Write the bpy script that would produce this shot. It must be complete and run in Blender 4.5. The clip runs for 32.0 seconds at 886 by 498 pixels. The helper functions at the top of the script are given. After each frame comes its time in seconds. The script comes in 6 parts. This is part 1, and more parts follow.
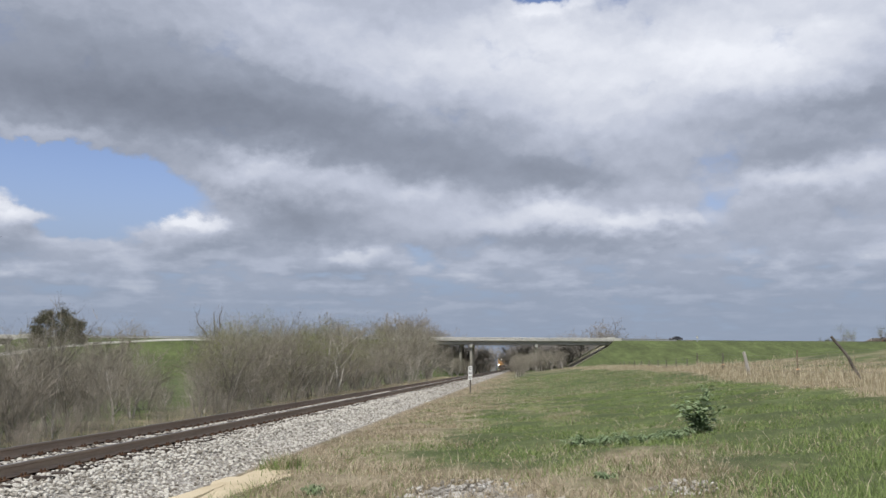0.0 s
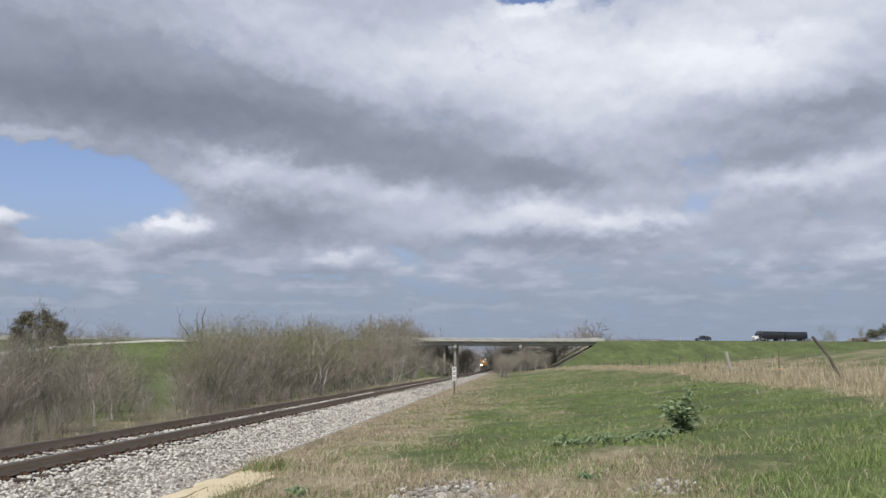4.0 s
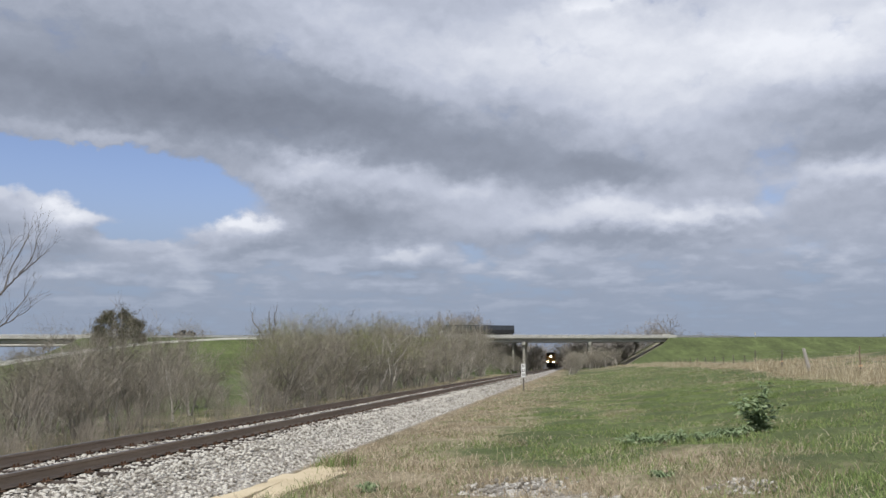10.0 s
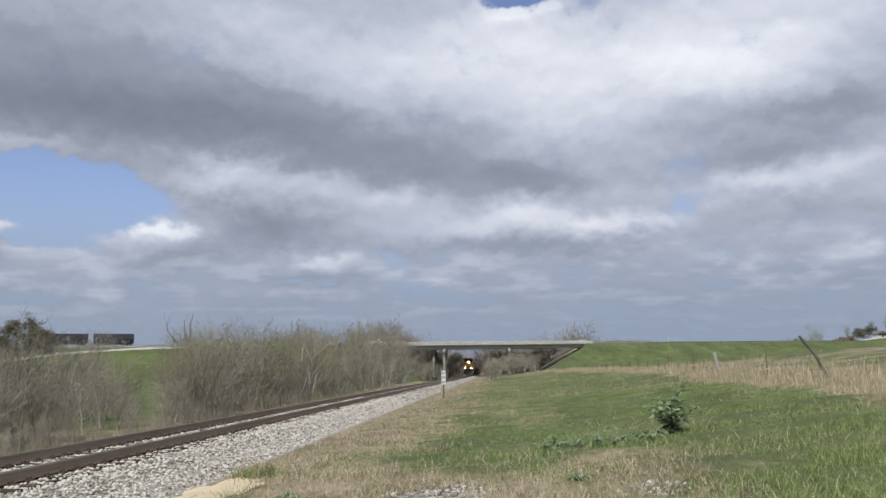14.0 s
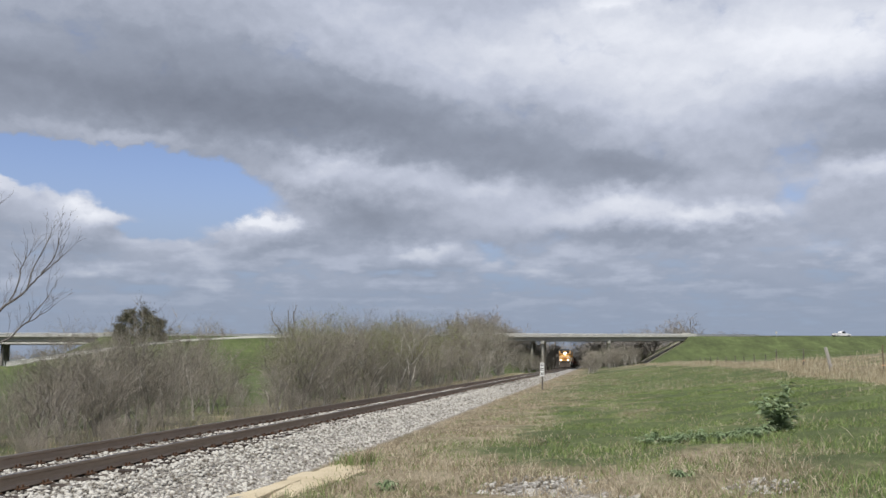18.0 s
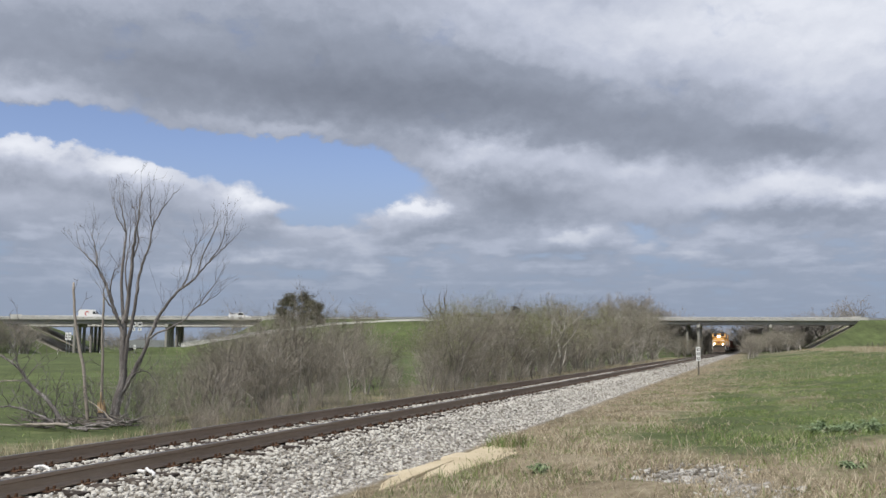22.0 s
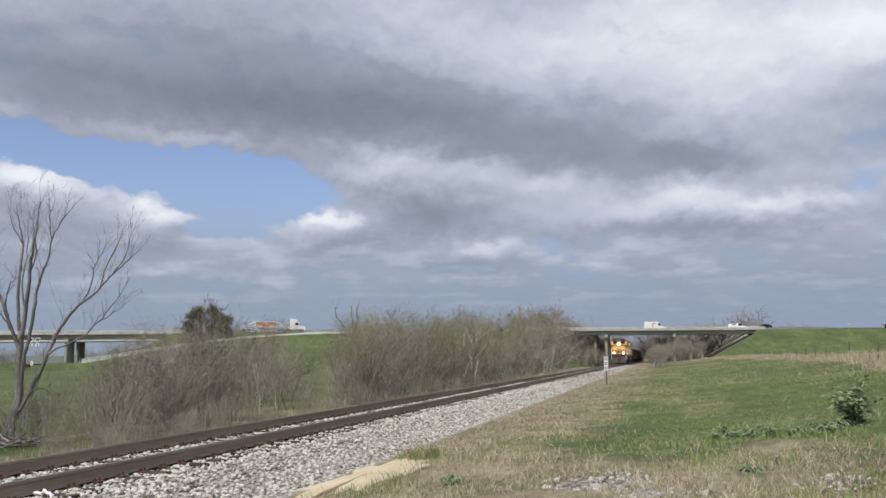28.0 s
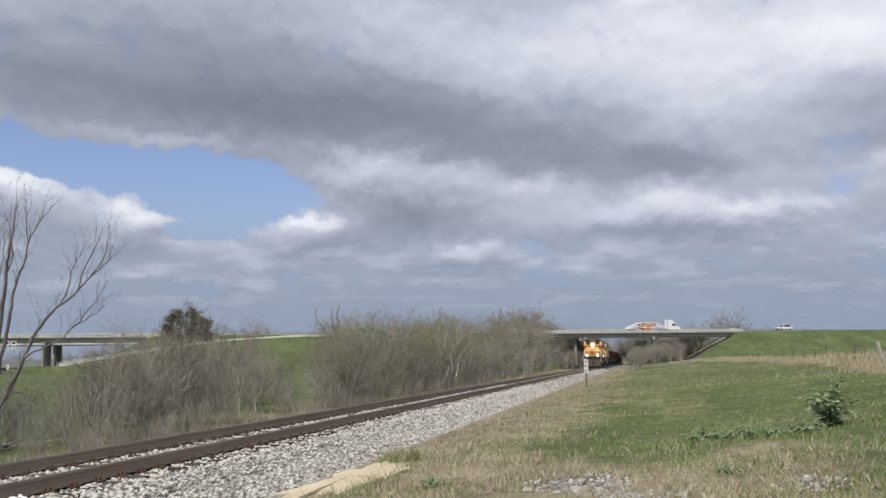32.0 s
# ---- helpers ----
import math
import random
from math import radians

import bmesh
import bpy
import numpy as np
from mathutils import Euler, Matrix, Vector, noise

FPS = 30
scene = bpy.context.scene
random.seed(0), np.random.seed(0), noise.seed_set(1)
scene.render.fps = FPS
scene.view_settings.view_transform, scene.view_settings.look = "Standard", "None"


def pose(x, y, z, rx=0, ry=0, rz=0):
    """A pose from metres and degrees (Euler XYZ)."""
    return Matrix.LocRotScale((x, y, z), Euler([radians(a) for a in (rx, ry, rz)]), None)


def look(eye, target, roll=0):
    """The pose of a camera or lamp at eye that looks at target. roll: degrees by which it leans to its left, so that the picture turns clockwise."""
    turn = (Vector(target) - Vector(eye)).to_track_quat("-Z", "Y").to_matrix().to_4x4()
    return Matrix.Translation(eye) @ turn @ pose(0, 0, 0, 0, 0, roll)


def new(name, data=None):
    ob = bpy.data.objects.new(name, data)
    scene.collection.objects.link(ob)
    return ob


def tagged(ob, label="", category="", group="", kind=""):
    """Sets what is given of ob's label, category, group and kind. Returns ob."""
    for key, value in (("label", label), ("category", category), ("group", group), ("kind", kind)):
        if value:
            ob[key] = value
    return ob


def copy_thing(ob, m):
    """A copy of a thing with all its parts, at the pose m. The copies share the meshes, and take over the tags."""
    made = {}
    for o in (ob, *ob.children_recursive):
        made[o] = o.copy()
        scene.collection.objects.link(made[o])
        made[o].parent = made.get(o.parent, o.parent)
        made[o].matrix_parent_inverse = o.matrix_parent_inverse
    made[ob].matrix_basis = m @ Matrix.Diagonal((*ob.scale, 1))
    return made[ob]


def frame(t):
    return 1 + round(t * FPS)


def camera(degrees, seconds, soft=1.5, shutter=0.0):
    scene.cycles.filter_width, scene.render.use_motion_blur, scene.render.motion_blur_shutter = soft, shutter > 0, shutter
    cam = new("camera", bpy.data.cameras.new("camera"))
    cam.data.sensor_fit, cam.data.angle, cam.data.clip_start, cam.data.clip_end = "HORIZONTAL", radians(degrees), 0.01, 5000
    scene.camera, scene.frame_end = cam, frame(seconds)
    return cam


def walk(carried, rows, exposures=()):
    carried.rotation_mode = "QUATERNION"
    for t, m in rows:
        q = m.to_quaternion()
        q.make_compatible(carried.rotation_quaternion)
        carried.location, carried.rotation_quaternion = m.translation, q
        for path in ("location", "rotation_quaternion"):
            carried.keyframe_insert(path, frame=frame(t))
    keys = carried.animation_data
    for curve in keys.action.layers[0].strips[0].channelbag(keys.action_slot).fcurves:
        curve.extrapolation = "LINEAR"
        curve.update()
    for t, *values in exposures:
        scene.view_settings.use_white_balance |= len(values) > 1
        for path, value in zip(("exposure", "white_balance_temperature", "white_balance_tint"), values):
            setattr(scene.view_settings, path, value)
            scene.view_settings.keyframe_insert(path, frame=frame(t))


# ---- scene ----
EYE = 1.38
cam = camera(53.63, 32.0, soft=1.5)
ROWS = [
    (0.0, 5.08, 7.64, -0.0), (0.5, 5.001, 7.645, -0.032), (1.0, 4.994, 7.641, 0.017), (1.5, 4.949, 7.645, -0.031),
    (2.0, 4.935, 7.64, 0.014), (2.5, 4.772, 7.616, 0.052), (3.0, 4.497, 7.635, 0.032), (3.5, 4.225, 7.665, 0.096),
    (5.5, 3.458, 7.724, 0.24), (6.0, 3.049, 7.76, 0.348), (6.5, 2.747, 7.821, 0.413), (7.0, 2.608, 7.862, 0.403),
    (7.5, 3.634, 7.864, 0.226), (8.0, 7.893, 7.636, -0.225), (8.5, 11.67, 7.326, -0.469), (9.0, 13.337, 7.127, -0.524),
    (9.5, 11.589, 7.22, -0.183), (10.0, 8.502, 7.504, 0.183), (10.5, 5.061, 7.782, 0.628), (11.0, 4.183, 7.795, 0.742),
    (11.5, 5.687, 7.66, 0.5), (12.0, 6.237, 7.648, 0.467), (12.5, 5.702, 7.711, 0.619), (13.0, 5.121, 7.753, 0.679),
    (13.5, 4.359, 7.837, 0.759), (15.5, 1.155, 8.104, 1.081), (16.0, 2.155, 7.925, 0.958), (16.5, 8.429, 7.412, -0.226),
    (17.0, 11.604, 7.138, -0.643), (17.5, 10.871, 7.321, -0.243), (18.0, 9.712, 7.42, 0.089), (18.5, 10.676, 7.206, -0.062),
    (19.0, 15.421, 6.561, -0.532), (19.5, 19.705, 6.035, -0.602), (20.0, 20.13, 6.029, -0.42), (20.5, 20.102, 6.06, -0.51),
    (21.0, 19.859, 6.174, -0.395), (21.5, 19.8, 6.218, -0.366), (22.0, 19.448, 6.324, -0.273), (22.5, 17.949, 6.568, -0.101),
    (23.0, 15.855, 6.882, 0.173), (23.5, 15.288, 6.938, 0.149), (24.0, 15.218, 6.971, 0.276), (24.5, 15.248, 6.913, 0.258),
    (26.5, 14.787, 7.024, 0.336), (27.0, 14.105, 7.085, 0.432), (27.5, 13.832, 7.107, 0.411), (28.0, 13.767, 7.1, 0.385),
    (28.5, 13.828, 7.07, 0.422), (29.0, 13.732, 7.07, 0.425), (29.5, 13.624, 7.112, 0.367), (30.0, 13.546, 7.134, 0.435),
    (30.5, 13.218, 7.163, 0.467), (31.0, 12.906, 7.226, 0.521), (31.5, 12.838, 7.228, 0.481), (32.0, 12.509, 7.27, 0.502),
]
walk(cam, [(t, pose(0, 0, EYE, 90 + pitch, roll, yaw)) for t, yaw, pitch, roll in ROWS])

# ---- light ----
SUN_EL, SUN_AZ = 55.0, 200.0       # degrees above the horizon, clockwise from +y
# clouds by azimuth and elevation in degrees: (azimuth, elevation, half width, half height, amount)
COVER = [
    (-26.0, 10.9, 5.0, 1.7, -1.15), (-33.0, 11.9, 6.2, 1.15, -1.10), (-41.0, 13.0, 5.5, 0.9, -1.05), (-47.0, 13.2, 4.0, 0.6, -0.80),
    (2.6, 24.1, 2.1, 0.8, -1.20), (11.9, 10.3, 1.3, 0.7, -0.26), (-6.5, 7.2, 1.8, 0.7, -0.40), (-12.5, 6.2, 3.5, 0.5, -0.30), (-28.5, 8.2, 2.4, 0.5, -0.55),
    (-21.1, 8.6, 2.6, 1.0, 0.45), (-45.8, 11.0, 2.4, 1.0, 0.60), (-39.4, 10.3, 3.0, 1.0, 0.60), (-32.0, 8.4, 2.2, 1.0, 0.50), (-10.8, 6.9, 2.6, 0.7, 0.40),
    (-16.5, 12.4, 4.0, 1.4, 0.60), (-30.5, 13.9, 6.0, 0.7, 0.40),
]
SHADE = [
    (-40.0, 17.4, 8.0, 1.8, -0.20), (-30.5, 15.9, 8.5, 1.9, -0.30), (-21.1, 16.4, 7.5, 2.6, -0.30), (-12.5, 15.4, 6.0, 2.3, -0.26), (-5.2, 13.8, 5.5, 1.6, -0.26),
    (1.8, 12.6, 4.0, 0.8, -0.20), (-13.9, 8.9, 3.6, 1.2, -0.20), (0.5, 11.0, 3.0, 0.8, -0.10), (21.8, 15.4, 5.5, 0.9, -0.24), (19.1, 13.5, 4.5, 1.0, -0.12),
    (3.5, 12.0, 4.0, 0.8, -0.14), (6.0, 8.2, 6.0, 0.6, -0.14), (-15.4, 9.2, 3.0, 0.9, -0.12), (16.0, 12.6, 4.0, 0.7, -0.12),
    (-38.0, 7.2, 9.0, 1.2, -0.10), (-29.0, 19.5, 10.0, 2.4, -0.14), (-19.3, 7.9, 1.6, 0.6, -0.14), (0.5, 8.1, 4.5, 0.6, -0.12), (-46.0, 18.5, 5.0, 2.0, -0.08), (17.0, 9.3, 6.0, 0.6, -0.08),
]
LIT = [
    (-21.6, 9.2, 1.5, 0.5, 0.42), (-19.4, 9.1, 1.2, 0.4, 0.28), (-10.8, 7.3, 1.9, 0.45, 0.30), (-45.6, 11.6, 2.0, 0.6, 0.26), (-39.5, 10.8, 2.2, 0.6, 0.30), (-32.2, 9.1, 1.6, 0.6, 0.36),
    (-15.4, 21.5, 6.0, 1.8, 0.16), (-8.0, 19.2, 6.0, 1.6, 0.22), (0.5, 21.0, 5.5, 2.4, 0.34), (4.8, 17.4, 4.5, 2.2, 0.28), (11.5, 20.0, 5.0, 2.6, 0.28), (17.0, 18.6, 6.0, 1.6, 0.32), (20.0, 22.0, 7.0, 2.2, 0.22),
    (-44.8, 14.7, 3.0, 0.6, 0.16), (-30.5, 13.4, 5.0, 0.5, 0.18), (-16.8, 12.6, 3.0, 1.0, 0.18), (-11.0, 12.0, 3.0, 0.8, 0.16), (-6.2, 11.3, 2.2, 0.7, 0.20),
    (-1.9, 9.6, 3.0, 0.9, 0.18), (3.7, 9.8, 2.2, 0.8, 0.20), (6.6, 9.6, 1.5, 0.6, 0.22), (10.4, 9.2, 2.2, 0.6, 0.20), (17.4, 11.2, 4.0, 0.6, 0.20), (22.2, 11.9, 2.5, 0.6, 0.20),
    (1.3, 10.3, 2.4, 0.8, 0.20), (8.0, 9.3, 2.0, 0.6, 0.18), (-8.5, 17.0, 3.0, 1.0, 0.10),
    (14.1, 6.6, 1.3, 0.35, 0.22), (16.9, 6.5, 1.0, 0.3, 0.18), (20.3, 6.5, 1.2, 0.3, 0.22), (18.0, 4.8, 1.6, 0.3, 0.16), (22.8, 7.0, 1.2, 0.5, 0.2),
    (-31.4, 5.5, 1.7, 0.35, 0.24), (-27.4, 5.2, 1.4, 0.3, 0.24), (-24.4, 5.1, 0.9, 0.25, 0.18), (-3.7, 5.7, 1.2, 0.4, 0.18), (-36.0, 4.7, 1.8, 0.3, 0.10),
]


class Nodes:
    """Short hand for building node trees."""

    def __init__(self, tree):
        self.tree = tree
        tree.nodes.clear()

    def add(self, kind, operation=""):
        n = self.tree.nodes.new(kind)
        if operation:
            n.operation = operation
        return n

    def put(self, n, i, v):
        if isinstance(v, bpy.types.NodeSocket):
            self.tree.links.new(v, n.inputs[i])
        elif v is not None:
            n.inputs[i].default_value = v
        return n

    def math(self, op, a, b=None, c=None, clamp=False):
        n = self.add("ShaderNodeMath", op)
        n.use_clamp = clamp
        for i, v in enumerate((a, b, c)):
            self.put(n, i, v)
        return n.outputs[0]

    def vec(self, op, a, b=None, c=None):
        n = self.add("ShaderNodeVectorMath", op)
        for i, v in enumerate((a, b, c)):
            self.put(n, i, v)
        return n.outputs["Value"] if op == "DOT_PRODUCT" else n.outputs[0]

    def noise(self, vector, scale, detail=4.0, rough=0.55, colour=False, distort=0.0):
        n = self.add("ShaderNodeTexNoise")
        self.put(n, "Vector", vector)
        for k, v in (("Scale", scale), ("Detail", detail), ("Roughness", rough), ("Distortion", distort)):
            n.inputs[k].default_value = v
        return n.outputs["Color" if colour else 0]

    def span(self, v, a, b, c=0.0, d=1.0, smooth=False):
        n = self.add("ShaderNodeMapRange")
        n.interpolation_type = "SMOOTHSTEP" if smooth else "LINEAR"
        for i, q in enumerate((v, a, b, c, d)):
            self.put(n, i, q)
        return n.outputs[0]

    def mix(self, f, a, b):
        n = self.add("ShaderNodeMix")
        n.data_type = "RGBA"
        self.put(n, 0, f), self.put(n, 6, a), self.put(n, 7, b)
        return n.outputs[2]

    def ramp(self, f, stops):
        n = self.add("ShaderNodeValToRGB")
        e = n.color_ramp.elements
        while len(e) < len(stops):
            e.new(0.5)
        for q, (p, c) in zip(e, stops):
            q.position, q.color = p, (*c, 1)
        self.put(n, 0, f)
        return n.outputs[0]


def make_sky():
    world = bpy.data.worlds.new("sky")
    scene.world = world
    world.use_nodes = True
    N = Nodes(world.node_tree)
    way = N.add("ShaderNodeTexCoord").outputs["Generated"]
    sep = N.add("ShaderNodeSeparateXYZ")
    N.put(sep, 0, way)
    az = N.math("MULTIPLY", N.math("ARCTAN2", sep.outputs[0], sep.outputs[1]), 57.296)
    el = N.math("MULTIPLY", N.math("ARCSINE", sep.outputs[2]), 57.296)
    comb = N.add("ShaderNodeCombineXYZ")
    N.put(comb, 0, az), N.put(comb, 1, el)
    flat = comb.outputs[0]
    # the cloud layer seen in perspective, for the small clouds low in the sky
    deep = N.math("ADD", N.math("MAXIMUM", sep.outputs[2], 0.0), 0.055)
    plan = N.add("ShaderNodeCombineXYZ")
    N.put(plan, 0, N.math("DIVIDE", sep.outputs[0], deep)), N.put(plan, 1, N.math("DIVIDE", sep.outputs[1], deep))
    rows = N.math("MULTIPLY_ADD", N.noise(plan.outputs[0], 1.15, 3, 0.5), 0.45, N.math("MULTIPLY", N.noise(N.vec("MULTIPLY", flat, (0.34, 0.95, 1)), 1.0, 5, 0.55), 0.55))
    low = N.span(el, 4.5, 10.0, 1.0, 0.0, True)

    def lumpy(lift):
        """The place at which the cloud fields are read, shifted by two sizes of noise."""
        q = N.vec("ADD", flat, (0, lift, 0))
        wide = N.vec("MULTIPLY", q, (0.22, 0.32, 1))
        w1 = N.vec("MULTIPLY", N.vec("SUBTRACT", N.noise(wide, 1.0, 2, 0.5, True), (0.5, 0.5, 0.5)), (3.4, 1.7, 0))
        w2 = N.vec("MULTIPLY", N.vec("SUBTRACT", N.noise(wide, 3.6, 5, 0.56, True), (0.5, 0.5, 0.5)), (1.9, 1.5, 0))
        return N.vec("ADD", N.vec("ADD", q, w1), w2), N.vec("ADD", q, w2)

    def field(place, start, blobs):
        total = start
        for x, y, rx, ry, a in blobs:
            d = N.vec("MULTIPLY_ADD", place, (1 / rx, 1 / ry, 0), (-x / rx, -y / ry, 0))
            g = N.math("POWER", 0.42, N.vec("DOT_PRODUCT", d, d))
            total = N.math("MULTIPLY_ADD", g, a, total)
        return total

    def density(lift):
        place, near = lumpy(lift)
        lumps = N.noise(N.vec("MULTIPLY", near, (0.19, 0.28, 1)), 1.0, 5, 0.52)
        total = field(place, 0.74, COVER)
        total = N.math("MULTIPLY_ADD", N.math("SUBTRACT", lumps, 0.5), 0.95, total)
        return total, place, lumps
    cover, place, lumps = density(0.0)
    above, _, _ = density(0.75)
    relief = N.math("SUBTRACT", cover, above)
    cover = N.math("MULTIPLY_ADD", N.math("MULTIPLY", N.math("SUBTRACT", rows, 0.54), 1.9), low, cover)
    mask = N.span(cover, 0.33, 0.66, 0.0, 1.0, True)
    tone = field(place, 0.515, SHADE + LIT)
    tone = N.math("MULTIPLY_ADD", N.span(relief, -0.45, 0.45, -1.0, 1.0), 0.18, tone)
    tone = N.math("MULTIPLY_ADD", N.math("SUBTRACT", lumps, 0.5), 0.08, tone)
    puff = N.math("MULTIPLY_ADD", N.span(rows, 0.47, 0.63, 0.0, 1.0, True), 0.28, N.math("MULTIPLY_ADD", N.math("SUBTRACT", tone, 0.5), 0.8, 0.41))
    tone = N.math("ADD", N.math("MULTIPLY", tone, N.math("SUBTRACT", 1.0, low)), N.math("MULTIPLY", puff, low))
    grey = N.ramp(tone, ((0.0, (0.195, 0.220, 0.280)), (0.35, (0.310, 0.346, 0.430)), (0.62, (0.515, 0.555, 0.665)), (1.0, (0.86, 0.885, 0.955))))
    mist = (0.285, 0.342, 0.450, 1)
    cloud = N.mix(N.span(el, 1.0, 10.5, 0.97, 0.0, True), grey, mist)
    sky = N.add("ShaderNodeTexSky")
    sky.sky_type, sky.sun_disc = "NISHITA", False
    sky.sun_elevation, sky.sun_rotation = radians(SUN_EL), radians(SUN_AZ)
    sky.air_density, sky.dust_density, sky.ozone_density = 1.0, 0.4, 2.5
    clear = N.vec("MULTIPLY", sky.outputs[0], (0.132, 0.118, 0.128))
    blue = N.add("ShaderNodeBackground")
    N.put(blue, 0, N.mix(N.span(el, 4.0, 13.0, 0.95, 0.0, True), clear, (0.280, 0.350, 0.478, 1))), N.put(blue, 1, 1.0)
    white = N.add("ShaderNodeBackground")
    N.put(white, 0, cloud), N.put(white, 1, 1.0)
    both = N.add("ShaderNodeMixShader")
    N.put(both, 0, mask), N.put(both, 1, blue.outputs[0]), N.put(both, 2, white.outputs[0])
    out = N.add("ShaderNodeOutputWorld")
    N.put(out, 0, both.outputs[0])


make_sky()
sun = new("sun", bpy.data.lights.new("sun", "SUN"))
sun.data.energy, sun.data.angle, sun.data.color = 3.7, radians(2.0), (1.0, 0.955, 0.88)
_a, _e = radians(SUN_AZ), radians(SUN_EL)
sun.matrix_world = look((0, 0, 80), (-math.sin(_a) * math.cos(_e), -math.cos(_a) * math.cos(_e), 80 - math.sin(_e)))
scene.view_settings.exposure = 0.0

# ---- materials ----
def material(name, stops, scale=3.0, rough=0.7, metal=0.0, bump=0.0, grain=40.0, stretch=(1, 1, 1), island=0.0, spec=0.3, random=0.0):
    """A surface whose colour runs through stops by noise at two sizes, with fine relief; island and random vary it piece by piece."""
    m = bpy.data.materials.new(name)
    m.use_nodes = True
    N = Nodes(m.node_tree)
    at = N.vec("MULTIPLY", N.add("ShaderNodeTexCoord").outputs["Object"], stretch)
    f = N.math("MULTIPLY_ADD", N.noise(at, scale, 5, 0.6), 0.62, N.math("MULTIPLY", N.noise(at, grain, 3, 0.6), 0.38))
    if island:
        f = N.math("MULTIPLY_ADD", N.math("SUBTRACT", N.add("ShaderNodeNewGeometry").outputs["Random Per Island"], 0.5), island, f)
    if random:
        f = N.math("MULTIPLY_ADD", N.math("SUBTRACT", N.add("ShaderNodeObjectInfo").outputs["Random"], 0.5), random, f)
    n = len(stops)
    colour = N.ramp(f, [(0.28 + 0.44 * i / max(1, n - 1), c) for i, c in enumerate(stops)])
    b = N.add("ShaderNodeBsdfPrincipled")
    N.put(b, "Base Color", colour), N.put(b, "Metallic", metal), N.put(b, "Specular IOR Level", spec)
    N.put(b, "Roughness", N.span(f, 0.2, 0.8, max(0.05, rough - 0.1), min(1.0, rough + 0.1)))
    if bump:
        h = N.add("ShaderNodeBump")
        N.put(h, "Height", f), N.put(h, "Strength", min(1.0, bump)), N.put(h, "Distance", 0.02 * max(1.0, bump))
        N.put(b, "Normal", h.outputs[0])
    N.put(N.add("ShaderNodeOutputMaterial"), 0, b.outputs[0])
    return m


def glow(name, colour, strength):
    m = bpy.data.materials.new(name)
    m.use_nodes = True
    N = Nodes(m.node_tree)
    e = N.add("ShaderNodeEmission")
    N.put(e, 0, (*colour, 1)), N.put(e, 1, strength)
    N.put(N.add("ShaderNodeOutputMaterial"), 0, e.outputs[0])
    return m


def paint(name, c, rough=0.4, metal=0.0, dirt=0.25):
    d = tuple(v * (1 - dirt) + 0.09 * dirt for v in c)
    return material(name, (d, c, c, tuple(min(1, v * 1.06) for v in c)), 0.9, rough, metal, 0.0, 14.0, spec=0.45)


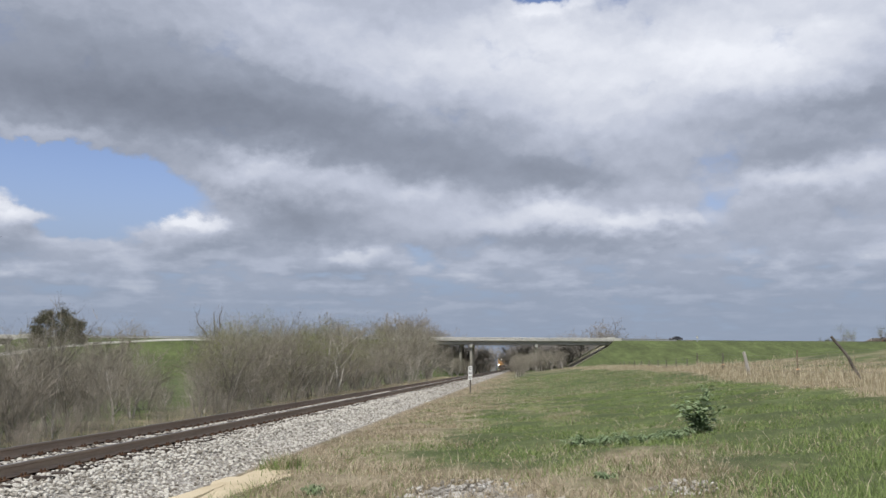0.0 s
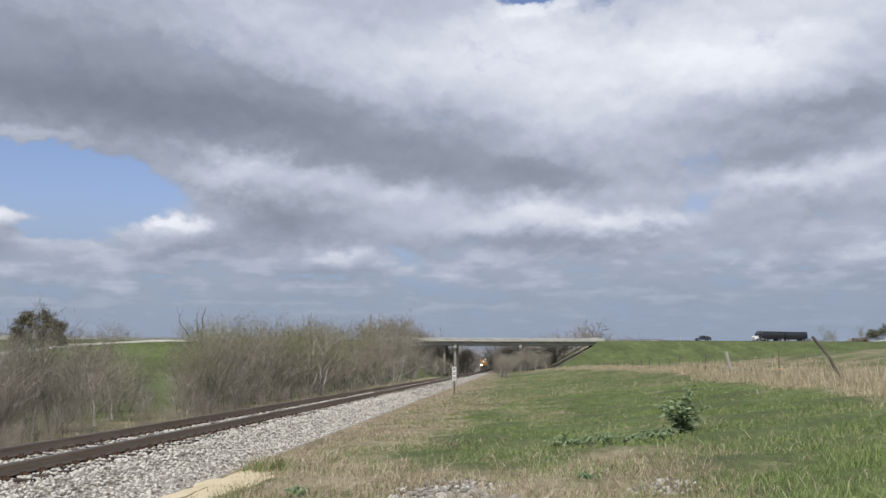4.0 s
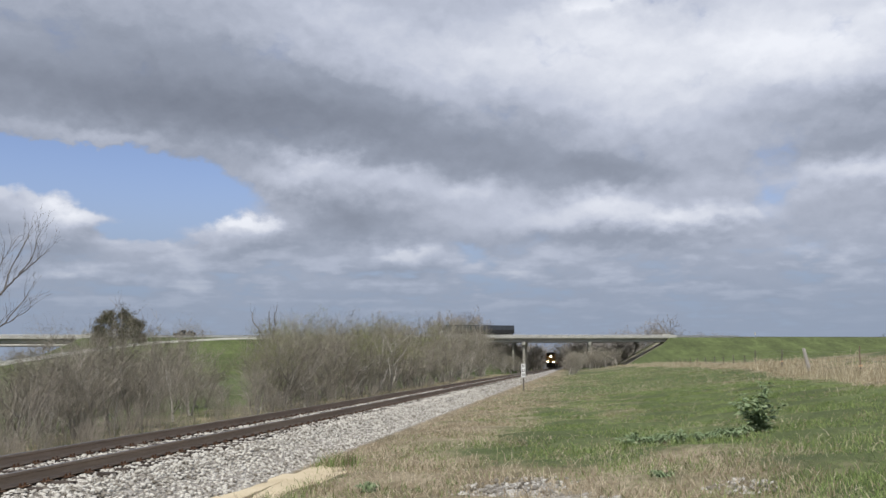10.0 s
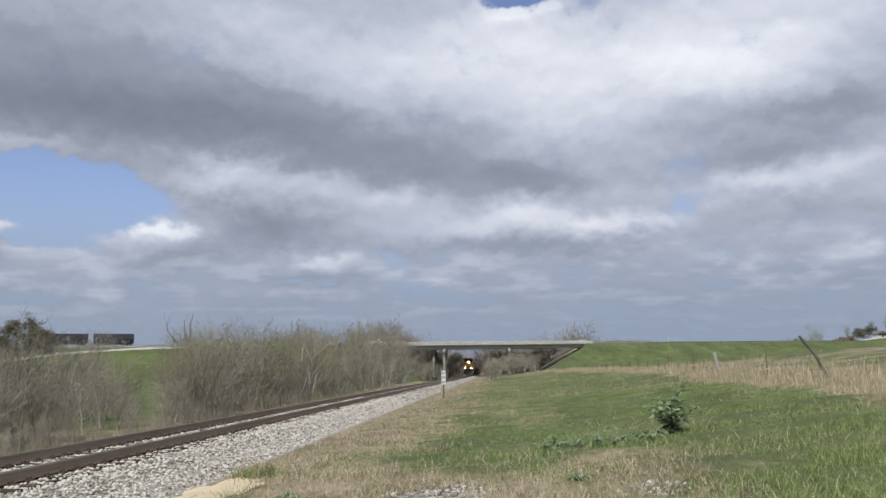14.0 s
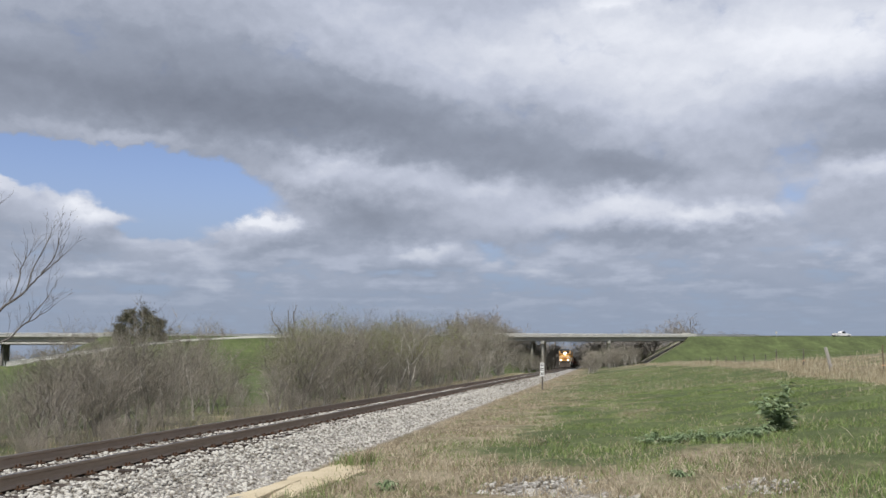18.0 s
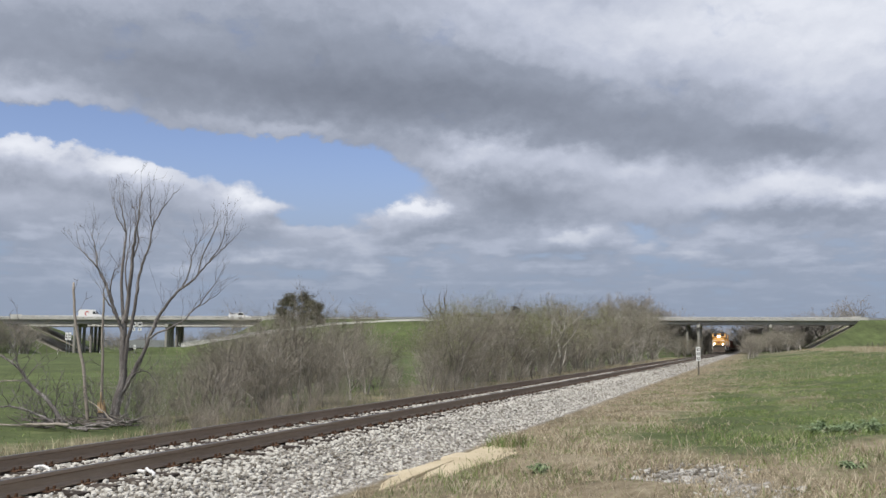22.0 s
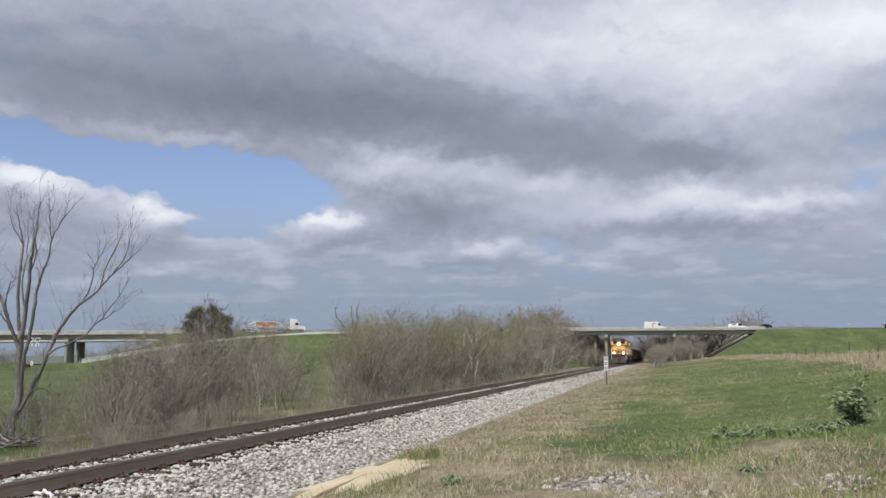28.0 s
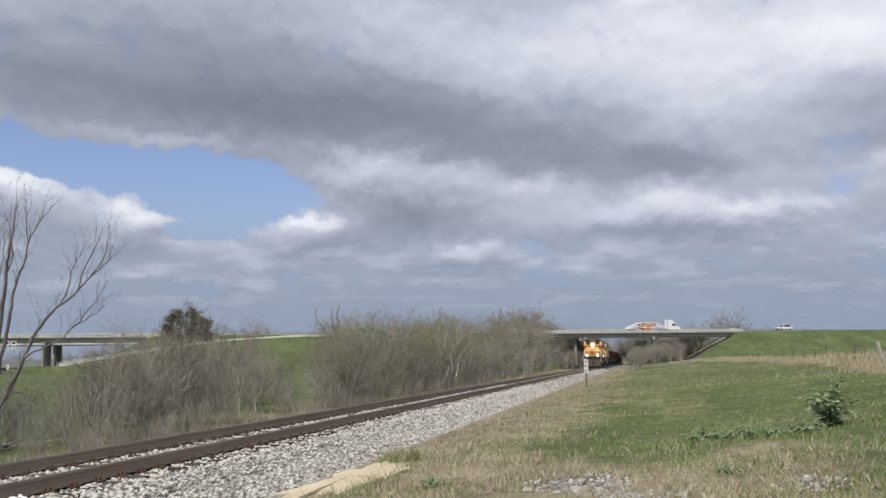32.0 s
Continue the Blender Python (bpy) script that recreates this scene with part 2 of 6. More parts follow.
M = {
    "concrete": material("concrete", ((0.30, 0.29, 0.26), (0.44, 0.43, 0.39), (0.52, 0.51, 0.47)), 0.35, 0.9, bump=0.3, grain=6, stretch=(1, 1, 2.5)),
    "parapet": material("parapet concrete", ((0.42, 0.41, 0.38), (0.60, 0.59, 0.55), (0.70, 0.69, 0.65)), 0.5, 0.9, bump=0.2, grain=6),
    "girder": material("girder concrete", ((0.24, 0.23, 0.21), (0.33, 0.32, 0.29), (0.40, 0.39, 0.35)), 0.4, 0.9, bump=0.2, grain=5, stretch=(1, 1, 3)),
    "asphalt": material("asphalt", ((0.055, 0.055, 0.055), (0.09, 0.088, 0.085), (0.13, 0.127, 0.12)), 0.4, 0.9, bump=0.3, grain=60),
    # slope paving: the decks' shade is put into this darker brown
    "paving": material("stained paving", ((0.20, 0.18, 0.145), (0.32, 0.295, 0.245), (0.43, 0.40, 0.345)), 0.35, 0.9, bump=0.3, grain=6),
    "ramp": material("ramp concrete", ((0.36, 0.34, 0.30), (0.48, 0.46, 0.42), (0.56, 0.54, 0.50)), 0.4, 0.9, bump=0.3, grain=8),
    "rail": material("rusted rail steel", ((0.20, 0.150, 0.110), (0.30, 0.235, 0.178), (0.40, 0.325, 0.252)), 1.2, 0.75, 0.1, 0.3, 25, (1, 0.25, 3)),
    "rail_top": material("worn rail head", ((0.11, 0.10, 0.095), (0.17, 0.16, 0.15), (0.24, 0.23, 0.22)), 1.0, 0.45, 0.6, 0.0, 20, (1, 0.1, 1)),
    "tie": material("creosoted timber", ((0.028, 0.021, 0.017), (0.055, 0.042, 0.034), (0.11, 0.09, 0.075)), 3.0, 0.9, bump=0.6, grain=40, stretch=(0.3, 2, 2), random=0.3),
    "plate": material("rusted tie plate", ((0.05, 0.028, 0.018), (0.10, 0.055, 0.032), (0.15, 0.09, 0.055)), 6.0, 0.85, 0.2, 0.3, 50),
    "stone": material("limestone ballast", ((0.17, 0.152, 0.125), (0.31, 0.29, 0.252), (0.445, 0.425, 0.38), (0.60, 0.58, 0.53)), 4.0, 0.9, bump=0.2, grain=30, island=0.75, random=0.6),
    "rubble": material("dusty limestone rubble", ((0.17, 0.155, 0.13), (0.27, 0.255, 0.23), (0.38, 0.365, 0.335), (0.52, 0.51, 0.48)), 4.0, 0.95, bump=0.3, grain=30, island=0.7),
    "budtwig": material("swelling brown buds", ((0.19, 0.168, 0.125), (0.27, 0.243, 0.180), (0.36, 0.33, 0.245)), 0.5, 0.85, grain=5, island=0.6, random=0.5),
    "farwood": material("grey bare wood", ((0.21, 0.193, 0.172), (0.29, 0.268, 0.242), (0.37, 0.345, 0.315)), 0.3, 0.9, grain=3, island=0.3),
    "olivebud": material("olive brown buds", ((0.145, 0.140, 0.095), (0.212, 0.205, 0.142), (0.29, 0.280, 0.200)), 0.5, 0.85, grain=5, island=0.6, random=0.6),
    "sand": material("yellow sand", ((0.40, 0.33, 0.215), (0.53, 0.45, 0.31), (0.62, 0.545, 0.40)), 1.2, 0.95, bump=0.4, grain=35),
    "bark": material("grey brown bark", ((0.13, 0.115, 0.10), (0.25, 0.23, 0.20), (0.56, 0.53, 0.48)), 2.0, 0.9, bump=0.5, grain=18, stretch=(2, 2, 0.5), random=0.35),
    "twig": material("bare twigs", ((0.180, 0.160, 0.134), (0.270, 0.243, 0.205), (0.375, 0.340, 0.292)), 0.7, 0.9, grain=6, island=0.35, random=0.35),
    "deadwood": material("weathered dead wood", ((0.070, 0.062, 0.058), (0.165, 0.150, 0.142), (0.48, 0.455, 0.44)), 1.6, 0.85, bump=0.5, grain=14, stretch=(2, 2, 0.4)),
    "splinter": material("fresh split wood", ((0.36, 0.24, 0.13), (0.48, 0.34, 0.20), (0.58, 0.44, 0.28)), 5, 0.9, bump=0.4, grain=30, stretch=(3, 3, 0.4)),
    "bud": material("spring leaves", ((0.17, 0.195, 0.075), (0.23, 0.255, 0.10), (0.31, 0.325, 0.145)), 0.8, 0.7, grain=8, island=0.5, random=0.5),
    "evergreen": material("evergreen leaves", ((0.125, 0.118, 0.085), (0.180, 0.170, 0.122), (0.245, 0.228, 0.168)), 0.8, 0.75, grain=6, island=0.5, random=0.3),
    "oakleaf": material("grey green leaves", ((0.095, 0.102, 0.066), (0.14, 0.148, 0.096), (0.20, 0.205, 0.14)), 0.6, 0.75, grain=5, island=0.5, random=0.3),
    "weed": material("thistle leaves", ((0.130, 0.190, 0.092), (0.200, 0.268, 0.138), (0.30, 0.365, 0.215)), 4, 0.7, grain=20, island=0.5),
    "grass": material("green grass", ((0.115, 0.168, 0.052), (0.180, 0.247, 0.080), (0.275, 0.338, 0.132)), 0.5, 0.75, grain=3, island=0.55),
    "straw": material("dry grass", ((0.235, 0.188, 0.122), (0.385, 0.325, 0.228), (0.56, 0.495, 0.375)), 0.6, 0.85, grain=3, island=0.7),
    "tallstraw": material("tall dry grass", ((0.26, 0.22, 0.14), (0.40, 0.348, 0.235), (0.54, 0.485, 0.355)), 0.6, 0.85, grain=3, island=0.6),
    "post_wood": material("weathered post", ((0.07, 0.06, 0.05), (0.13, 0.115, 0.10), (0.22, 0.20, 0.18)), 3, 0.9, bump=0.5, grain=30, stretch=(2, 2, 0.4)),
    "barkless": material("barkless pale trunk", ((0.22, 0.19, 0.16), (0.34, 0.30, 0.26), (0.46, 0.42, 0.38)), 2, 0.9, bump=0.4, grain=20, stretch=(2, 2, 0.4)),
    "post_pale": material("pale weathered post", ((0.26, 0.24, 0.21), (0.38, 0.36, 0.33), (0.48, 0.46, 0.43)), 3, 0.9, bump=0.5, grain=30, stretch=(2, 2, 0.4)),
    "rust": material("rusty steel", ((0.13, 0.098, 0.07), (0.21, 0.162, 0.118), (0.29, 0.235, 0.18)), 6, 0.85, 0.2, grain=40),
    "orange": paint("orange tape", (0.74, 0.44, 0.26), 0.6),
    "wire": material("galvanised wire", ((0.16, 0.155, 0.15), (0.24, 0.235, 0.23)), 3, 0.6, 0.5, grain=30),
    "galv": material("galvanised steel", ((0.34, 0.35, 0.36), (0.46, 0.47, 0.48), (0.54, 0.55, 0.56)), 1.5, 0.5, 0.4, grain=20),
    "white": paint("white paint", (0.80, 0.80, 0.79), 0.35, dirt=0.12),
    "black": paint("black paint", (0.022, 0.022, 0.024), 0.5, dirt=0.2),
    "dark": paint("charcoal paint", (0.045, 0.047, 0.055), 0.4),
    "silver": paint("silver paint", (0.42, 0.43, 0.44), 0.35, 0.5),
    "yellow": paint("locomotive yellow", (0.60, 0.315, 0.075), 0.5, dirt=0.45),
    "grey": paint("locomotive grey", (0.17, 0.175, 0.18), 0.5),
    "red": paint("red stripe", (0.50, 0.035, 0.025), 0.4),
    "blue": paint("blue paint", (0.07, 0.16, 0.36), 0.45),
    "slate": paint("slate blue paint", (0.13, 0.17, 0.23), 0.6),
    "signgreen": paint("sign green", (0.02, 0.16, 0.08), 0.5),
    "rustred": paint("oxide red hopper paint", (0.13, 0.055, 0.038), 0.7, dirt=0.4),
    # reflected sky is mixed into the tarpaulin's black as a bluish lift
    "tarp": material("black tarpaulin", ((0.028, 0.032, 0.040), (0.046, 0.053, 0.064), (0.075, 0.084, 0.098)), 1.2, 0.6, bump=0.3, grain=6),
    "rubber": material("tyre rubber", ((0.016, 0.016, 0.016), (0.026, 0.026, 0.025), (0.04, 0.039, 0.037)), 4, 0.85, grain=40),
    "steel": material("running gear", ((0.04, 0.037, 0.034), (0.075, 0.068, 0.062), (0.12, 0.11, 0.10)), 2, 0.7, 0.3, grain=20),
    "grime_red": paint("faded red emblem", (0.30, 0.10, 0.06), 0.5, dirt=0.4),
    "glass": paint("dark vehicle glass", (0.025, 0.03, 0.036), 0.08, dirt=0.05),
    "orange_body": paint("orange trailer paint", (0.52, 0.20, 0.075), 0.6, dirt=0.4),
    "cream": paint("tan paint", (0.45, 0.38, 0.28), 0.5),
    "roof": material("roof shingles", ((0.10, 0.085, 0.075), (0.16, 0.135, 0.12), (0.22, 0.19, 0.17)), 2, 0.9, grain=20),
    "lens": paint("tail lens", (0.45, 0.03, 0.02), 0.3, dirt=0.05),
    "headlight": glow("headlight", (1.0, 0.90, 0.66), 30.0),
    "ditchlight": glow("ditch light", (1.0, 0.86, 0.60), 22.0),
    "lamp": paint("headlamp glass", (0.7, 0.7, 0.72), 0.1, dirt=0.05),
}


def ground_material():
    m = bpy.data.materials.new("ground cover")
    m.use_nodes = True
    N = Nodes(m.node_tree)
    at = N.add("ShaderNodeTexCoord").outputs["Object"]
    big = N.noise(at, 0.045, 5, 0.6)
    mid = N.noise(at, 0.55, 5, 0.62)
    fine = N.noise(N.vec("MULTIPLY", at, (1, 0.5, 1)), 6.0, 5, 0.65)
    attr = N.add("ShaderNodeVertexColor")
    attr.layer_name = "cover"
    sep = N.add("ShaderNodeSeparateColor")
    N.put(sep, 0, attr.outputs[0])
    wide = N.noise(at, 0.13, 4, 0.6)
    green = N.ramp(N.math("MULTIPLY_ADD", fine, 0.35, N.math("MULTIPLY_ADD", wide, 0.35, N.math("MULTIPLY", mid, 0.30))),
                   ((0.34, (0.052, 0.065, 0.031)), (0.5, (0.092, 0.115, 0.048)), (0.64, (0.162, 0.205, 0.080))))
    dry = N.ramp(N.math("MULTIPLY_ADD", fine, 0.55, N.math("MULTIPLY", mid, 0.45)),
                 ((0.28, (0.09, 0.073, 0.050)), (0.48, (0.225, 0.186, 0.125)), (0.72, (0.40, 0.35, 0.25))))
    f = N.math("MULTIPLY_ADD", N.math("SUBTRACT", mid, 0.5), 0.9, sep.outputs[0])
    f = N.math("MULTIPLY_ADD", N.math("SUBTRACT", big, 0.5), 0.8, f)
    colour = N.mix(N.span(f, 0.3, 0.7, 0, 1, True), green, dry)
    grit = N.ramp(N.noise(at, 14.0, 3, 0.7), ((0.32, (0.16, 0.145, 0.12)), (0.5, (0.30, 0.28, 0.25)), (0.66, (0.50, 0.48, 0.45))))
    g = N.span(N.math("MULTIPLY_ADD", N.math("SUBTRACT", fine, 0.5), 0.5, sep.outputs[1]), 0.4, 0.6, 0, 1, True)
    colour = N.mix(g, colour, grit)
    b = N.add("ShaderNodeBsdfPrincipled")
    N.put(b, "Base Color", colour), N.put(b, "Roughness", 0.95), N.put(b, "Specular IOR Level", 0.15)
    h = N.add("ShaderNodeBump")
    N.put(h, "Height", N.math("MULTIPLY_ADD", mid, 0.6, fine)), N.put(h, "Strength", 0.8), N.put(h, "Distance", 0.12)
    N.put(b, "Normal", h.outputs[0])
    N.put(N.add("ShaderNodeOutputMaterial"), 0, b.outputs[0])
    return m


# ---- building helpers ----
def from_lists(name, verts, faces, mat, parent=None, smooth=False):
    me = bpy.data.meshes.new(name)
    me.from_pydata(verts, [], faces)
    me.materials.append(mat)
    if smooth:
        me.polygons.foreach_set("use_smooth", [True] * len(me.polygons))
    ob = new(name, me)
    ob.parent = parent
    return ob


def part(name, bm, mat, parent=None, label=""):
    """Links a bmesh as one mesh object under a thing or a part."""
    me = bpy.data.meshes.new(name)
    bm.normal_update()
    bm.to_mesh(me)
    bm.free()
    me.materials.append(M[mat] if isinstance(mat, str) else mat)
    ob = new(name, me)
    ob.parent = parent
    if label:
        tagged(ob, label)
    return ob


def thing(name, label, category, group="", kind=""):
    return tagged(new(name), label, category, group, kind)


def box(x0, x1, y0, y1, z0, z1, bevel=0.0, bm=None):
    bm = bm or bmesh.new()
    m = Matrix.Translation(((x0 + x1) / 2, (y0 + y1) / 2, (z0 + z1) / 2)) @ Matrix.Diagonal((abs(x1 - x0), abs(y1 - y0), abs(z1 - z0), 1))
    vs = bmesh.ops.create_cube(bm, size=1, matrix=m)["verts"]
    if bevel:
        bmesh.ops.bevel(bm, geom=list({e for v in vs for e in v.link_edges}), offset=bevel, segments=2, affect="EDGES")
    return bm


def extrude(pts, y0, y1, bm=None, taper=0.0, bevel=0.0, low=None):
    """A side outline of (x, z) points drawn across from y0 to y1; taper narrows the upper points."""
    bm = bm or bmesh.new()
    zs = [p[1] for p in pts]
    a, b = min(zs) if low is None else low, max(zs)
    rings = []
    for y in (y0, y1):
        ring = []
        for x, z in pts:
            k = 1 - taper * max(0.0, (z - a) / (b - a)) if b > a else 1
            ring.append(bm.verts.new((x, (y0 + y1) / 2 + (y - (y0 + y1) / 2) * k, z)))
        rings.append(ring)
    n = len(pts)
    bm.faces.new(rings[0])
    bm.faces.new(list(reversed(rings[1])))
    for i in range(n):
        bm.faces.new((rings[0][i], rings[1][i], rings[1][(i + 1) % n], rings[0][(i + 1) % n]))
    bmesh.ops.recalc_face_normals(bm, faces=bm.faces)
    if bevel:
        bmesh.ops.bevel(bm, geom=bm.edges[:], offset=bevel, segments=2, affect="EDGES")
    return bm


def tube(p, q, r, r2=None, n=8, bm=None):
    bm = bm or bmesh.new()
    p, q = Vector(p), Vector(q)
    d = q - p
    m = Matrix.Translation((p + q) / 2) @ d.to_track_quat("Z", "Y").to_matrix().to_4x4()
    bmesh.ops.create_cone(bm, cap_ends=True, segments=n, radius1=r, radius2=r if r2 is None else r2, depth=d.length, matrix=m)
    return bm


# ---- the lie of the land ----
HEADING = math.degrees(math.atan(0.5))
RC, RS = math.cos(radians(HEADING)), math.sin(radians(HEADING))
TRACK_X = -8.02
ROAD_S = [-1200, -400, -210, -150, -90, 0, 40, 130, 400, 1200]
ROAD_Z = [6.5, 7.3, 8.0, 8.3, 8.8, 9.35, 9.65, 10.1, 11.5, 13.0]
RAIL_SPAN = (-41.0, 32.6)
LEFT_SPAN = (-207.0, -140.0)
SKEW = {RAIL_SPAN: 0.5, LEFT_SPAN: 0.0}     # how far the bridge ends run along the road for each metre across it
FAR_LIFT = 0.8                                # the far carriageway lies a little higher
RAMP = ((-157.0, -21.0, 0.9), (-139.0, -14.0, 4.2), (-122.0, -8.5, 6.8), (-104.0, -5.0, 8.1), (-65.0, -2.9, 8.9))


def road_z(s):
    return np.interp(s, ROAD_S, ROAD_Z)


def soft(t):
    t = np.clip(t, 0, 1)
    return t * t * (3 - 2 * t)


def on_road(s, o, up=0.0):
    return Vector((s * RC - o * RS, 270 + s * RS + o * RC, float(road_z(s)) + FAR_LIFT * float(soft((o - 12.2) / 3.5)) + up))


def land(x, y):
    """Height of the ground; works on numbers and on arrays."""
    x, y = np.asarray(x, float), np.asarray(y, float)
    right = np.interp(x, [-4.9, -2.0, 0.0, 3.7, 8.0, 12.0, 25.0, 60.0, 150.0, 400.0], [-0.56, -0.46, -0.32, 0.0, 0.5, 0.86, 1.5, 3.0, 8.0, 13.0])
    left = np.interp(x, [-400, -60, -24, -15, -12.2, -11.0], [-0.6, -1.0, -1.25, -1.2, -0.95, -0.56])
    nat = np.where(x < TRACK_X, left, right)
    hill = 9.0 * np.exp(-((x - 210) / 90) ** 2 - ((y - 430) / 110) ** 2)
    hill = hill + 1.05 * np.exp(-((x - 25) / 9.0) ** 2 - ((y - 64) / 21) ** 2)
    flat = soft((y - 200) / 150) * (x > -4.9)
    nat = nat * (1 - flat * 0.35) + hill + 0.10 * np.sin(x * 0.31 + 1.3) * np.sin(y * 0.17) * soft((np.abs(x - TRACK_X) - 6) / 10)
    s = x * RC + (y - 270) * RS
    o = -x * RS + (y - 270) * RC
    top = road_z(s) + FAR_LIFT * soft((o - 12.2) / 3.5) - 0.06
    side = top - np.maximum(0, np.maximum(-0.8 - o, o - 29.0)) / 2.4
    for (a, b), k in SKEW.items():
        inside = np.minimum(s - k * o - a, b - s + k * o)
        side = np.minimum(side, np.where(inside > 0, top - 0.9 - inside / 2.0, 1e3))
    rs, ro, rz = zip(*RAMP)
    ramp = np.interp(s, rs, rz) - 0.06 - np.maximum(0, np.abs(o - np.interp(s, rs, ro)) - 2.6) / 2.2
    ramp = np.where((s > rs[0] - 8) & (s < rs[-1]), ramp, -9)
    z = np.maximum(np.maximum(nat, side), ramp)
    bed = np.interp(np.abs(x - TRACK_X), [0, 1.85, 3.05, 3.12], [-0.22, -0.25, -0.62, -9])
    return np.maximum(z, bed)


def up(x, y):
    return float(land(x, y))


def make_ground():
    xs = np.concatenate([np.arange(-1800, -260, 70), np.arange(-260, -30, 1.9), np.arange(-30, 20, 0.55), np.arange(20, 260, 1.9), np.arange(260, 1900, 70)])
    ys = np.concatenate([np.arange(-500, -20, 40), np.arange(-20, 4, 2), np.arange(4, 40, 0.6), np.arange(40, 120, 2.0), np.arange(120, 470, 1.6), np.arange(470, 900, 25), np.arange(900, 3600, 150)])
    gx, gy = np.meshgrid(xs, ys)
    gz = land(gx, gy)
    near = soft((60 - gy) / 30) * soft((gx + 4.6) / 1.2)
    gz = gz + near * 0.035 * (np.sin(gx * 2.1 + gy) + np.sin(gy * 1.7 - gx * 0.6))
    verts = np.stack([gx, gy, gz], -1).reshape(-1, 3)
    nx, ny = len(xs), len(ys)
    i = (np.arange(ny - 1)[:, None] * nx + np.arange(nx - 1)[None]).reshape(-1)
    faces = np.stack([i, i + 1, i + nx + 1, i + nx], -1)
    ob = from_lists("ground", verts.tolist(), faces.tolist(), ground_material(), None, True)
    tagged(ob, "uneven grassy ground with green and dry patches", "ground", kind="structure")
    dry, grit = ground_cover(verts[:, 0], verts[:, 1])
    col = ob.data.color_attributes.new("cover", "FLOAT_COLOR", "POINT")
    col.data.foreach_set("color", np.stack([dry, grit, dry * 0, dry * 0 + 1], -1).astype(np.float32).ravel())
    return ob


def ripple(x, y):
    """Uneven patches between about -1 and 1, at three sizes."""
    a = np.sin(x * 0.83 + 1.9 * np.sin(y * 0.31 + 0.4)) * np.sin(y * 0.47 + 1.3 * np.sin(x * 0.52))
    b = np.sin(x * 2.1 + 2.2 * np.sin(y * 0.9)) * np.sin(y * 1.25 + 1.7 * np.sin(x * 1.4 + 2.0))
    c = np.sin(x * 5.3 + 2.0 * np.sin(y * 2.2 + 1.0)) * np.sin(y * 3.1 + 1.6 * np.sin(x * 3.7))
    return 0.5 * a + 0.35 * b + 0.25 * c


def ground_cover(x, y):
    """How dry (0 to 1) and how stony (0 to 1) the ground is."""
    dry = np.interp(x, [-21, -17, -9, -4.6, -2.4, -0.4, 5.5, 8.5, 11.5, 17.0, 26.0, 42, 75], [0.2, 0.42, 0.85, 0.72, 0.54, 0.32, 0.22, 0.34, 0.80, 0.58, 0.52, 0.46, 0.2])
    dry = np.where((x > -4.6) & (x < 8), dry + 0.34 * soft((18.5 - y) / 5.0) * soft((x + 4.6) / 2), dry)
    beyond = x - (9.2 + 0.066 * y)          # metres past the field fence
    field = np.interp(beyond, [-6.0, -2.6, -1.0, 2.5, 8.0, 25.0, 60.0], [0.20, 0.26, 0.78, 0.66, 0.42, 0.38, 0.2])
    dry = np.where(x > 2.0, field + (dry - field) * soft((4.0 - x) / 2.0), dry)
    dry = np.where((x > -21.5) & (x < -10.5) & (y > 25), np.maximum(dry, 0.50), dry)
    edge = np.interp(y, [90, 130, 200], [0.0, 0.15, 0.50])
    dry = np.where((x > -4.6) & (x < 14), np.maximum(dry, edge), dry)
    dry = dry + 0.26 * ripple(x, y) * (x > -4.6) * (x < 40)
    o = -x * RS + (y - 270) * RC
    bank = (o > -26) & (o < 60) & (np.abs(x - TRACK_X) > 8)
    dry = np.where(bank & (x > 0), np.interp(o, [-26, -20], [0.45, 0.02]), dry)
    dry = np.where(bank & (x <= 0), 0.06, dry)
    dry = np.where((np.abs(o - 14) < 2.5), 0.3, dry)
    dry = np.clip(np.where((x < -21), 0.16, dry), 0.0, 1.0)
    grit = soft((3.02 - np.abs(x - TRACK_X)) / 0.4)
    for px, py, r in ((-0.9, 12.9, 1.1), (-0.1, 11.5, 0.8), (1.95, 11.5, 0.55)):
        grit = np.maximum(grit, 0.9 * soft((r - np.hypot((x - px), (y - py) * 0.7)) / 0.8))
    return dry, grit


make_ground()

# ---- roads ----
def strip(name, path, width, mat, label, category, thick=0.25, parent=None, skews=(0.0, 0.0)):
    """A paved strip along (s, o, lift) points of the highway."""
    verts, faces = [], []
    pts = [on_road(s, o) + Vector((0, 0, z)) for s, o, z in path]
    for i, p in enumerate(pts):
        d = (pts[min(i + 1, len(pts) - 1)] - pts[max(i - 1, 0)]).normalized()
        n = Vector((-d.y, d.x, 0)).normalized() * width / 2
        n += Vector((d.x, d.y, 0)) * (skews[0] if i == 0 else skews[1] if i == len(pts) - 1 else 0.0) * width / 2
        for q in (p - n, p + n, p + n - Vector((0, 0, thick)), p - n - Vector((0, 0, thick))):
            verts.append(q)
    for i in range(len(pts) - 1):
        for k in range(4):
            faces.append((4 * i + k, 4 * i + (k + 1) % 4, 4 * i + 4 + (k + 1) % 4, 4 * i + 4 + k))
    faces += [(0, 3, 2, 1), tuple(4 * (len(pts) - 1) + k for k in (0, 1, 2, 3))]
    ob = from_lists(name, verts, faces, M[mat], parent)
    return tagged(ob, label, category, kind="structure") if not parent else ob


def runs(gaps, lo=-900, hi=900, step=12.0):
    """Stretches of the highway between the bridges."""
    ends = [lo] + [v for g in sorted(gaps) for v in g] + [hi]
    return [np.linspace(a, b, max(2, int((b - a) / step))) for a, b in zip(ends[::2], ends[1::2])]


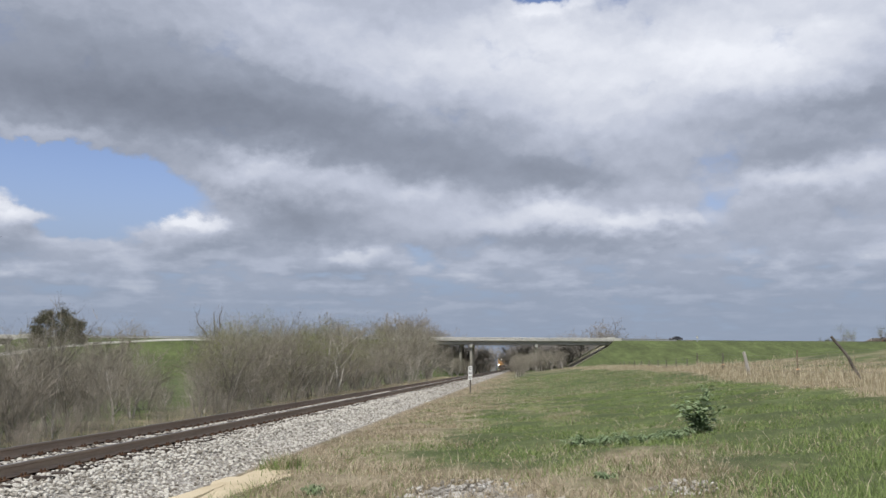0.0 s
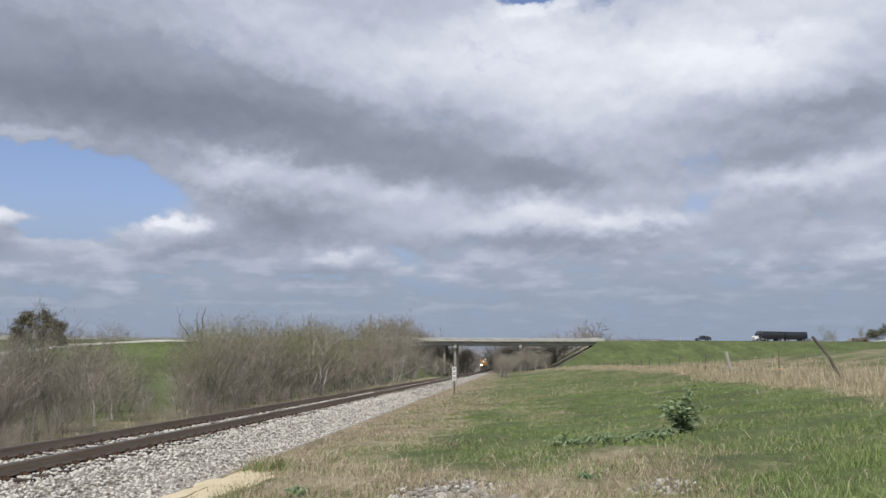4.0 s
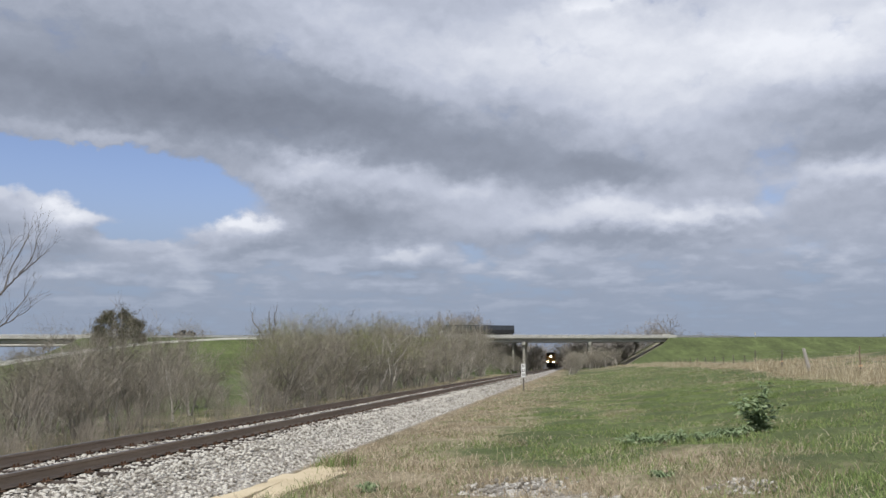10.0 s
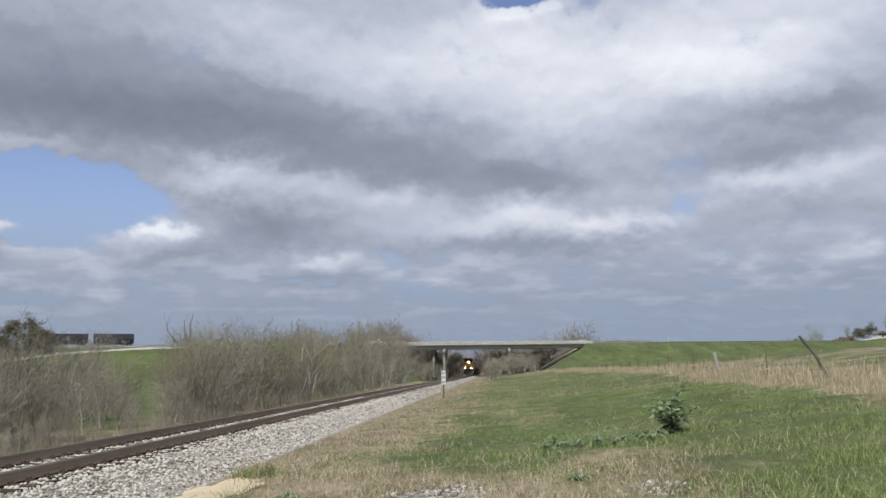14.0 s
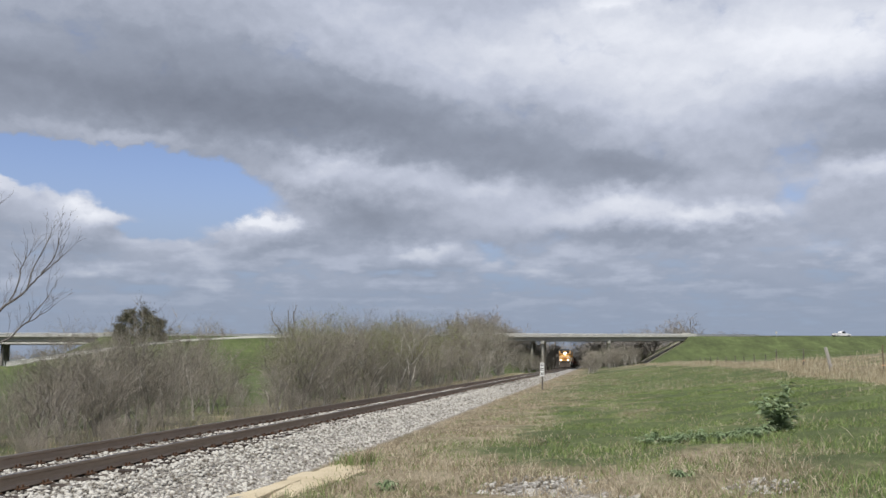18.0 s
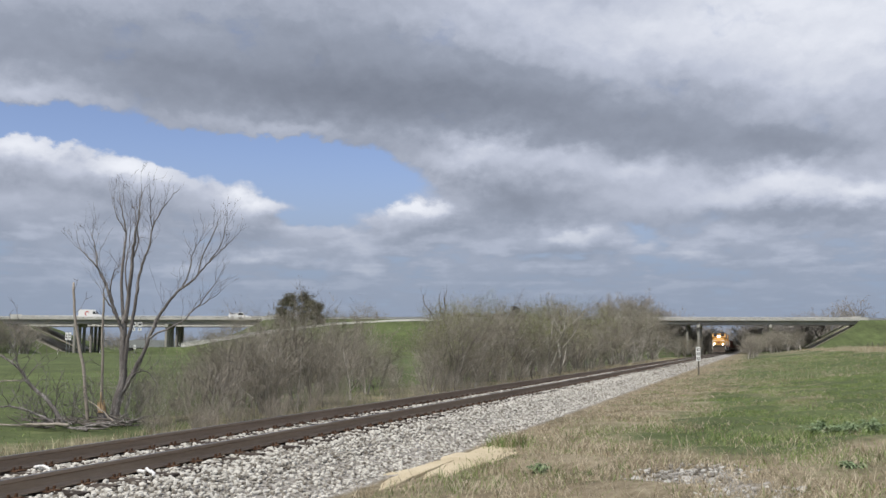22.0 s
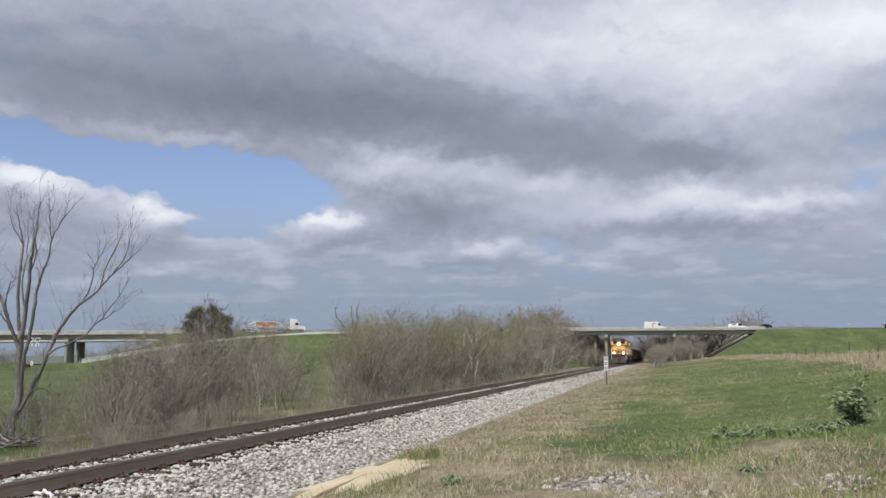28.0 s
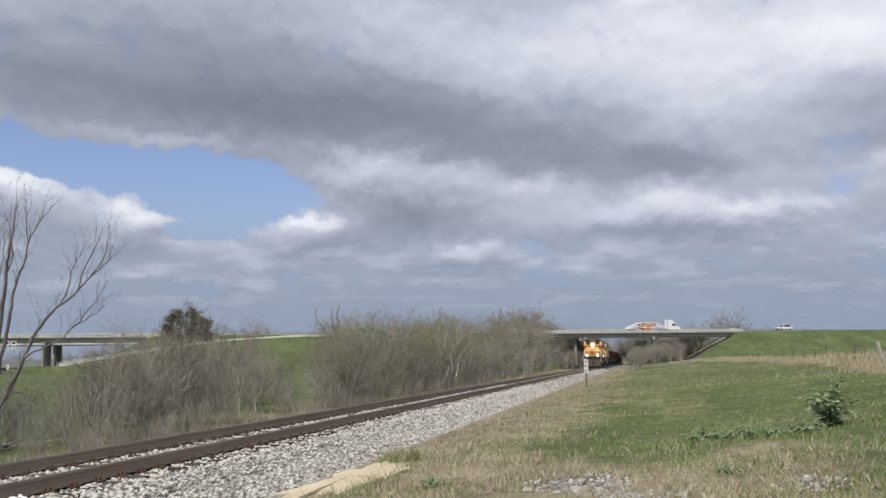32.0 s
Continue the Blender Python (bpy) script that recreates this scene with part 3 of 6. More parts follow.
for o in (6.0, 22.0):
    gaps = [(a + SKEW[a, b] * o, b + SKEW[a, b] * o) for a, b in (LEFT_SPAN, RAIL_SPAN)]
    for ss, skews in zip(runs(gaps), ((0, SKEW[LEFT_SPAN]), (SKEW[LEFT_SPAN], SKEW[RAIL_SPAN]), (SKEW[RAIL_SPAN], 0))):
        strip("road", [(s, o, 0.0) for s in ss], 11.6, "asphalt", "grey asphalt carriageway on a grassed embankment", "road", skews=skews)
strip("ramp_road", [(s, o, z - float(road_z(s))) for s, o, z in [tuple(float(np.interp(k, range(5), q)) for q in zip(*RAMP)) for k in np.linspace(0, 4, 33)]],
      4.6, "ramp", "pale concrete slip road climbing the embankment", "road")


# ---- bridges ----
I_BEAM = [(-0.30, 0), (0.30, 0), (0.30, 0.16), (0.10, 0.30), (0.10, 0.82), (0.24, 0.95), (0.24, 1.06), (-0.24, 1.06), (-0.24, 0.95), (-0.10, 0.82), (-0.10, 0.30), (-0.30, 0.16)]


def beam_between(p, q, outline, bm=None):
    """A bar of constant outline (across, up) from p to q, upright."""
    bm = bm or bmesh.new()
    d = (q - p).normalized()
    n = Vector((-d.y, d.x, 0)).normalized()
    a, b = ([bm.verts.new(e + n * x + Vector((0, 0, z))) for x, z in outline] for e in (p, q))
    k = len(outline)
    bm.faces.new(a), bm.faces.new(list(reversed(b)))
    for i in range(k):
        bm.faces.new((a[i], b[i], b[(i + 1) % k], a[(i + 1) % k]))
    bmesh.ops.recalc_face_normals(bm, faces=bm.faces)
    return bm


def slab(corners, thick):
    """A plate on four corners, given in turn round its top."""
    bm = bmesh.new()
    top = [bm.verts.new(v) for v in corners]
    low = [bm.verts.new(v - Vector((0, 0, thick))) for v in corners]
    bm.faces.new(top), bm.faces.new(list(reversed(low)))
    for k in range(4):
        bm.faces.new((top[k], low[k], low[(k + 1) % 4], top[(k + 1) % 4]))
    bmesh.ops.recalc_face_normals(bm, faces=bm.faces)
    return bm


def bridge(span, bents, o0, o1, columns, label, deep=1.0):
    b = thing("highway_bridge", label, "bridge", "highway bridges")
    k = SKEW[span]
    ends = [span[0], *bents, span[1]]
    for s0, s1 in zip(ends[:-1], ends[1:]):
        part("deck", slab([on_road(s + k * o, o) for s, o in ((s0, o0), (s1, o0), (s1, o1), (s0, o1))], 0.24), "concrete", b)
        # deep bridges: the outer girder's pale parapet colour stands for sunlight on it
        for j, o in enumerate(np.linspace(o0 + (0.8 if deep == 1 else 0.34), o1 - 0.8, 5)):
            part("girder", beam_between(on_road(s0 + 0.06 + k * o, o, -0.26 - 1.06 * deep), on_road(s1 - 0.06 + k * o, o, -0.26 - 1.06 * deep), [(x, z * deep) for x, z in I_BEAM]), "girder" if j or deep == 1 else "parapet", b)
        for o in (o0 + 0.16, o1 - 0.16):
            a0, a1 = s0 + k * o, s1 + k * o
            bm = beam_between(on_road(a0, o, 0.003), on_road(a1, o, 0.003), [(-0.15, 0), (0.15, 0), (0.15, 0.16), (0.11, 0.19), (-0.11, 0.19), (-0.15, 0.16)])
            n = max(2, int((a1 - a0) / 2.4))
            for i in range(n):
                s = a0 + (i + 0.5) * (a1 - a0) / n
                beam_between(on_road(s - 0.75, o, 0.19), on_road(s + 0.75, o, 0.19), [(-0.1, 0), (0.1, 0), (0.1, 0.17), (-0.1, 0.17)], bm)
            beam_between(on_road(a0, o, 0.36), on_road(a1, o, 0.36), [(-0.17, 0), (0.17, 0), (0.17, 0.17), (0.13, 0.20), (-0.13, 0.20), (-0.17, 0.17)], bm)
            part("parapet", bm, "parapet", b)
    for s in bents:
        cap = on_road(s + k * (o0 + 0.5), o0 + 0.5, -2.12), on_road(s + k * (o1 - 0.5), o1 - 0.5, -2.12)
        part("bent_cap", beam_between(*cap, [(-0.48, 0.14), (-0.36, 0), (0.36, 0), (0.48, 0.14), (0.48, 0.8), (-0.48, 0.8)]), "concrete", b)
        for o in np.linspace(o0 + 1.6, o1 - 1.6, columns):
            p = on_road(s + k * o, o, -2.1)
            # columns take the darker girder colour to imitate shade below the deck
            part("column", tube((p.x, p.y, up(p.x, p.y) - 0.3), p, 0.42, n=16), "girder", b)
    for s, side in ((span[0], -1), (span[1], 1)):
        part("abutment", beam_between(on_road(s + k * (o0 - 0.1), o0 - 0.1, -1.9), on_road(s + k * (o1 + 0.1), o1 + 0.1, -1.9), [(-0.5, 0), (0.5, 0), (0.5, 0.56), (-0.5, 0.56)]), "concrete", b)
        for o in (o0 + 0.1, o1 - 0.1):
            a = s + k * o
            part("wing_wall", beam_between(on_road(a, o, -1.3), on_road(a + 3.0 * side, o, -1.3), [(-0.16, 0), (0.16, 0), (0.16, 2.1), (-0.16, 2.1)]), "parapet", b)
    return b


OVER_RAIL = "weathered concrete girder bridge carrying the highway over the railway"
OVER_ROAD = "concrete girder bridge carrying the highway over a side road"
bridge(RAIL_SPAN, (-16.8, 5.1), 0.0, 12.0, 2, OVER_RAIL)
bridge(RAIL_SPAN, (-21.6, 5.2), 16.0, 28.0, 2, OVER_RAIL, 1.3)
for o0 in (0.0, 16.0):
    bridge(LEFT_SPAN, (-188.5, -165.0), o0, o0 + 12.0, 3, OVER_ROAD, 1.0 if o0 == 0 else 2.1)


def slope_paving(span, end):
    """The paved slope under a bridge end, slab by slab with joints between."""
    root = thing("slope_paving", "concrete slope paving coloured darker for the shade under a bridge end", "paving", kind="structure")
    k, s_top, side = SKEW[span], span[end], 1 - 2 * end
    length = 15.6
    rows, cols = 6, 7
    for i in range(rows):
        for j in range(cols):
            q = []
            for a, b in ((i, j), (i + 1, j), (i + 1, j + 1), (i, j + 1)):
                d = 0.4 + length * (a + (0.01 if a == i else -0.01)) / rows
                o = -0.5 + 29.0 * (b + (0.01 if b == j else -0.01)) / cols
                s = s_top + k * o + side * d
                v = on_road(s, o)
                v.z = float(road_z(s)) + FAR_LIFT * float(soft((o - 12.2) / 3.5)) - 0.90 - d / 2.0
                q.append(v)
            part("slab", slab(q, 0.16), "paving", root)


for span in SKEW:
    slope_paving(span, 0), slope_paving(span, 1)


def guard_rail(s0, s1, o, label="galvanised steel guard rail on posts beside the road"):
    g = thing("guard_rail", label, "guard rail", "guard rails")
    w = [(0.0, 0.45), (0.05, 0.50), (0.0, 0.58), (0.05, 0.66), (0.0, 0.76), (-0.02, 0.76), (0.02, 0.66), (-0.02, 0.58), (0.02, 0.50), (-0.02, 0.45)]
    n = max(2, int((s1 - s0) / 8))
    for a, b in zip(np.linspace(s0, s1, n + 1)[:-1], np.linspace(s0, s1, n + 1)[1:]):
        part("rail_beam", beam_between(on_road(a, o), on_road(b, o), w), "galv", g)
    base = None
    for s in np.arange(s0 + 0.3, s1, 3.8):
        p = on_road(s, o + 0.12)
        if base is None:
            q = part("post", box(-0.07, 0.07, -0.07, 0.07, -0.6, 0.72), "post_wood", g)
            q.location, base = p, q.data
        else:
            q = new("post", base)
            q.parent, q.location = g, p
    return g


guard_rail(-137, -38, 12.4)
guard_rail(39, 66, 12.4)
guard_rail(-240, -210, -0.55)
guard_rail(-145, -32, 28.6)
guard_rail(48, 80, 28.6)


# ---- the railway ----
def rail_track():
    t = thing("railway_track", "single railway track with dark rusty rails on pale ballast", "railway track", kind="structure")
    head = [(-0.036, 0), (0.036, 0), (0.038, -0.032), (0.012, -0.048), (0.009, -0.13), (0.022, -0.148), (0.074, -0.162), (0.074, -0.172),
            (-0.074, -0.172), (-0.074, -0.162), (-0.022, -0.148), (-0.009, -0.13), (-0.012, -0.048), (-0.038, -0.032)]
    for k in (-0.755, 0.755):
        x = TRACK_X + k
        r = part("rail", beam_between(Vector((x, -60, 0)), Vector((x, 620, 0)), head), "rail", t)
        part("running_surface", beam_between(Vector((x, -60, 0.0005)), Vector((x, 620, 0.0005)), [(-0.030, 0), (0.030, 0), (0.030, 0.003), (-0.030, 0.003)]), "rail_top", r, "worn steel running surface")
    tie = plate = None
    for i, y in enumerate(np.arange(3.0, 110.0, 0.52)):
        if tie is None:
            tie = part("tie", box(-1.28, 1.28, -0.115, 0.115, -0.36, -0.187, 0.012), "tie", t)
            plate = part("tie_plate", tie_plate(), "plate", t)
            a, b = tie, plate
        else:
            a, b = new("tie", tie.data), new("tie_plate", plate.data)
            a.parent = b.parent = t
        a.location = (TRACK_X + random.uniform(-0.04, 0.04), y, random.uniform(-0.012, 0.004))
        a.rotation_euler = (0, 0, random.uniform(-0.015, 0.015))
        b.location = (TRACK_X, y, 0)
    bm = bmesh.new()
    for y in np.arange(110.2, 420.0, 0.52):
        box(TRACK_X - 1.28, TRACK_X + 1.28, y - 0.115, y + 0.115, -0.36, -0.187, bm=bm)
    far = part("tie", bm, "tie", t)
    far["kind"] = "stuff"
    return t


def tie_plate():
    bm = bmesh.new()
    for k in (-0.755, 0.755):
        box(k - 0.17, k + 0.17, -0.09, 0.09, -0.187, -0.173, bm=bm)
        for sx in (-0.10, 0.10):
            for sy in (-0.05, 0.05):
                box(k + sx - 0.012, k + sx + 0.012, sy - 0.012, sy + 0.012, -0.175, -0.135, bm=bm)
    return bm


rail_track()


def stone_mesh(seed):
    r = random.Random(seed)
    bm = bmesh.new()
    bmesh.ops.create_icosphere(bm, subdivisions=1, radius=1.0)
    k = Vector((1, r.uniform(0.7, 0.95), r.uniform(0.55, 0.8)))
    for v in bm.verts:
        v.co = Vector([a * b for a, b in zip(v.co, k)]) * r.uniform(0.72, 1.12)
    vs = [v.co.copy() for v in bm.verts]
    fs = [[v.index for v in f.verts] for f in bm.faces]
    bm.free()
    return np.array(vs), np.array(fs)


STONES = [stone_mesh(i) for i in range(6)]


def scatter_stones(name, pts, sizes, mat, label, parent=None):
    """Many stones in one mesh."""
    V, F, n0 = [], [], 0
    rng = np.random.default_rng(len(pts))
    for k, (vs, fs) in enumerate(STONES):
        p, sz = pts[k::6], sizes[k::6]
        n = len(p)
        if not n:
            continue
        a = rng.uniform(0, 2 * np.pi, n)
        b = rng.uniform(-0.6, 0.6, n)
        c, s = np.cos(a), np.sin(a)
        x, y, z = vs[:, 0][None], vs[:, 1][None], vs[:, 2][None]
        y2, z2 = y * np.cos(b)[:, None] - z * np.sin(b)[:, None], y * np.sin(b)[:, None] + z * np.cos(b)[:, None]
        q = np.stack([x * c[:, None] - y2 * s[:, None], x * s[:, None] + y2 * c[:, None], z2], -1) * sz[:, None, None] + p[:, None]
        V.append(q.reshape(-1, 3))
        F.append((fs[None] + (n0 + np.arange(n) * len(vs))[:, None, None]).reshape(-1, 3))
        n0 += n * len(vs)
    V, F = np.concatenate(V), np.concatenate(F)
    ob = from_lists(name, V.tolist(), F.tolist(), M[mat], parent)
    return tagged(ob, label, "stones", kind="stuff")


def bed_z(x):
    return np.interp(np.abs(x - TRACK_X), [0, 0.6, 0.8, 1.5, 1.85, 3.05, 3.4], [-0.19, -0.19, -0.19, -0.20, -0.23, -0.60, -0.62])


def make_ballast():
    rng = np.random.default_rng(5)
    n = 44000
    y = 4.5 + 52 * rng.random(n) ** 1.5
    x = TRACK_X + rng.uniform(-0.7, 3.4, n)
    keep = (np.abs(np.abs(x - TRACK_X) - 0.755) > 0.10)
    x, y = x[keep], y[keep]
    size = 0.014 + 0.032 * rng.random(len(x)) ** 1.4
    scatter_stones("ballast", np.stack([x, y, bed_z(x) + size * 0.25 - 0.02], -1), size, "stone", "pale grey crushed limestone ballast")
    n = 10000
    y = 50 + 90 * rng.random(n) ** 1.2
    x = TRACK_X + rng.uniform(-0.6, 3.3, n)
    keep = (np.abs(np.abs(x - TRACK_X) - 0.755) > 0.12)
    x, y = x[keep], y[keep]
    size = rng.uniform(0.030, 0.060, len(x))
    scatter_stones("ballast", np.stack([x, y, bed_z(x) + size * 0.1 - 0.02], -1), size, "stone", "pale grey crushed limestone ballast")
    n = 5000
    y, x = rng.uniform(4.5, 45, n), TRACK_X + rng.uniform(-3.3, -0.9, n)
    size = rng.uniform(0.015, 0.036, n)
    scatter_stones("ballast", np.stack([x, y, bed_z(x) - 0.01], -1), size, "stone", "pale grey crushed limestone ballast")
    # rubble heaps in the grass
    for px, py, r, m in ((-0.9, 12.9, 0.95, 230), (-0.1, 11.5, 0.7, 150), (1.95, 11.5, 0.5, 110)):
        a, d = rng.uniform(0, 6.28, m), r * np.sqrt(rng.random(m))
        x, y = px + d * np.cos(a), py + d * np.sin(a) * 1.3
        size = 0.015 + rng.gamma(2.0, 0.010, m)
        scatter_stones("rubble", np.stack([x, y, land(x, y) + 0.01 * (1 - d / r) - size * 0.15], -1), size, "rubble", "scattered grey limestone rubble in dry grass")


make_ballast()


def sand_patch():
    """A low tongue of sand at the foot of the ballast."""
    verts, faces = [], []
    n, m = 90, 9
    for j in range(m + 1):
        for i in range(n):
            a = 2 * math.pi * i / n
            k = j / m
            r = 1 + 0.16 * math.sin(3 * a + 1) + 0.12 * math.sin(7 * a) + 0.09 * math.sin(13 * a + 2) + 0.07 * math.sin(17 * a)
            x = -4.72 + 0.52 * k * r * math.cos(a) + 0.10 * k * math.sin(a) * 2.2 - 0.06 * math.sin(a) * k
            y = 14.3 + 2.9 * k * r * math.sin(a)
            verts.append((x, y, up(x, y) + 0.075 * (1 - k ** 2) - 0.03 * (k == 1) + 0.012 * math.sin(9 * x + 5 * y) * math.sin(4 * y)))
    for j in range(m):
        for i in range(n):
            faces.append((j * n + i, j * n + (i + 1) % n, (j + 1) * n + (i + 1) % n, (j + 1) * n + i))
    ob = from_lists("sand_patch", verts, faces, M["sand"], None, True)
    tagged(ob, "tongue of yellow sand at the foot of the ballast", "sand", kind="structure")


sand_patch()

# ---- vegetation ----
class Wood:
    """Collects tapered round segments into one mesh."""

    def __init__(self):
        self.v, self.f = [], []

    def seg(self, p, q, r0, r1, n):
        d = (q - p)
        if d.length < 1e-5:
            return
        a = d.orthogonal().normalized()
        b = d.normalized().cross(a)
        k = len(self.v)
        ring = [(math.cos(2 * math.pi * i / n), math.sin(2 * math.pi * i / n)) for i in range(n)]
        self.v += [p + (a * c + b * s) * r0 for c, s in ring]
        if r1 <= 0:
            self.v.append(q)
            self.f += [(k + i, k + (i + 1) % n, k + n) for i in range(n)]
        else:
            self.v += [q + (a * c + b * s) * r1 for c, s in ring]
            self.f += [(k + i, k + (i + 1) % n, k + n + (i + 1) % n, k + n + i) for i in range(n)]

    def run(self, pts, radii, n, caps=False):
        """One unbroken round limb through the points; a last radius of 0 makes a tip."""
        k, a = len(self.v), None
        tip = radii[-1] <= 0
        m = len(pts) - 1 if tip else len(pts)
        for i in range(m):
            d = (pts[min(i + 1, len(pts) - 1)] - pts[max(i - 1, 0)]).normalized()
            a = d.orthogonal().normalized() if a is None else (a - d * a.dot(d)).normalized()
            b = d.cross(a)
            for j in range(n):
                w = 2 * math.pi * j / n
                self.v.append(pts[i] + (a * math.cos(w) + b * math.sin(w)) * radii[i])
        for i in range(m - 1):
            for j in range(n):
                self.f.append((k + i * n + j, k + i * n + (j + 1) % n, k + (i + 1) * n + (j + 1) % n, k + (i + 1) * n + j))
        e = k + (m - 1) * n
        if tip:
            self.v.append(pts[-1])
            self.f += [(e + j, e + (j + 1) % n, e + n) for j in range(n)]
        elif caps:
            self.f.append(tuple(range(e, e + n)))
        if caps:
            self.f.append(tuple(range(k + n - 1, k - 1, -1)))

    def link(self, name, mat, parent, smooth=True):
        return from_lists(name, self.v, self.f, M[mat], parent, smooth)




def grow(woods, tips, rng, p, d, length, r, level, kids, pull=0.10, gnarl=0.22, spread=(25, 60), finest=0.008):
    """One limb and, from it, the next level's; woods[level] takes its segments."""
    last = level == len(kids)
    steps = 2 if last else (5 if level == 0 else 3)
    nodes = [(p.copy(), d.copy(), r)]
    for i in range(steps):
        jitter = Vector((rng.gauss(0, 1), rng.gauss(0, 1), rng.gauss(0, 0.7))) * gnarl
        d = (d + jitter + Vector((0, 0, pull))).normalized()
        q = p + d * length / steps
        r1 = r * (0.82 if level < 2 else 0.7)
        if last and i == steps - 1:
            r1 = 0
        p, r = q, r1
        nodes.append((p.copy(), d.copy(), r))
    woods[level].run([q[0] for q in nodes], [q[2] for q in nodes], 6 if level == 0 else (4 if level == 1 else 3))
    if last:
        tips.append(p.copy())
        return
    for k in range(kids[level]):
        t = rng.uniform(0.22, 1.0) if k else 1.0
        i = min(steps, max(1, round(t * steps)))
        q, e, rr = nodes[i]
        side = e.orthogonal().normalized()
        side.rotate(Matrix.Rotation(rng.uniform(0, 2 * math.pi), 3, e))
        a = radians(rng.uniform(*spread))
        e = (e * math.cos(a) + side * math.sin(a)).normalized()
        grow(woods, tips, rng, q, e, length * rng.uniform(0.42, 0.68), max(rr * 0.62, finest), level + 1, kids, pull, gnarl, spread, finest)


def limb(w, pts, r0, r1, n=8, steps=4, seed=0):
    """A smoothly bent, tapering limb through a few points; returns places along it."""
    rng = random.Random(seed)
    P = [Vector(p) for p in pts]
    out = []
    for i in range(len(P) - 1):
        a, b, c, d = P[max(i - 1, 0)], P[i], P[i + 1], P[min(i + 2, len(P) - 1)]
        for k in range(steps):
            t = k / steps
            q = 0.5 * ((2 * b) + (c - a) * t + (2 * a - 5 * b + 4 * c - d) * t * t + (3 * b - a - 3 * c + d) * t ** 3)
            out.append(q + Vector([rng.gauss(0, 0.012) for _ in range(3)]))
    out.append(P[-1])
    m = len(out) - 1
    w.run(out, [r0 + (r1 - r0) * j / m for j in range(m + 1)], n, True)
    return out


def leaf_cloud(tips, rng, n, size, squash=0.6, reach=0.3):
    """Small leaves round the tips, each a bent pair of triangles."""
    v, f = [], []
    for _ in range(n):
        c = rng.choice(tips) + Vector((rng.gauss(0, reach), rng.gauss(0, reach), rng.gauss(0, reach * squash)))
        a = Vector((rng.gauss(0, 1), rng.gauss(0, 1), rng.gauss(0, 0.6))).normalized()
        b = a.orthogonal().normalized()
        b.rotate(Matrix.Rotation(rng.uniform(0, 6.28), 3, a))
        s = size * rng.uniform(0.6, 1.3)
        k = len(v)
        v += [c - b * s * 0.5, c + a * s * 0.32, c + b * s * 0.6, c - a * s * 0.32 + a.cross(b) * s * 0.15]
        f += [(k, k + 1, k + 2), (k, k + 2, k + 3)]
    return v, f


def bare_tree(name, seed, height, stems, kids, r, label, category, lean=0.25, leaves=0, leaf="bud", leaf_size=0.10, twig_mat="twig", spread=(22, 55), pull=0.10, bark="bark", reach=0.22, finest=0.008):
    rng = random.Random(seed)
    t = thing(name, label, category)
    boles, tips = [], []
    limbs, crown = Wood(), Wood()
    for k in range(stems):
        a = 6.28 * k / stems + rng.uniform(-0.5, 0.5)
        ln = lean * rng.uniform(0.4, 1.3) * (0 if stems == 1 else 1)
        base = Vector((math.cos(a), math.sin(a), 0)) * 0.12 * (stems > 1)
        boles.append(Wood() if stems < 4 or k == 0 else boles[0])
        woods = [boles[-1], limbs] + [crown] * (len(kids) - 1)
        grow(woods, tips, rng, base - Vector((0, 0, 0.25)), Vector((math.cos(a) * ln, math.sin(a) * ln, 1)).normalized(), height * rng.uniform(0.50, 0.66), r * rng.uniform(0.7, 1.2), 0, kids, pull, 0.13, spread, finest)
    if stems < 4:
        for w in boles:
            w.link("trunk", bark, t)
    else:
        boles[0].link("stemwork", bark, t)["kind"] = "stuff"
    limbs.link("branchwork", bark, t)["kind"] = "stuff"
    crown.link("crown", twig_mat, t, False)["kind"] = "stuff"
    if leaves:
        v, f = leaf_cloud(tips, rng, leaves, leaf_size, reach=reach)
        from_lists("leaves", v, f, M[leaf], t)
    return t


def spot(ob, x, y, scale=1.0, turn=None, sink=0.0):
    """Stands a thing on the ground at (x, y)."""
    ob.scale = (scale,) * 3
    ob.matrix_basis = Matrix.LocRotScale((x, y, up(x, y) - sink), Euler((0, 0, random.uniform(0, 6.28) if turn is None else turn)), (scale,) * 3)
    return ob


PLANTED = set()


def plant_row(kinds, places):
    """Puts copies of the kinds in turn at (x, y, scale)."""
    for i, (x, y, s) in enumerate(places):
        ob = kinds[i % len(kinds)]
        if ob.name in PLANTED:
            ob = copy_thing(ob, Matrix.Identity(4))
        PLANTED.add(ob.name)
        spot(ob, x, y, s)


def top_of(ob):
    return max(v[2] for c in ob.children for v in c.bound_box)


def plant_to(kinds, places):
    """As plant_row, with (x, y, height in metres)."""
    plant_row(kinds, [(x, y, h / top_of(kinds[i % len(kinds)])) for i, (x, y, h) in enumerate(places)])


def skyline(u, us, ws):
    """How high the growth reaches over the eye, as a slope, by direction."""
    return float(np.interp(u, us, ws))


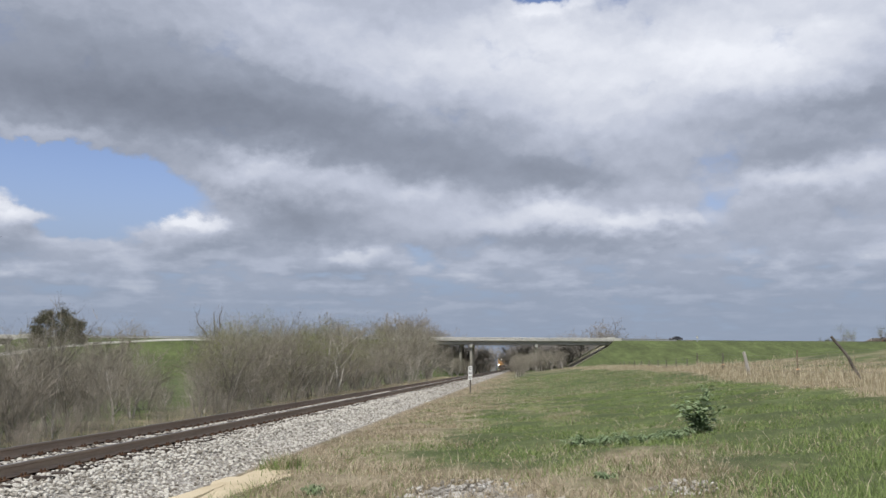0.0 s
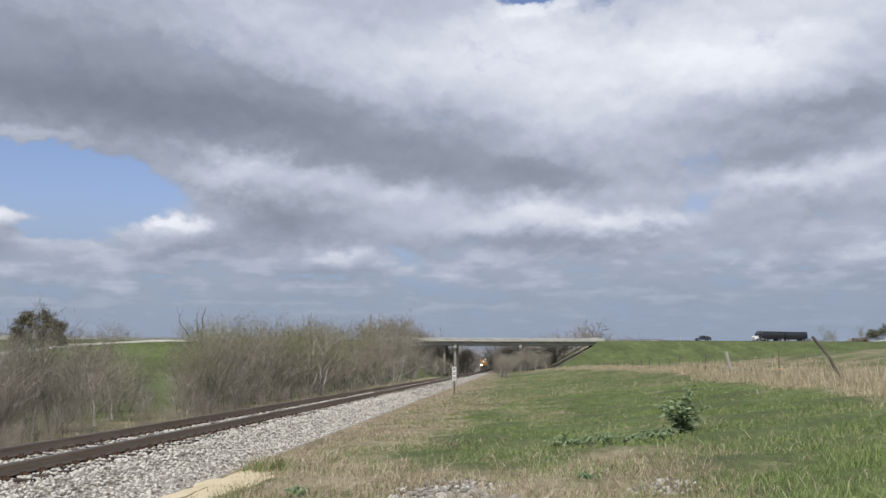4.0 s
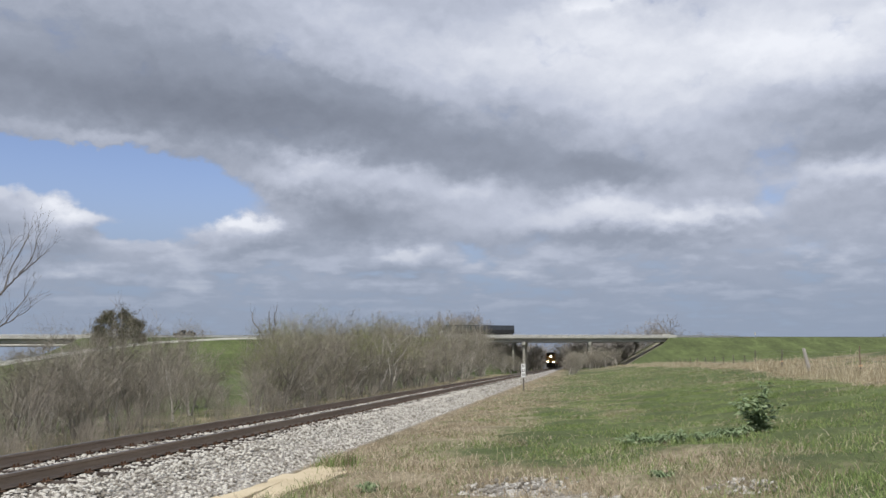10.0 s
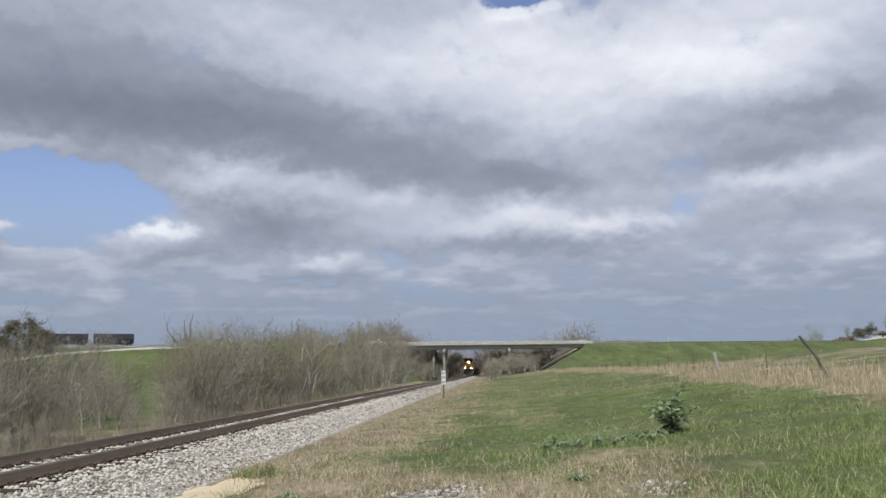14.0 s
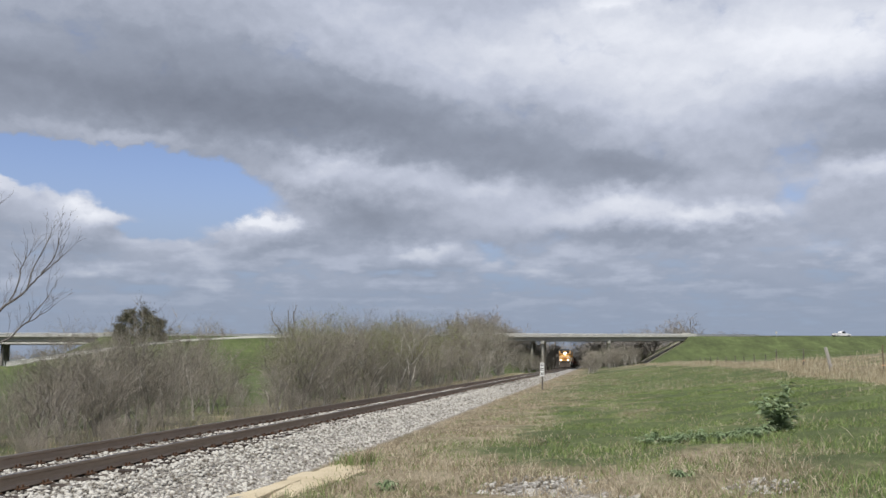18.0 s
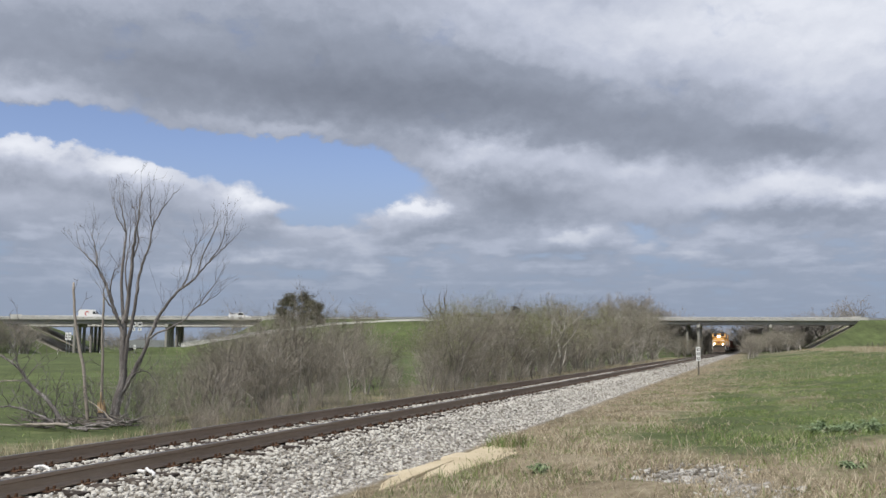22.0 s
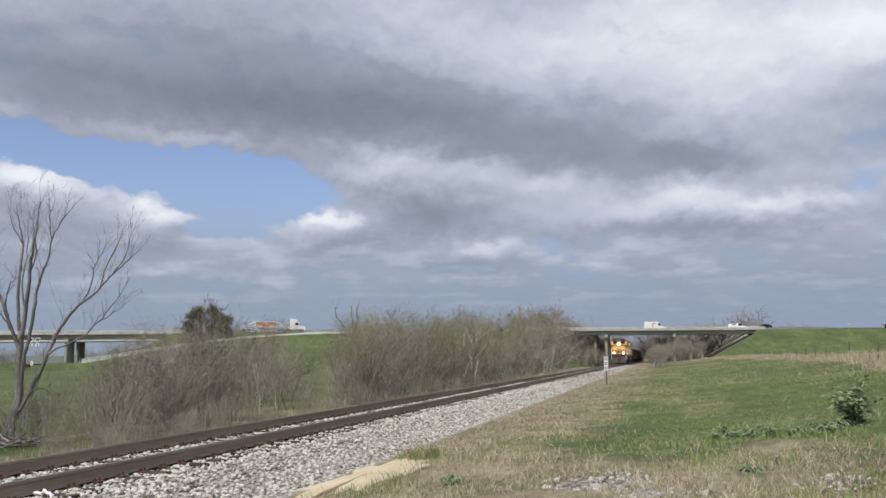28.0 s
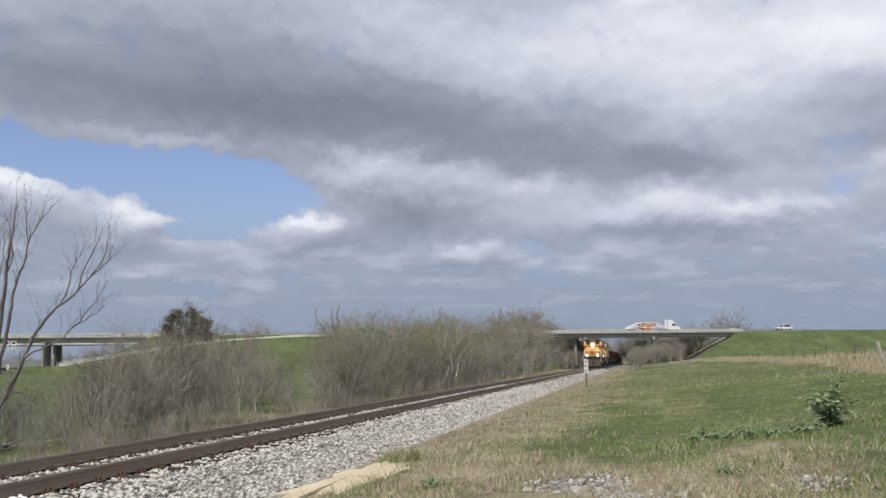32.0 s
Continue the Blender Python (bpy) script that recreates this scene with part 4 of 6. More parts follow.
random.seed(11)
SHRUB = "tangled leafless grey-brown shrub beside the railway"
shrubs = [bare_tree("shrub", 20 + i, 3.4, 7, (5, 4, 4), 0.012, SHRUB, "shrub", 0.36, finest=0.0045, leaves=500, leaf="budtwig", leaf_size=0.028, reach=0.07, spread=(16, 46), bark="twig") for i in range(5)]
saplings = [bare_tree("sapling", 30 + i, 4.2, 2 + i % 2, (6, 5, 4), 0.030, "slim leafless sapling rising from railside brush", "tree", 0.30, finest=0.005, leaves=300, leaf="budtwig", leaf_size=0.03, reach=0.06, spread=(20, 50), pull=0.16) for i in range(3)]
thickets = [bare_tree("tree", 40 + i, 6.6, 1 + i % 3, (9, 7, 6), 0.095, "leafless pale-barked tree in a railside thicket", "tree", 0.30, finest=0.0065, leaves=5200, leaf="olivebud", leaf_size=0.036, spread=(22, 58), reach=0.16) for i in range(6)]
budding = [bare_tree("tree", 60 + i, 7.6, 3, (7, 7, 5), 0.10, "tree with fresh yellow-green spring leaves in a railside thicket", "tree", 0.28, leaves=6500, leaf_size=0.075, reach=0.26) for i in range(2)]

# the near brush, from the dead tree to the gap in the growth
LOW = ((-0.82, -0.76, -0.70, -0.62, -0.585, -0.54, -0.50, -0.45, -0.42), (-0.02, -0.010, 0.006, 0.024, 0.042, 0.052, 0.044, 0.020, -0.012))
place, slim = [], []
for i in range(64):
    u = -0.80 + 0.385 * (i / 63) ** 0.8 + random.uniform(-0.012, 0.012)
    x = -random.uniform(14.6, 24.0) - 4.0 * (u + 0.8)
    tall = max(0.9, (1.38 + 1.2 + skyline(u, *LOW) * x / u) * random.uniform(0.55, 1.1))
    (slim if i % 3 == 1 else place).append((x, x / u, tall))
plant_to(shrubs, place)
plant_to(saplings, slim)
place, slim = [], []
for i in range(30):
    u = -0.70 + 0.28 * (i / 29) + random.uniform(-0.01, 0.01)
    x = random.uniform(-26.0, -17.0)
    (slim if i % 3 == 0 else place).append((x, x / u, (1.38 + 1.2 + skyline(u, *LOW) * x / u) * random.uniform(0.8, 1.35)))
plant_to(thickets, place)
plant_to(saplings, slim)
plant_to(thickets, [(-20.0, 32.5, 4.1), (-21.5, 33.6, 3.7), (-17.6, 29.8, 3.2)])
# low brown growth along the foot of the track bed
plant_to(shrubs, [(-12.9 - 2.4 * random.random() - 0.012 * y, y, random.uniform(0.7, 1.7)) for y in np.concatenate([np.linspace(19, 48, 40), np.linspace(49, 150, 56)])])
plant_to(shrubs, [(-random.uniform(13.2, 17.0), random.uniform(19.0, 25.5), random.uniform(0.5, 1.2)) for i in range(26)])
# bare trees on the bank between the slip road and the bridge
spots = [on_road(-151 + 44 * i / 21, random.uniform(-5.5, -2.2)) for i in range(22)]
plant_to(thickets, [(p.x, p.y, random.uniform(2.6, 5.0)) for p in spots])
# the thicket past the gap, along to the bridge
HIGH = ((-0.375, -0.35, -0.33, -0.29, -0.265, -0.245, -0.225, -0.195, -0.178, -0.168, -0.155, -0.125, -0.105, -0.095),
        (0.034, 0.058, 0.065, 0.062, 0.046, 0.046, 0.056, 0.054, 0.036, 0.036, 0.051, 0.049, 0.045, 0.026))
place, fresh, under = [], [], []
for i in range(104):
    f = i / 103
    u = -0.372 + 0.272 * f ** 0.9 + random.uniform(-0.008, 0.008)
    x = -random.uniform(14.8, 20.0) - (4.5 if i % 3 == 0 else 0.0) - 3.0 * f
    y = x / u
    (fresh if i % 13 == 6 else place).append((x, y, (1.38 + 1.2 + skyline(u, *HIGH) * y) * random.choice((0.68, 0.84, 0.98, 1.04, 1.10)) * random.uniform(0.92, 1.06)))
plant_to(thickets, place)
plant_to(budding, fresh)
plant_to(budding, [(u * y, y, (1.38 + 1.2 + skyline(u, *HIGH) * y) * k) for u, y, k in ((-0.232, 76, 1.10), (-0.246, 70, 1.06), (-0.222, 84, 1.02), (-0.163, 108, 1.14), (-0.352, 47, 0.98), (-0.341, 52, 1.04), (-0.188, 96, 1.06))])
for i in range(30):
    f = i / 29
    u = -0.360 + 0.27 * f
    x = -random.uniform(14.6, 16.5) - 3.0 * f
    under.append((x, x / u, random.uniform(1.4, 2.8) * (1 + f)))
plant_to(shrubs, under)
# brush on the camera's side of the track, before the bridge
plant_to(thickets, [(-1.0, 150, 4.5), (-0.3, 153, 4.2), (-0.7, 158, 4.6), (0.2, 156, 4.0), (0.6, 165, 3.6)])
plant_to(thickets, [(-17, 235, 6.3), (-15.4, 243, 6.0), (-19.5, 250, 6.4), (-14.6, 228, 5.0), (-22, 246, 6.5), (0.5, 236, 5.5), (3.0, 240, 5.8), (6.0, 238, 5.0)])
plant_to(shrubs, [(-1.3, 152, 4.0), (-0.9, 155, 4.6), (-0.2, 150, 4.3), (-0.9, 161, 4.5), (-0.4, 147, 3.9), (0.2, 170, 4.5), (1.5, 190, 4.6), (0.0, 205, 5.0), (3.2, 215, 5.0), (0.4, 222, 5.2)])

# woods beyond the bridges and on the skyline
woods_far = [bare_tree("tree", 80 + i, 11.5, 3, (6, 6, 5), 0.16, "tall leafless tree beyond the highway bridge", "tree", 0.25, leaves=500, leaf_size=0.3) for i in range(3)]
plant_row(woods_far, [(18.5, 352, 0.86), (25.5, 358, 0.76), (30, 360, 0.70), (22, 356, 0.80)])


def wood_mass(places, label, seed):
    """A far wood of leafless trees at (x, y, height), told apart by nobody: one mesh."""
    rng = random.Random(seed)
    plans = []
    for k in range(4):
        w, tips = Wood(), []
        for _ in range(2):
            grow([w] * 4, tips, rng, Vector((0, 0, -0.3)), Vector((rng.gauss(0, 0.25), rng.gauss(0, 0.25), 1)).normalized(), 0.62 * 9, 0.24, 0, (8, 6, 3), 0.06, 0.15, (25, 65), 0.035)
        v = np.array([tuple(q) for q in w.v])
        plans.append((v / v[:, 2].max(), w.f))
    V, F, n = [], [], 0
    for i, (x, y, h) in enumerate(places):
        v, f = plans[i % 4]
        a = rng.uniform(0, 6.28)
        c, s = math.cos(a) * h * 0.95, math.sin(a) * h * 0.95
        V.append(np.stack([x + v[:, 0] * c - v[:, 1] * s, y + v[:, 0] * s + v[:, 1] * c, up(x, y) + v[:, 2] * h], -1))
        F += [tuple(j + n for j in q) for q in f]
        n += len(v)
    tagged(from_lists("woods", np.concatenate(V).tolist(), F, M["farwood"]), label, "woods", kind="stuff")


def off_track(x):
    return x if not -12.2 < x < -3.6 else x + 10.0


place = []
for i in range(150):
    x = off_track(-70 + 130 * i / 149)
    place.append((x, random.uniform(306, 350) + x * 0.5 + (abs(x + 8) < 14) * 8, random.uniform(9.8, 12.3) if x < 34 else random.uniform(6.0, 8.0)))
place += [(off_track(-45 + 66 * i / 79), random.uniform(300, 322) + (-45 + 66 * i / 79) * 0.5, random.uniform(9.0, 12.0)) for i in range(80)]
place += [(off_track(random.uniform(-30, 40)), random.uniform(380, 455), random.uniform(8.5, 12)) for i in range(50)]
wood_mass(place, "leafless grey-brown woods beyond the railway bridge", 5)
place = []
for i in range(130):
    s, o = random.uniform(-310, -130), random.uniform(115, 185)
    place.append((s * RC - o * RS, 270 + s * RS + o * RC, random.uniform(6.0, 9.5)))
wood_mass(place, "leafless grey-brown woods beyond the side road", 6)
# trees in the shade at the foot of the bridge
plant_to(thickets, [(random.uniform(-1.0, 11.0), random.uniform(232, 260), random.uniform(5.2, 7.2)) for i in range(26)])
plant_to(thickets, [(-random.uniform(14.5, 34), random.uniform(222, 254), random.uniform(4.0, 6.2)) for i in range(24)])
plant_row(shrubs, [(on_road(s, o).x, on_road(s, o).y, k) for s, o, k in ((-203, -16, 1.7), (-207, -20, 1.9), (-212, -15, 1.8), (-216, -22, 2.0), (-222, -18, 1.8), (-228, -14, 1.9), (-210, -26, 1.7), (-235, -20, 2.0))])
for kinds, n in ((thickets, 34), (shrubs, 12)):
    spots = [on_road(random.uniform(-216, -190.5), random.uniform(-29, -21)) for i in range(n)]
    plant_to(kinds, [(p.x, p.y, random.uniform(7.4, 9.6)) for p in spots])


def leafy_tree(name, seed, height, label, leaves=5200, size=0.20, mat="evergreen", stems=3, spread=(28, 62), lean=0.4, reach=0.34):
    return bare_tree(name, seed, height, stems, (7, 5, 4), height * 0.016, label, "tree", lean, leaves=leaves, leaf=mat, leaf_size=size, spread=spread, pull=0.05, reach=reach)


def clump_tree():
    """A dark evergreen: a short trunk and a crown of leafy clumps."""
    rng = random.Random(4)
    t = thing("evergreen_tree", "dark evergreen tree standing above leafless brush", "tree")
    w, tips = Wood(), []
    for k in range(5):
        a = 6.28 * k / 5
        limb(w, [(0.1 * math.cos(a), 0.1 * math.sin(a), -0.3), (0.5 * math.cos(a), 0.5 * math.sin(a), 3.0), (1.3 * math.cos(a), 1.3 * math.sin(a), 6.2)], 0.10, 0.03, 7, seed=k)
    w.link("trunk", "bark", t)
    clumps = [(-0.75, 7.25, 0.62), (0.15, 7.35, 0.60), (-1.45, 6.85, 0.60), (0.75, 6.9, 0.65), (1.5, 6.55, 0.60), (2.15, 6.45, 0.50), (2.45, 5.9, 0.45),
              (-0.5, 6.5, 0.85), (0.4, 6.2, 0.9), (-1.7, 6.1, 0.7), (-1.0, 5.6, 0.85), (1.3, 5.7, 0.8), (2.0, 5.2, 0.6), (0.2, 5.2, 0.9), (-1.6, 5.0, 0.75), (-2.3, 5.5, 0.6), (2.6, 5.2, 0.5)]
    for x, z, r in clumps:
        y = rng.uniform(-0.9, 0.9)
        for _ in range(46):
            d = Vector((rng.gauss(0, 1), rng.gauss(0, 1), rng.gauss(0, 0.8)))
            tips.append(Vector((x, y, z)) + d.normalized() * r * rng.uniform(0.25, 1.0) + Vector((0, 0, 0.25 * abs(rng.gauss(0, 1)) * (z > 6.3))))
    v, f = leaf_cloud(tips, rng, 34000, 0.10, reach=0.20)
    from_lists("crown", v, f, M["evergreen"], t)
    spot(t, -0.5535 * 78 + 0.3, 78, 0.96, 0.0)


clump_tree()
oaks = [leafy_tree("oak_tree", 6 + i, 10.5, "dark leafy tree beside a farmhouse on the hill", 9500, 0.30, "oakleaf", reach=0.62) for i in range(2)]
plant_row(oaks, [(0.444 * 420, 420, 1.0), (0.458 * 415, 415, 1.1), (0.470 * 418, 418, 1.25), (0.482 * 424, 424, 1.1), (0.497 * 410, 410, 1.2), (0.415 * 445, 445, 0.7), (0.402 * 440, 440, 0.6), (0.516 * 420, 420, 1.2), (0.54 * 430, 430, 1.3)])
plant_row(woods_far, [(0.352 * 420, 420, 0.75), (0.362 * 425, 425, 0.62), (0.39 * 440, 440, 0.7)])
# round bushes along the skyline to the right
for u, y, s in ((0.318, 400, 0.42), (0.327, 410, 0.38), (0.335, 405, 0.45), (0.301, 395, 0.38), (0.342, 412, 0.4), (0.255, 380, 0.3)):
    spot(copy_thing(oaks[0], Matrix.Identity(4)), u * y, y, s)

# the bare tree and stumps on the embankment before the highway
SNAGS = ([(0, 0, -0.4), (-1.3, 0, 2.2), (-2.9, 0.2, 4.2), (-3.1, 0.3, 6.6)], [(1.6, 0, -0.4), (1.2, 0.1, 3.2), (0.9, 0, 6.9)], [(2.0, 0.3, -0.4), (2.6, 0.2, 3.0), (2.3, 0.1, 5.2), (2.9, 0, 7.6)])


def snag(n, x, y, scale, seed):
    """A bare dead tree of n stems on the embankment."""
    t = thing("dead_tree", "bare dead tree against the sky on the embankment", "tree")
    w, tw, tips, rng = Wood(), Wood(), [], random.Random(seed)
    for k, pts in enumerate(SNAGS[:n]):
        run = limb(w, pts, 0.20, 0.06, 7, seed=seed + k)
        for i in range(3, len(run) - 1):
            grow([tw, tw, tw], tips, rng, run[i], Vector((rng.gauss(0, 0.6), rng.gauss(0, 0.6), 1.0)).normalized(), rng.uniform(0.8, 1.9), 0.04, 0, (3, 3), 0.25, 0.2, (15, 40))
    w.link("trunk", "deadwood", t)
    tw.link("crown", "deadwood", t, False)
    spot(t, x, y, scale, 0.46)


_p = on_road(-93.5, -6.5)
snag(3, _p.x, _p.y, 1.06, 7)
for s, k in ((-108, 0.42), (-130, 0.5), (-84, 0.33), (-60, 0.4)):
    _p = on_road(s, -4.5)
    snag(1, _p.x, _p.y, k, 30 - int(s))


# ---- the dead tree and its fallen neighbours beside the track ----
DEAD_Y = 24.0
DEAD_X = -0.8336 * DEAD_Y


def dead_tree():
    """Limbs are given as (across, up) in metres, facing the railway, with a little depth between them."""
    t = thing("dead_tree", "tall leafless dead tree with silvery forked limbs", "tree")
    rng = random.Random(3)
    trunk = Wood()
    limb(trunk, [(0.0, 0, -0.3), (0.10, 0, 0.69), (0.28, 0, 1.55), (0.22, 0, 2.5), (0.25, 0, 3.58)], 0.165, 0.095, 11, seed=1)
    trunk.seg(Vector((-0.02, 0, -0.4)), Vector((0.02, 0, 0.2)), 0.28, 0.145, 11)
    trunk.link("trunk", "deadwood", t)
    limbs = [  # points, root radius, depth of the tip
        ([(0.25, 3.5), (0.35, 4.43), (0.42, 5.71), (0.48, 6.46), (0.60, 7.31), (0.65, 8.06)], 0.070, -0.4),
        ([(0.25, 3.3), (0.08, 4.86), (0.12, 5.93), (0.15, 6.67), (0.0, 7.42), (-0.10, 7.80)], 0.050, 0.5),
        ([(0.30, 1.7), (0.38, 2.7), (0.55, 3.68), (0.65, 4.65), (0.80, 5.5), (1.00, 6.03), (1.10, 6.67), (1.35, 7.26), (1.50, 7.53)], 0.060, -0.8),
        ([(0.22, 3.0), (-0.10, 3.9), (-0.45, 4.86), (-0.75, 5.39), (-0.80, 5.93), (-1.00, 6.62)], 0.052, 0.7),
        ([(-0.75, 5.39), (-1.15, 5.82), (-1.36, 6.03)], 0.026, 0.5),
        ([(-0.10, 3.9), (-0.28, 4.65), (-0.18, 5.29), (-0.05, 5.5)], 0.028, 0.9),
        ([(0.05, 3.58), (-0.30, 4.11), (-0.50, 4.43), (-0.45, 4.75), (-0.55, 5.1)], 0.024, -0.4),
        ([(0.15, 6.67), (-0.15, 7.16), (-0.25, 7.5)], 0.018, 0.4),
        ([(1.10, 6.67), (1.02, 7.2), (1.00, 7.69)], 0.017, -0.7),
        ([(0.42, 5.71), (0.62, 6.3), (0.55, 7.0), (0.42, 7.5)], 0.022, 0.3),
        ([(0.35, 4.43), (0.20, 5.2), (0.28, 6.2), (0.30, 7.0)], 0.026, 0.6),
        ([(0.30, 1.12), (0.60, 1.76), (1.00, 2.51), (1.30, 3.36), (1.66, 4.0), (2.10, 4.54), (2.63, 4.93), (3.08, 5.4), (3.53, 5.88), (4.06, 6.36)], 0.068, -0.9),
        ([(2.90, 5.15), (3.08, 5.95), (3.53, 6.92)], 0.026, -0.5),
        ([(2.30, 4.7), (2.55, 5.3), (2.62, 5.9), (2.85, 6.3)], 0.022, -0.9),
        ([(3.30, 5.65), (3.75, 6.3), (3.85, 6.75)], 0.017, -0.6),
        ([(1.15, 2.95), (1.60, 3.2), (2.30, 3.52), (2.80, 4.0), (3.26, 4.56), (3.53, 4.93)], 0.030, -1.3),
        ([(2.80, 4.0), (3.2, 4.2), (3.6, 4.5)], 0.014, -1.2),
        ([(0.30, 1.12), (0.60, 1.66), (1.10, 1.87), (1.50, 1.40)], 0.030, -0.4),
        ([(0.50, -0.25), (0.45, 0.40), (0.55, 1.12), (0.72, 1.66)], 0.022, -0.3),
        ([(0.62, 1.5), (0.95, 2.2), (1.05, 2.9)], 0.018, 0.4),
    ]
    for k, (pts, r, depth) in enumerate(limbs):
        w, sprays, tips = Wood(), Wood(), []
        n = len(pts) - 1
        start = 0.0 if k in (0, 1, 2, 3, 11, 18) else depth * 0.6
        run = limb(w, [(0.27 + (x - 0.27) * (0.86 if x > 0.27 else 0.94), start + (depth - start) * i / n, z * 0.97) for i, (x, z) in enumerate(pts)], r * 1.2, 0.010, 7, seed=k)
        one = w.link("limb", "deadwood", t)
        for i in range(len(run) // 3, len(run), 2):
            for _ in range(1 + (rng.random() < 0.55)):
                d = (run[i] - run[i - 1]).normalized()
                e = Vector((rng.gauss(0, 0.45), rng.gauss(0, 0.45), rng.uniform(0.1, 0.7)))
                grow([sprays] * 3, tips, rng, run[i], (d + e).normalized(), rng.uniform(0.3, 0.85), 0.0085, 0, (2, 2), 0.14, 0.18, (14, 46), 0.0045)
        grow([sprays] * 3, tips, rng, run[-1], (run[-1] - run[-2]).normalized(), 0.6, 0.008, 0, (3, 2), 0.1, 0.14, (12, 34), 0.0045)
        sprays.link("spray", "deadwood", one, False)
    spot(t, DEAD_X, DEAD_Y, 1.0, radians(39.8))


dead_tree()


def pole_snag(x, y, top, r, seed, label, stub=False):
    t = thing("dead_tree", label, "tree")
    w = Wood()
    run = limb(w, [(0, 0, -0.3), (top[0] * 0.35, 0.05, top[1] * 0.33), (top[0] * 0.8, 0, top[1] * 0.7), (top[0], 0, top[1])], r, r * 0.55, 9, seed=seed)
    w.seg(run[-1], run[-1] + Vector((0.01, 0, 0.05)), r * 0.55, 0, 9)
    w.link("trunk", "barkless", t)
    tw, tips, rng = Wood(), [], random.Random(seed)
    for i in range(5, len(run) - 1, 2):
        grow([tw, tw], tips, rng, run[i], Vector((rng.gauss(0, 1), rng.gauss(0, 1), 0.6)).normalized(), rng.uniform(0.3, 0.7), 0.012, 0, (2,), 0.1, 0.2)
    tw.link("spray", "deadwood", t, False)
    spot(t, x, y, 1.0, 0.0)


pole_snag(-20.52, 23.5, (-0.9, 4.7), 0.064, 4, "pale barkless dead trunk leaning beside a dead tree")
pole_snag(-21.35, 25.0, (-0.1, 4.45), 0.058, 5, "pale broken dead trunk beside a dead tree")


def stump():
    t = thing("broken_stump", "splintered stump with fresh orange split wood", "stump")
    w = Wood()
    limb(w, [(0, 0, -0.2), (0.02, 0, 0.25), (0.0, 0, 0.55)], 0.17, 0.13, 9, seed=8)
    w.link("stump", "deadwood", t)
    bm = bmesh.new()
    rng = random.Random(2)
    for i in range(9):
        a, q = 6.28 * i / 9, rng.uniform(0.03, 0.10)
        p = Vector((math.cos(a) * q, math.sin(a) * q - 0.06, 0.42))
        tube(p, p + Vector((rng.gauss(0, 0.03), rng.gauss(0, 0.03), rng.uniform(0.25, 0.62))), 0.05, 0.008, 5, bm)
    part("split_wood", bm, "splinter", t, "fresh orange split wood")
    spot(t, -20.1, 23.6, 1.1, 0.3)


stump()


def fallen(pts, r, label, seed, twig=True, mat="deadwood"):
    t = thing("fallen_branch", label, "branch", "fallen branches")
    w, tw, tips, rng = Wood(), Wood(), [], random.Random(seed)
    base = Vector(pts[0])
    run = limb(w, [Vector(p) - base for p in pts], r, r * 0.25, 8, seed=seed)
    w.link("branch", mat, t)
    if twig:
        for i in range(3, len(run) - 1, 2):
            for _ in range(2):
                grow([tw, tw, tw], tips, rng, run[i], Vector((rng.gauss(0, 0.7), rng.gauss(0, 0.7), 0.9)).normalized(), rng.uniform(0.5, 1.1), 0.015, 0, (3, 2), 0.1, 0.2)
        tw.link("spray", "deadwood", t, False)["kind"] = "stuff"
    t.location = base


fallen([(-20.6, 22.5, -1.15), (-21.2, 22.5, -0.5), (-22.1, 22.5, 0.1), (-22.6, 22.5, 0.63), (-24.0, 22.5, 1.3), (-25.6, 22.6, 1.95)], 0.075, "leaning dead limb propped in the brush", 1)
fallen([(-22.1, 22.5, 0.1), (-22.45, 22.4, 0.65), (-22.8, 22.4, 1.4)], 0.03, "thin dead limb rising from a leaning one", 5)
fallen([(-20.3, 22, -1.1), (-21.0, 22, -0.86), (-22.1, 22, -0.6), (-23.3, 22, -0.56), (-25.3, 22, -0.5)], 0.05, "fallen limb lying low over green grass", 2)
fallen([(-19.6, 21.6, -1.05), (-20.1, 21.5, -1.02), (-21.0, 21.5, -1.06), (-22.7, 21.5, -1.13), (-24.9, 21.5, -1.2)], 0.055, "pale fallen trunk lying in green grass", 3, False, "barkless")
fallen([(-22.7, 23, 0.18), (-23.6, 23, 0.16), (-24.4, 23, 0.1), (-25.2, 23, 0.05)], 0.028, "pale bare limb lying across the brush", 4, False, "barkless")
fallen([(-18.9, 22.8, -1.05), (-19.5, 22.8, -0.64), (-20.05, 22.8, -0.34)], 0.03, "pale bare limb lying across the brush", 6, False, "barkless")
for i in range(60):
    x, y = random.uniform(-21.6, -18.9), random.uniform(21.6, 24.2)
    z = up(x, y) + random.uniform(0.04, 0.22)
    a, k = random.uniform(-0.7, 0.7), random.uniform(0.7, 1.9) * random.choice((-1, 1))
    fallen([(x, y, z), (x + k * 0.5, y + a * 0.4, z + random.uniform(0.0, 0.2)), (x + k, y + a, z + random.uniform(0.0, 0.42))], random.uniform(0.015, 0.045), "dry fallen branch in a brush pile under a dead tree", 20 + i, i % 7 == 0, "post_wood" if i % 3 == 0 else "deadwood")


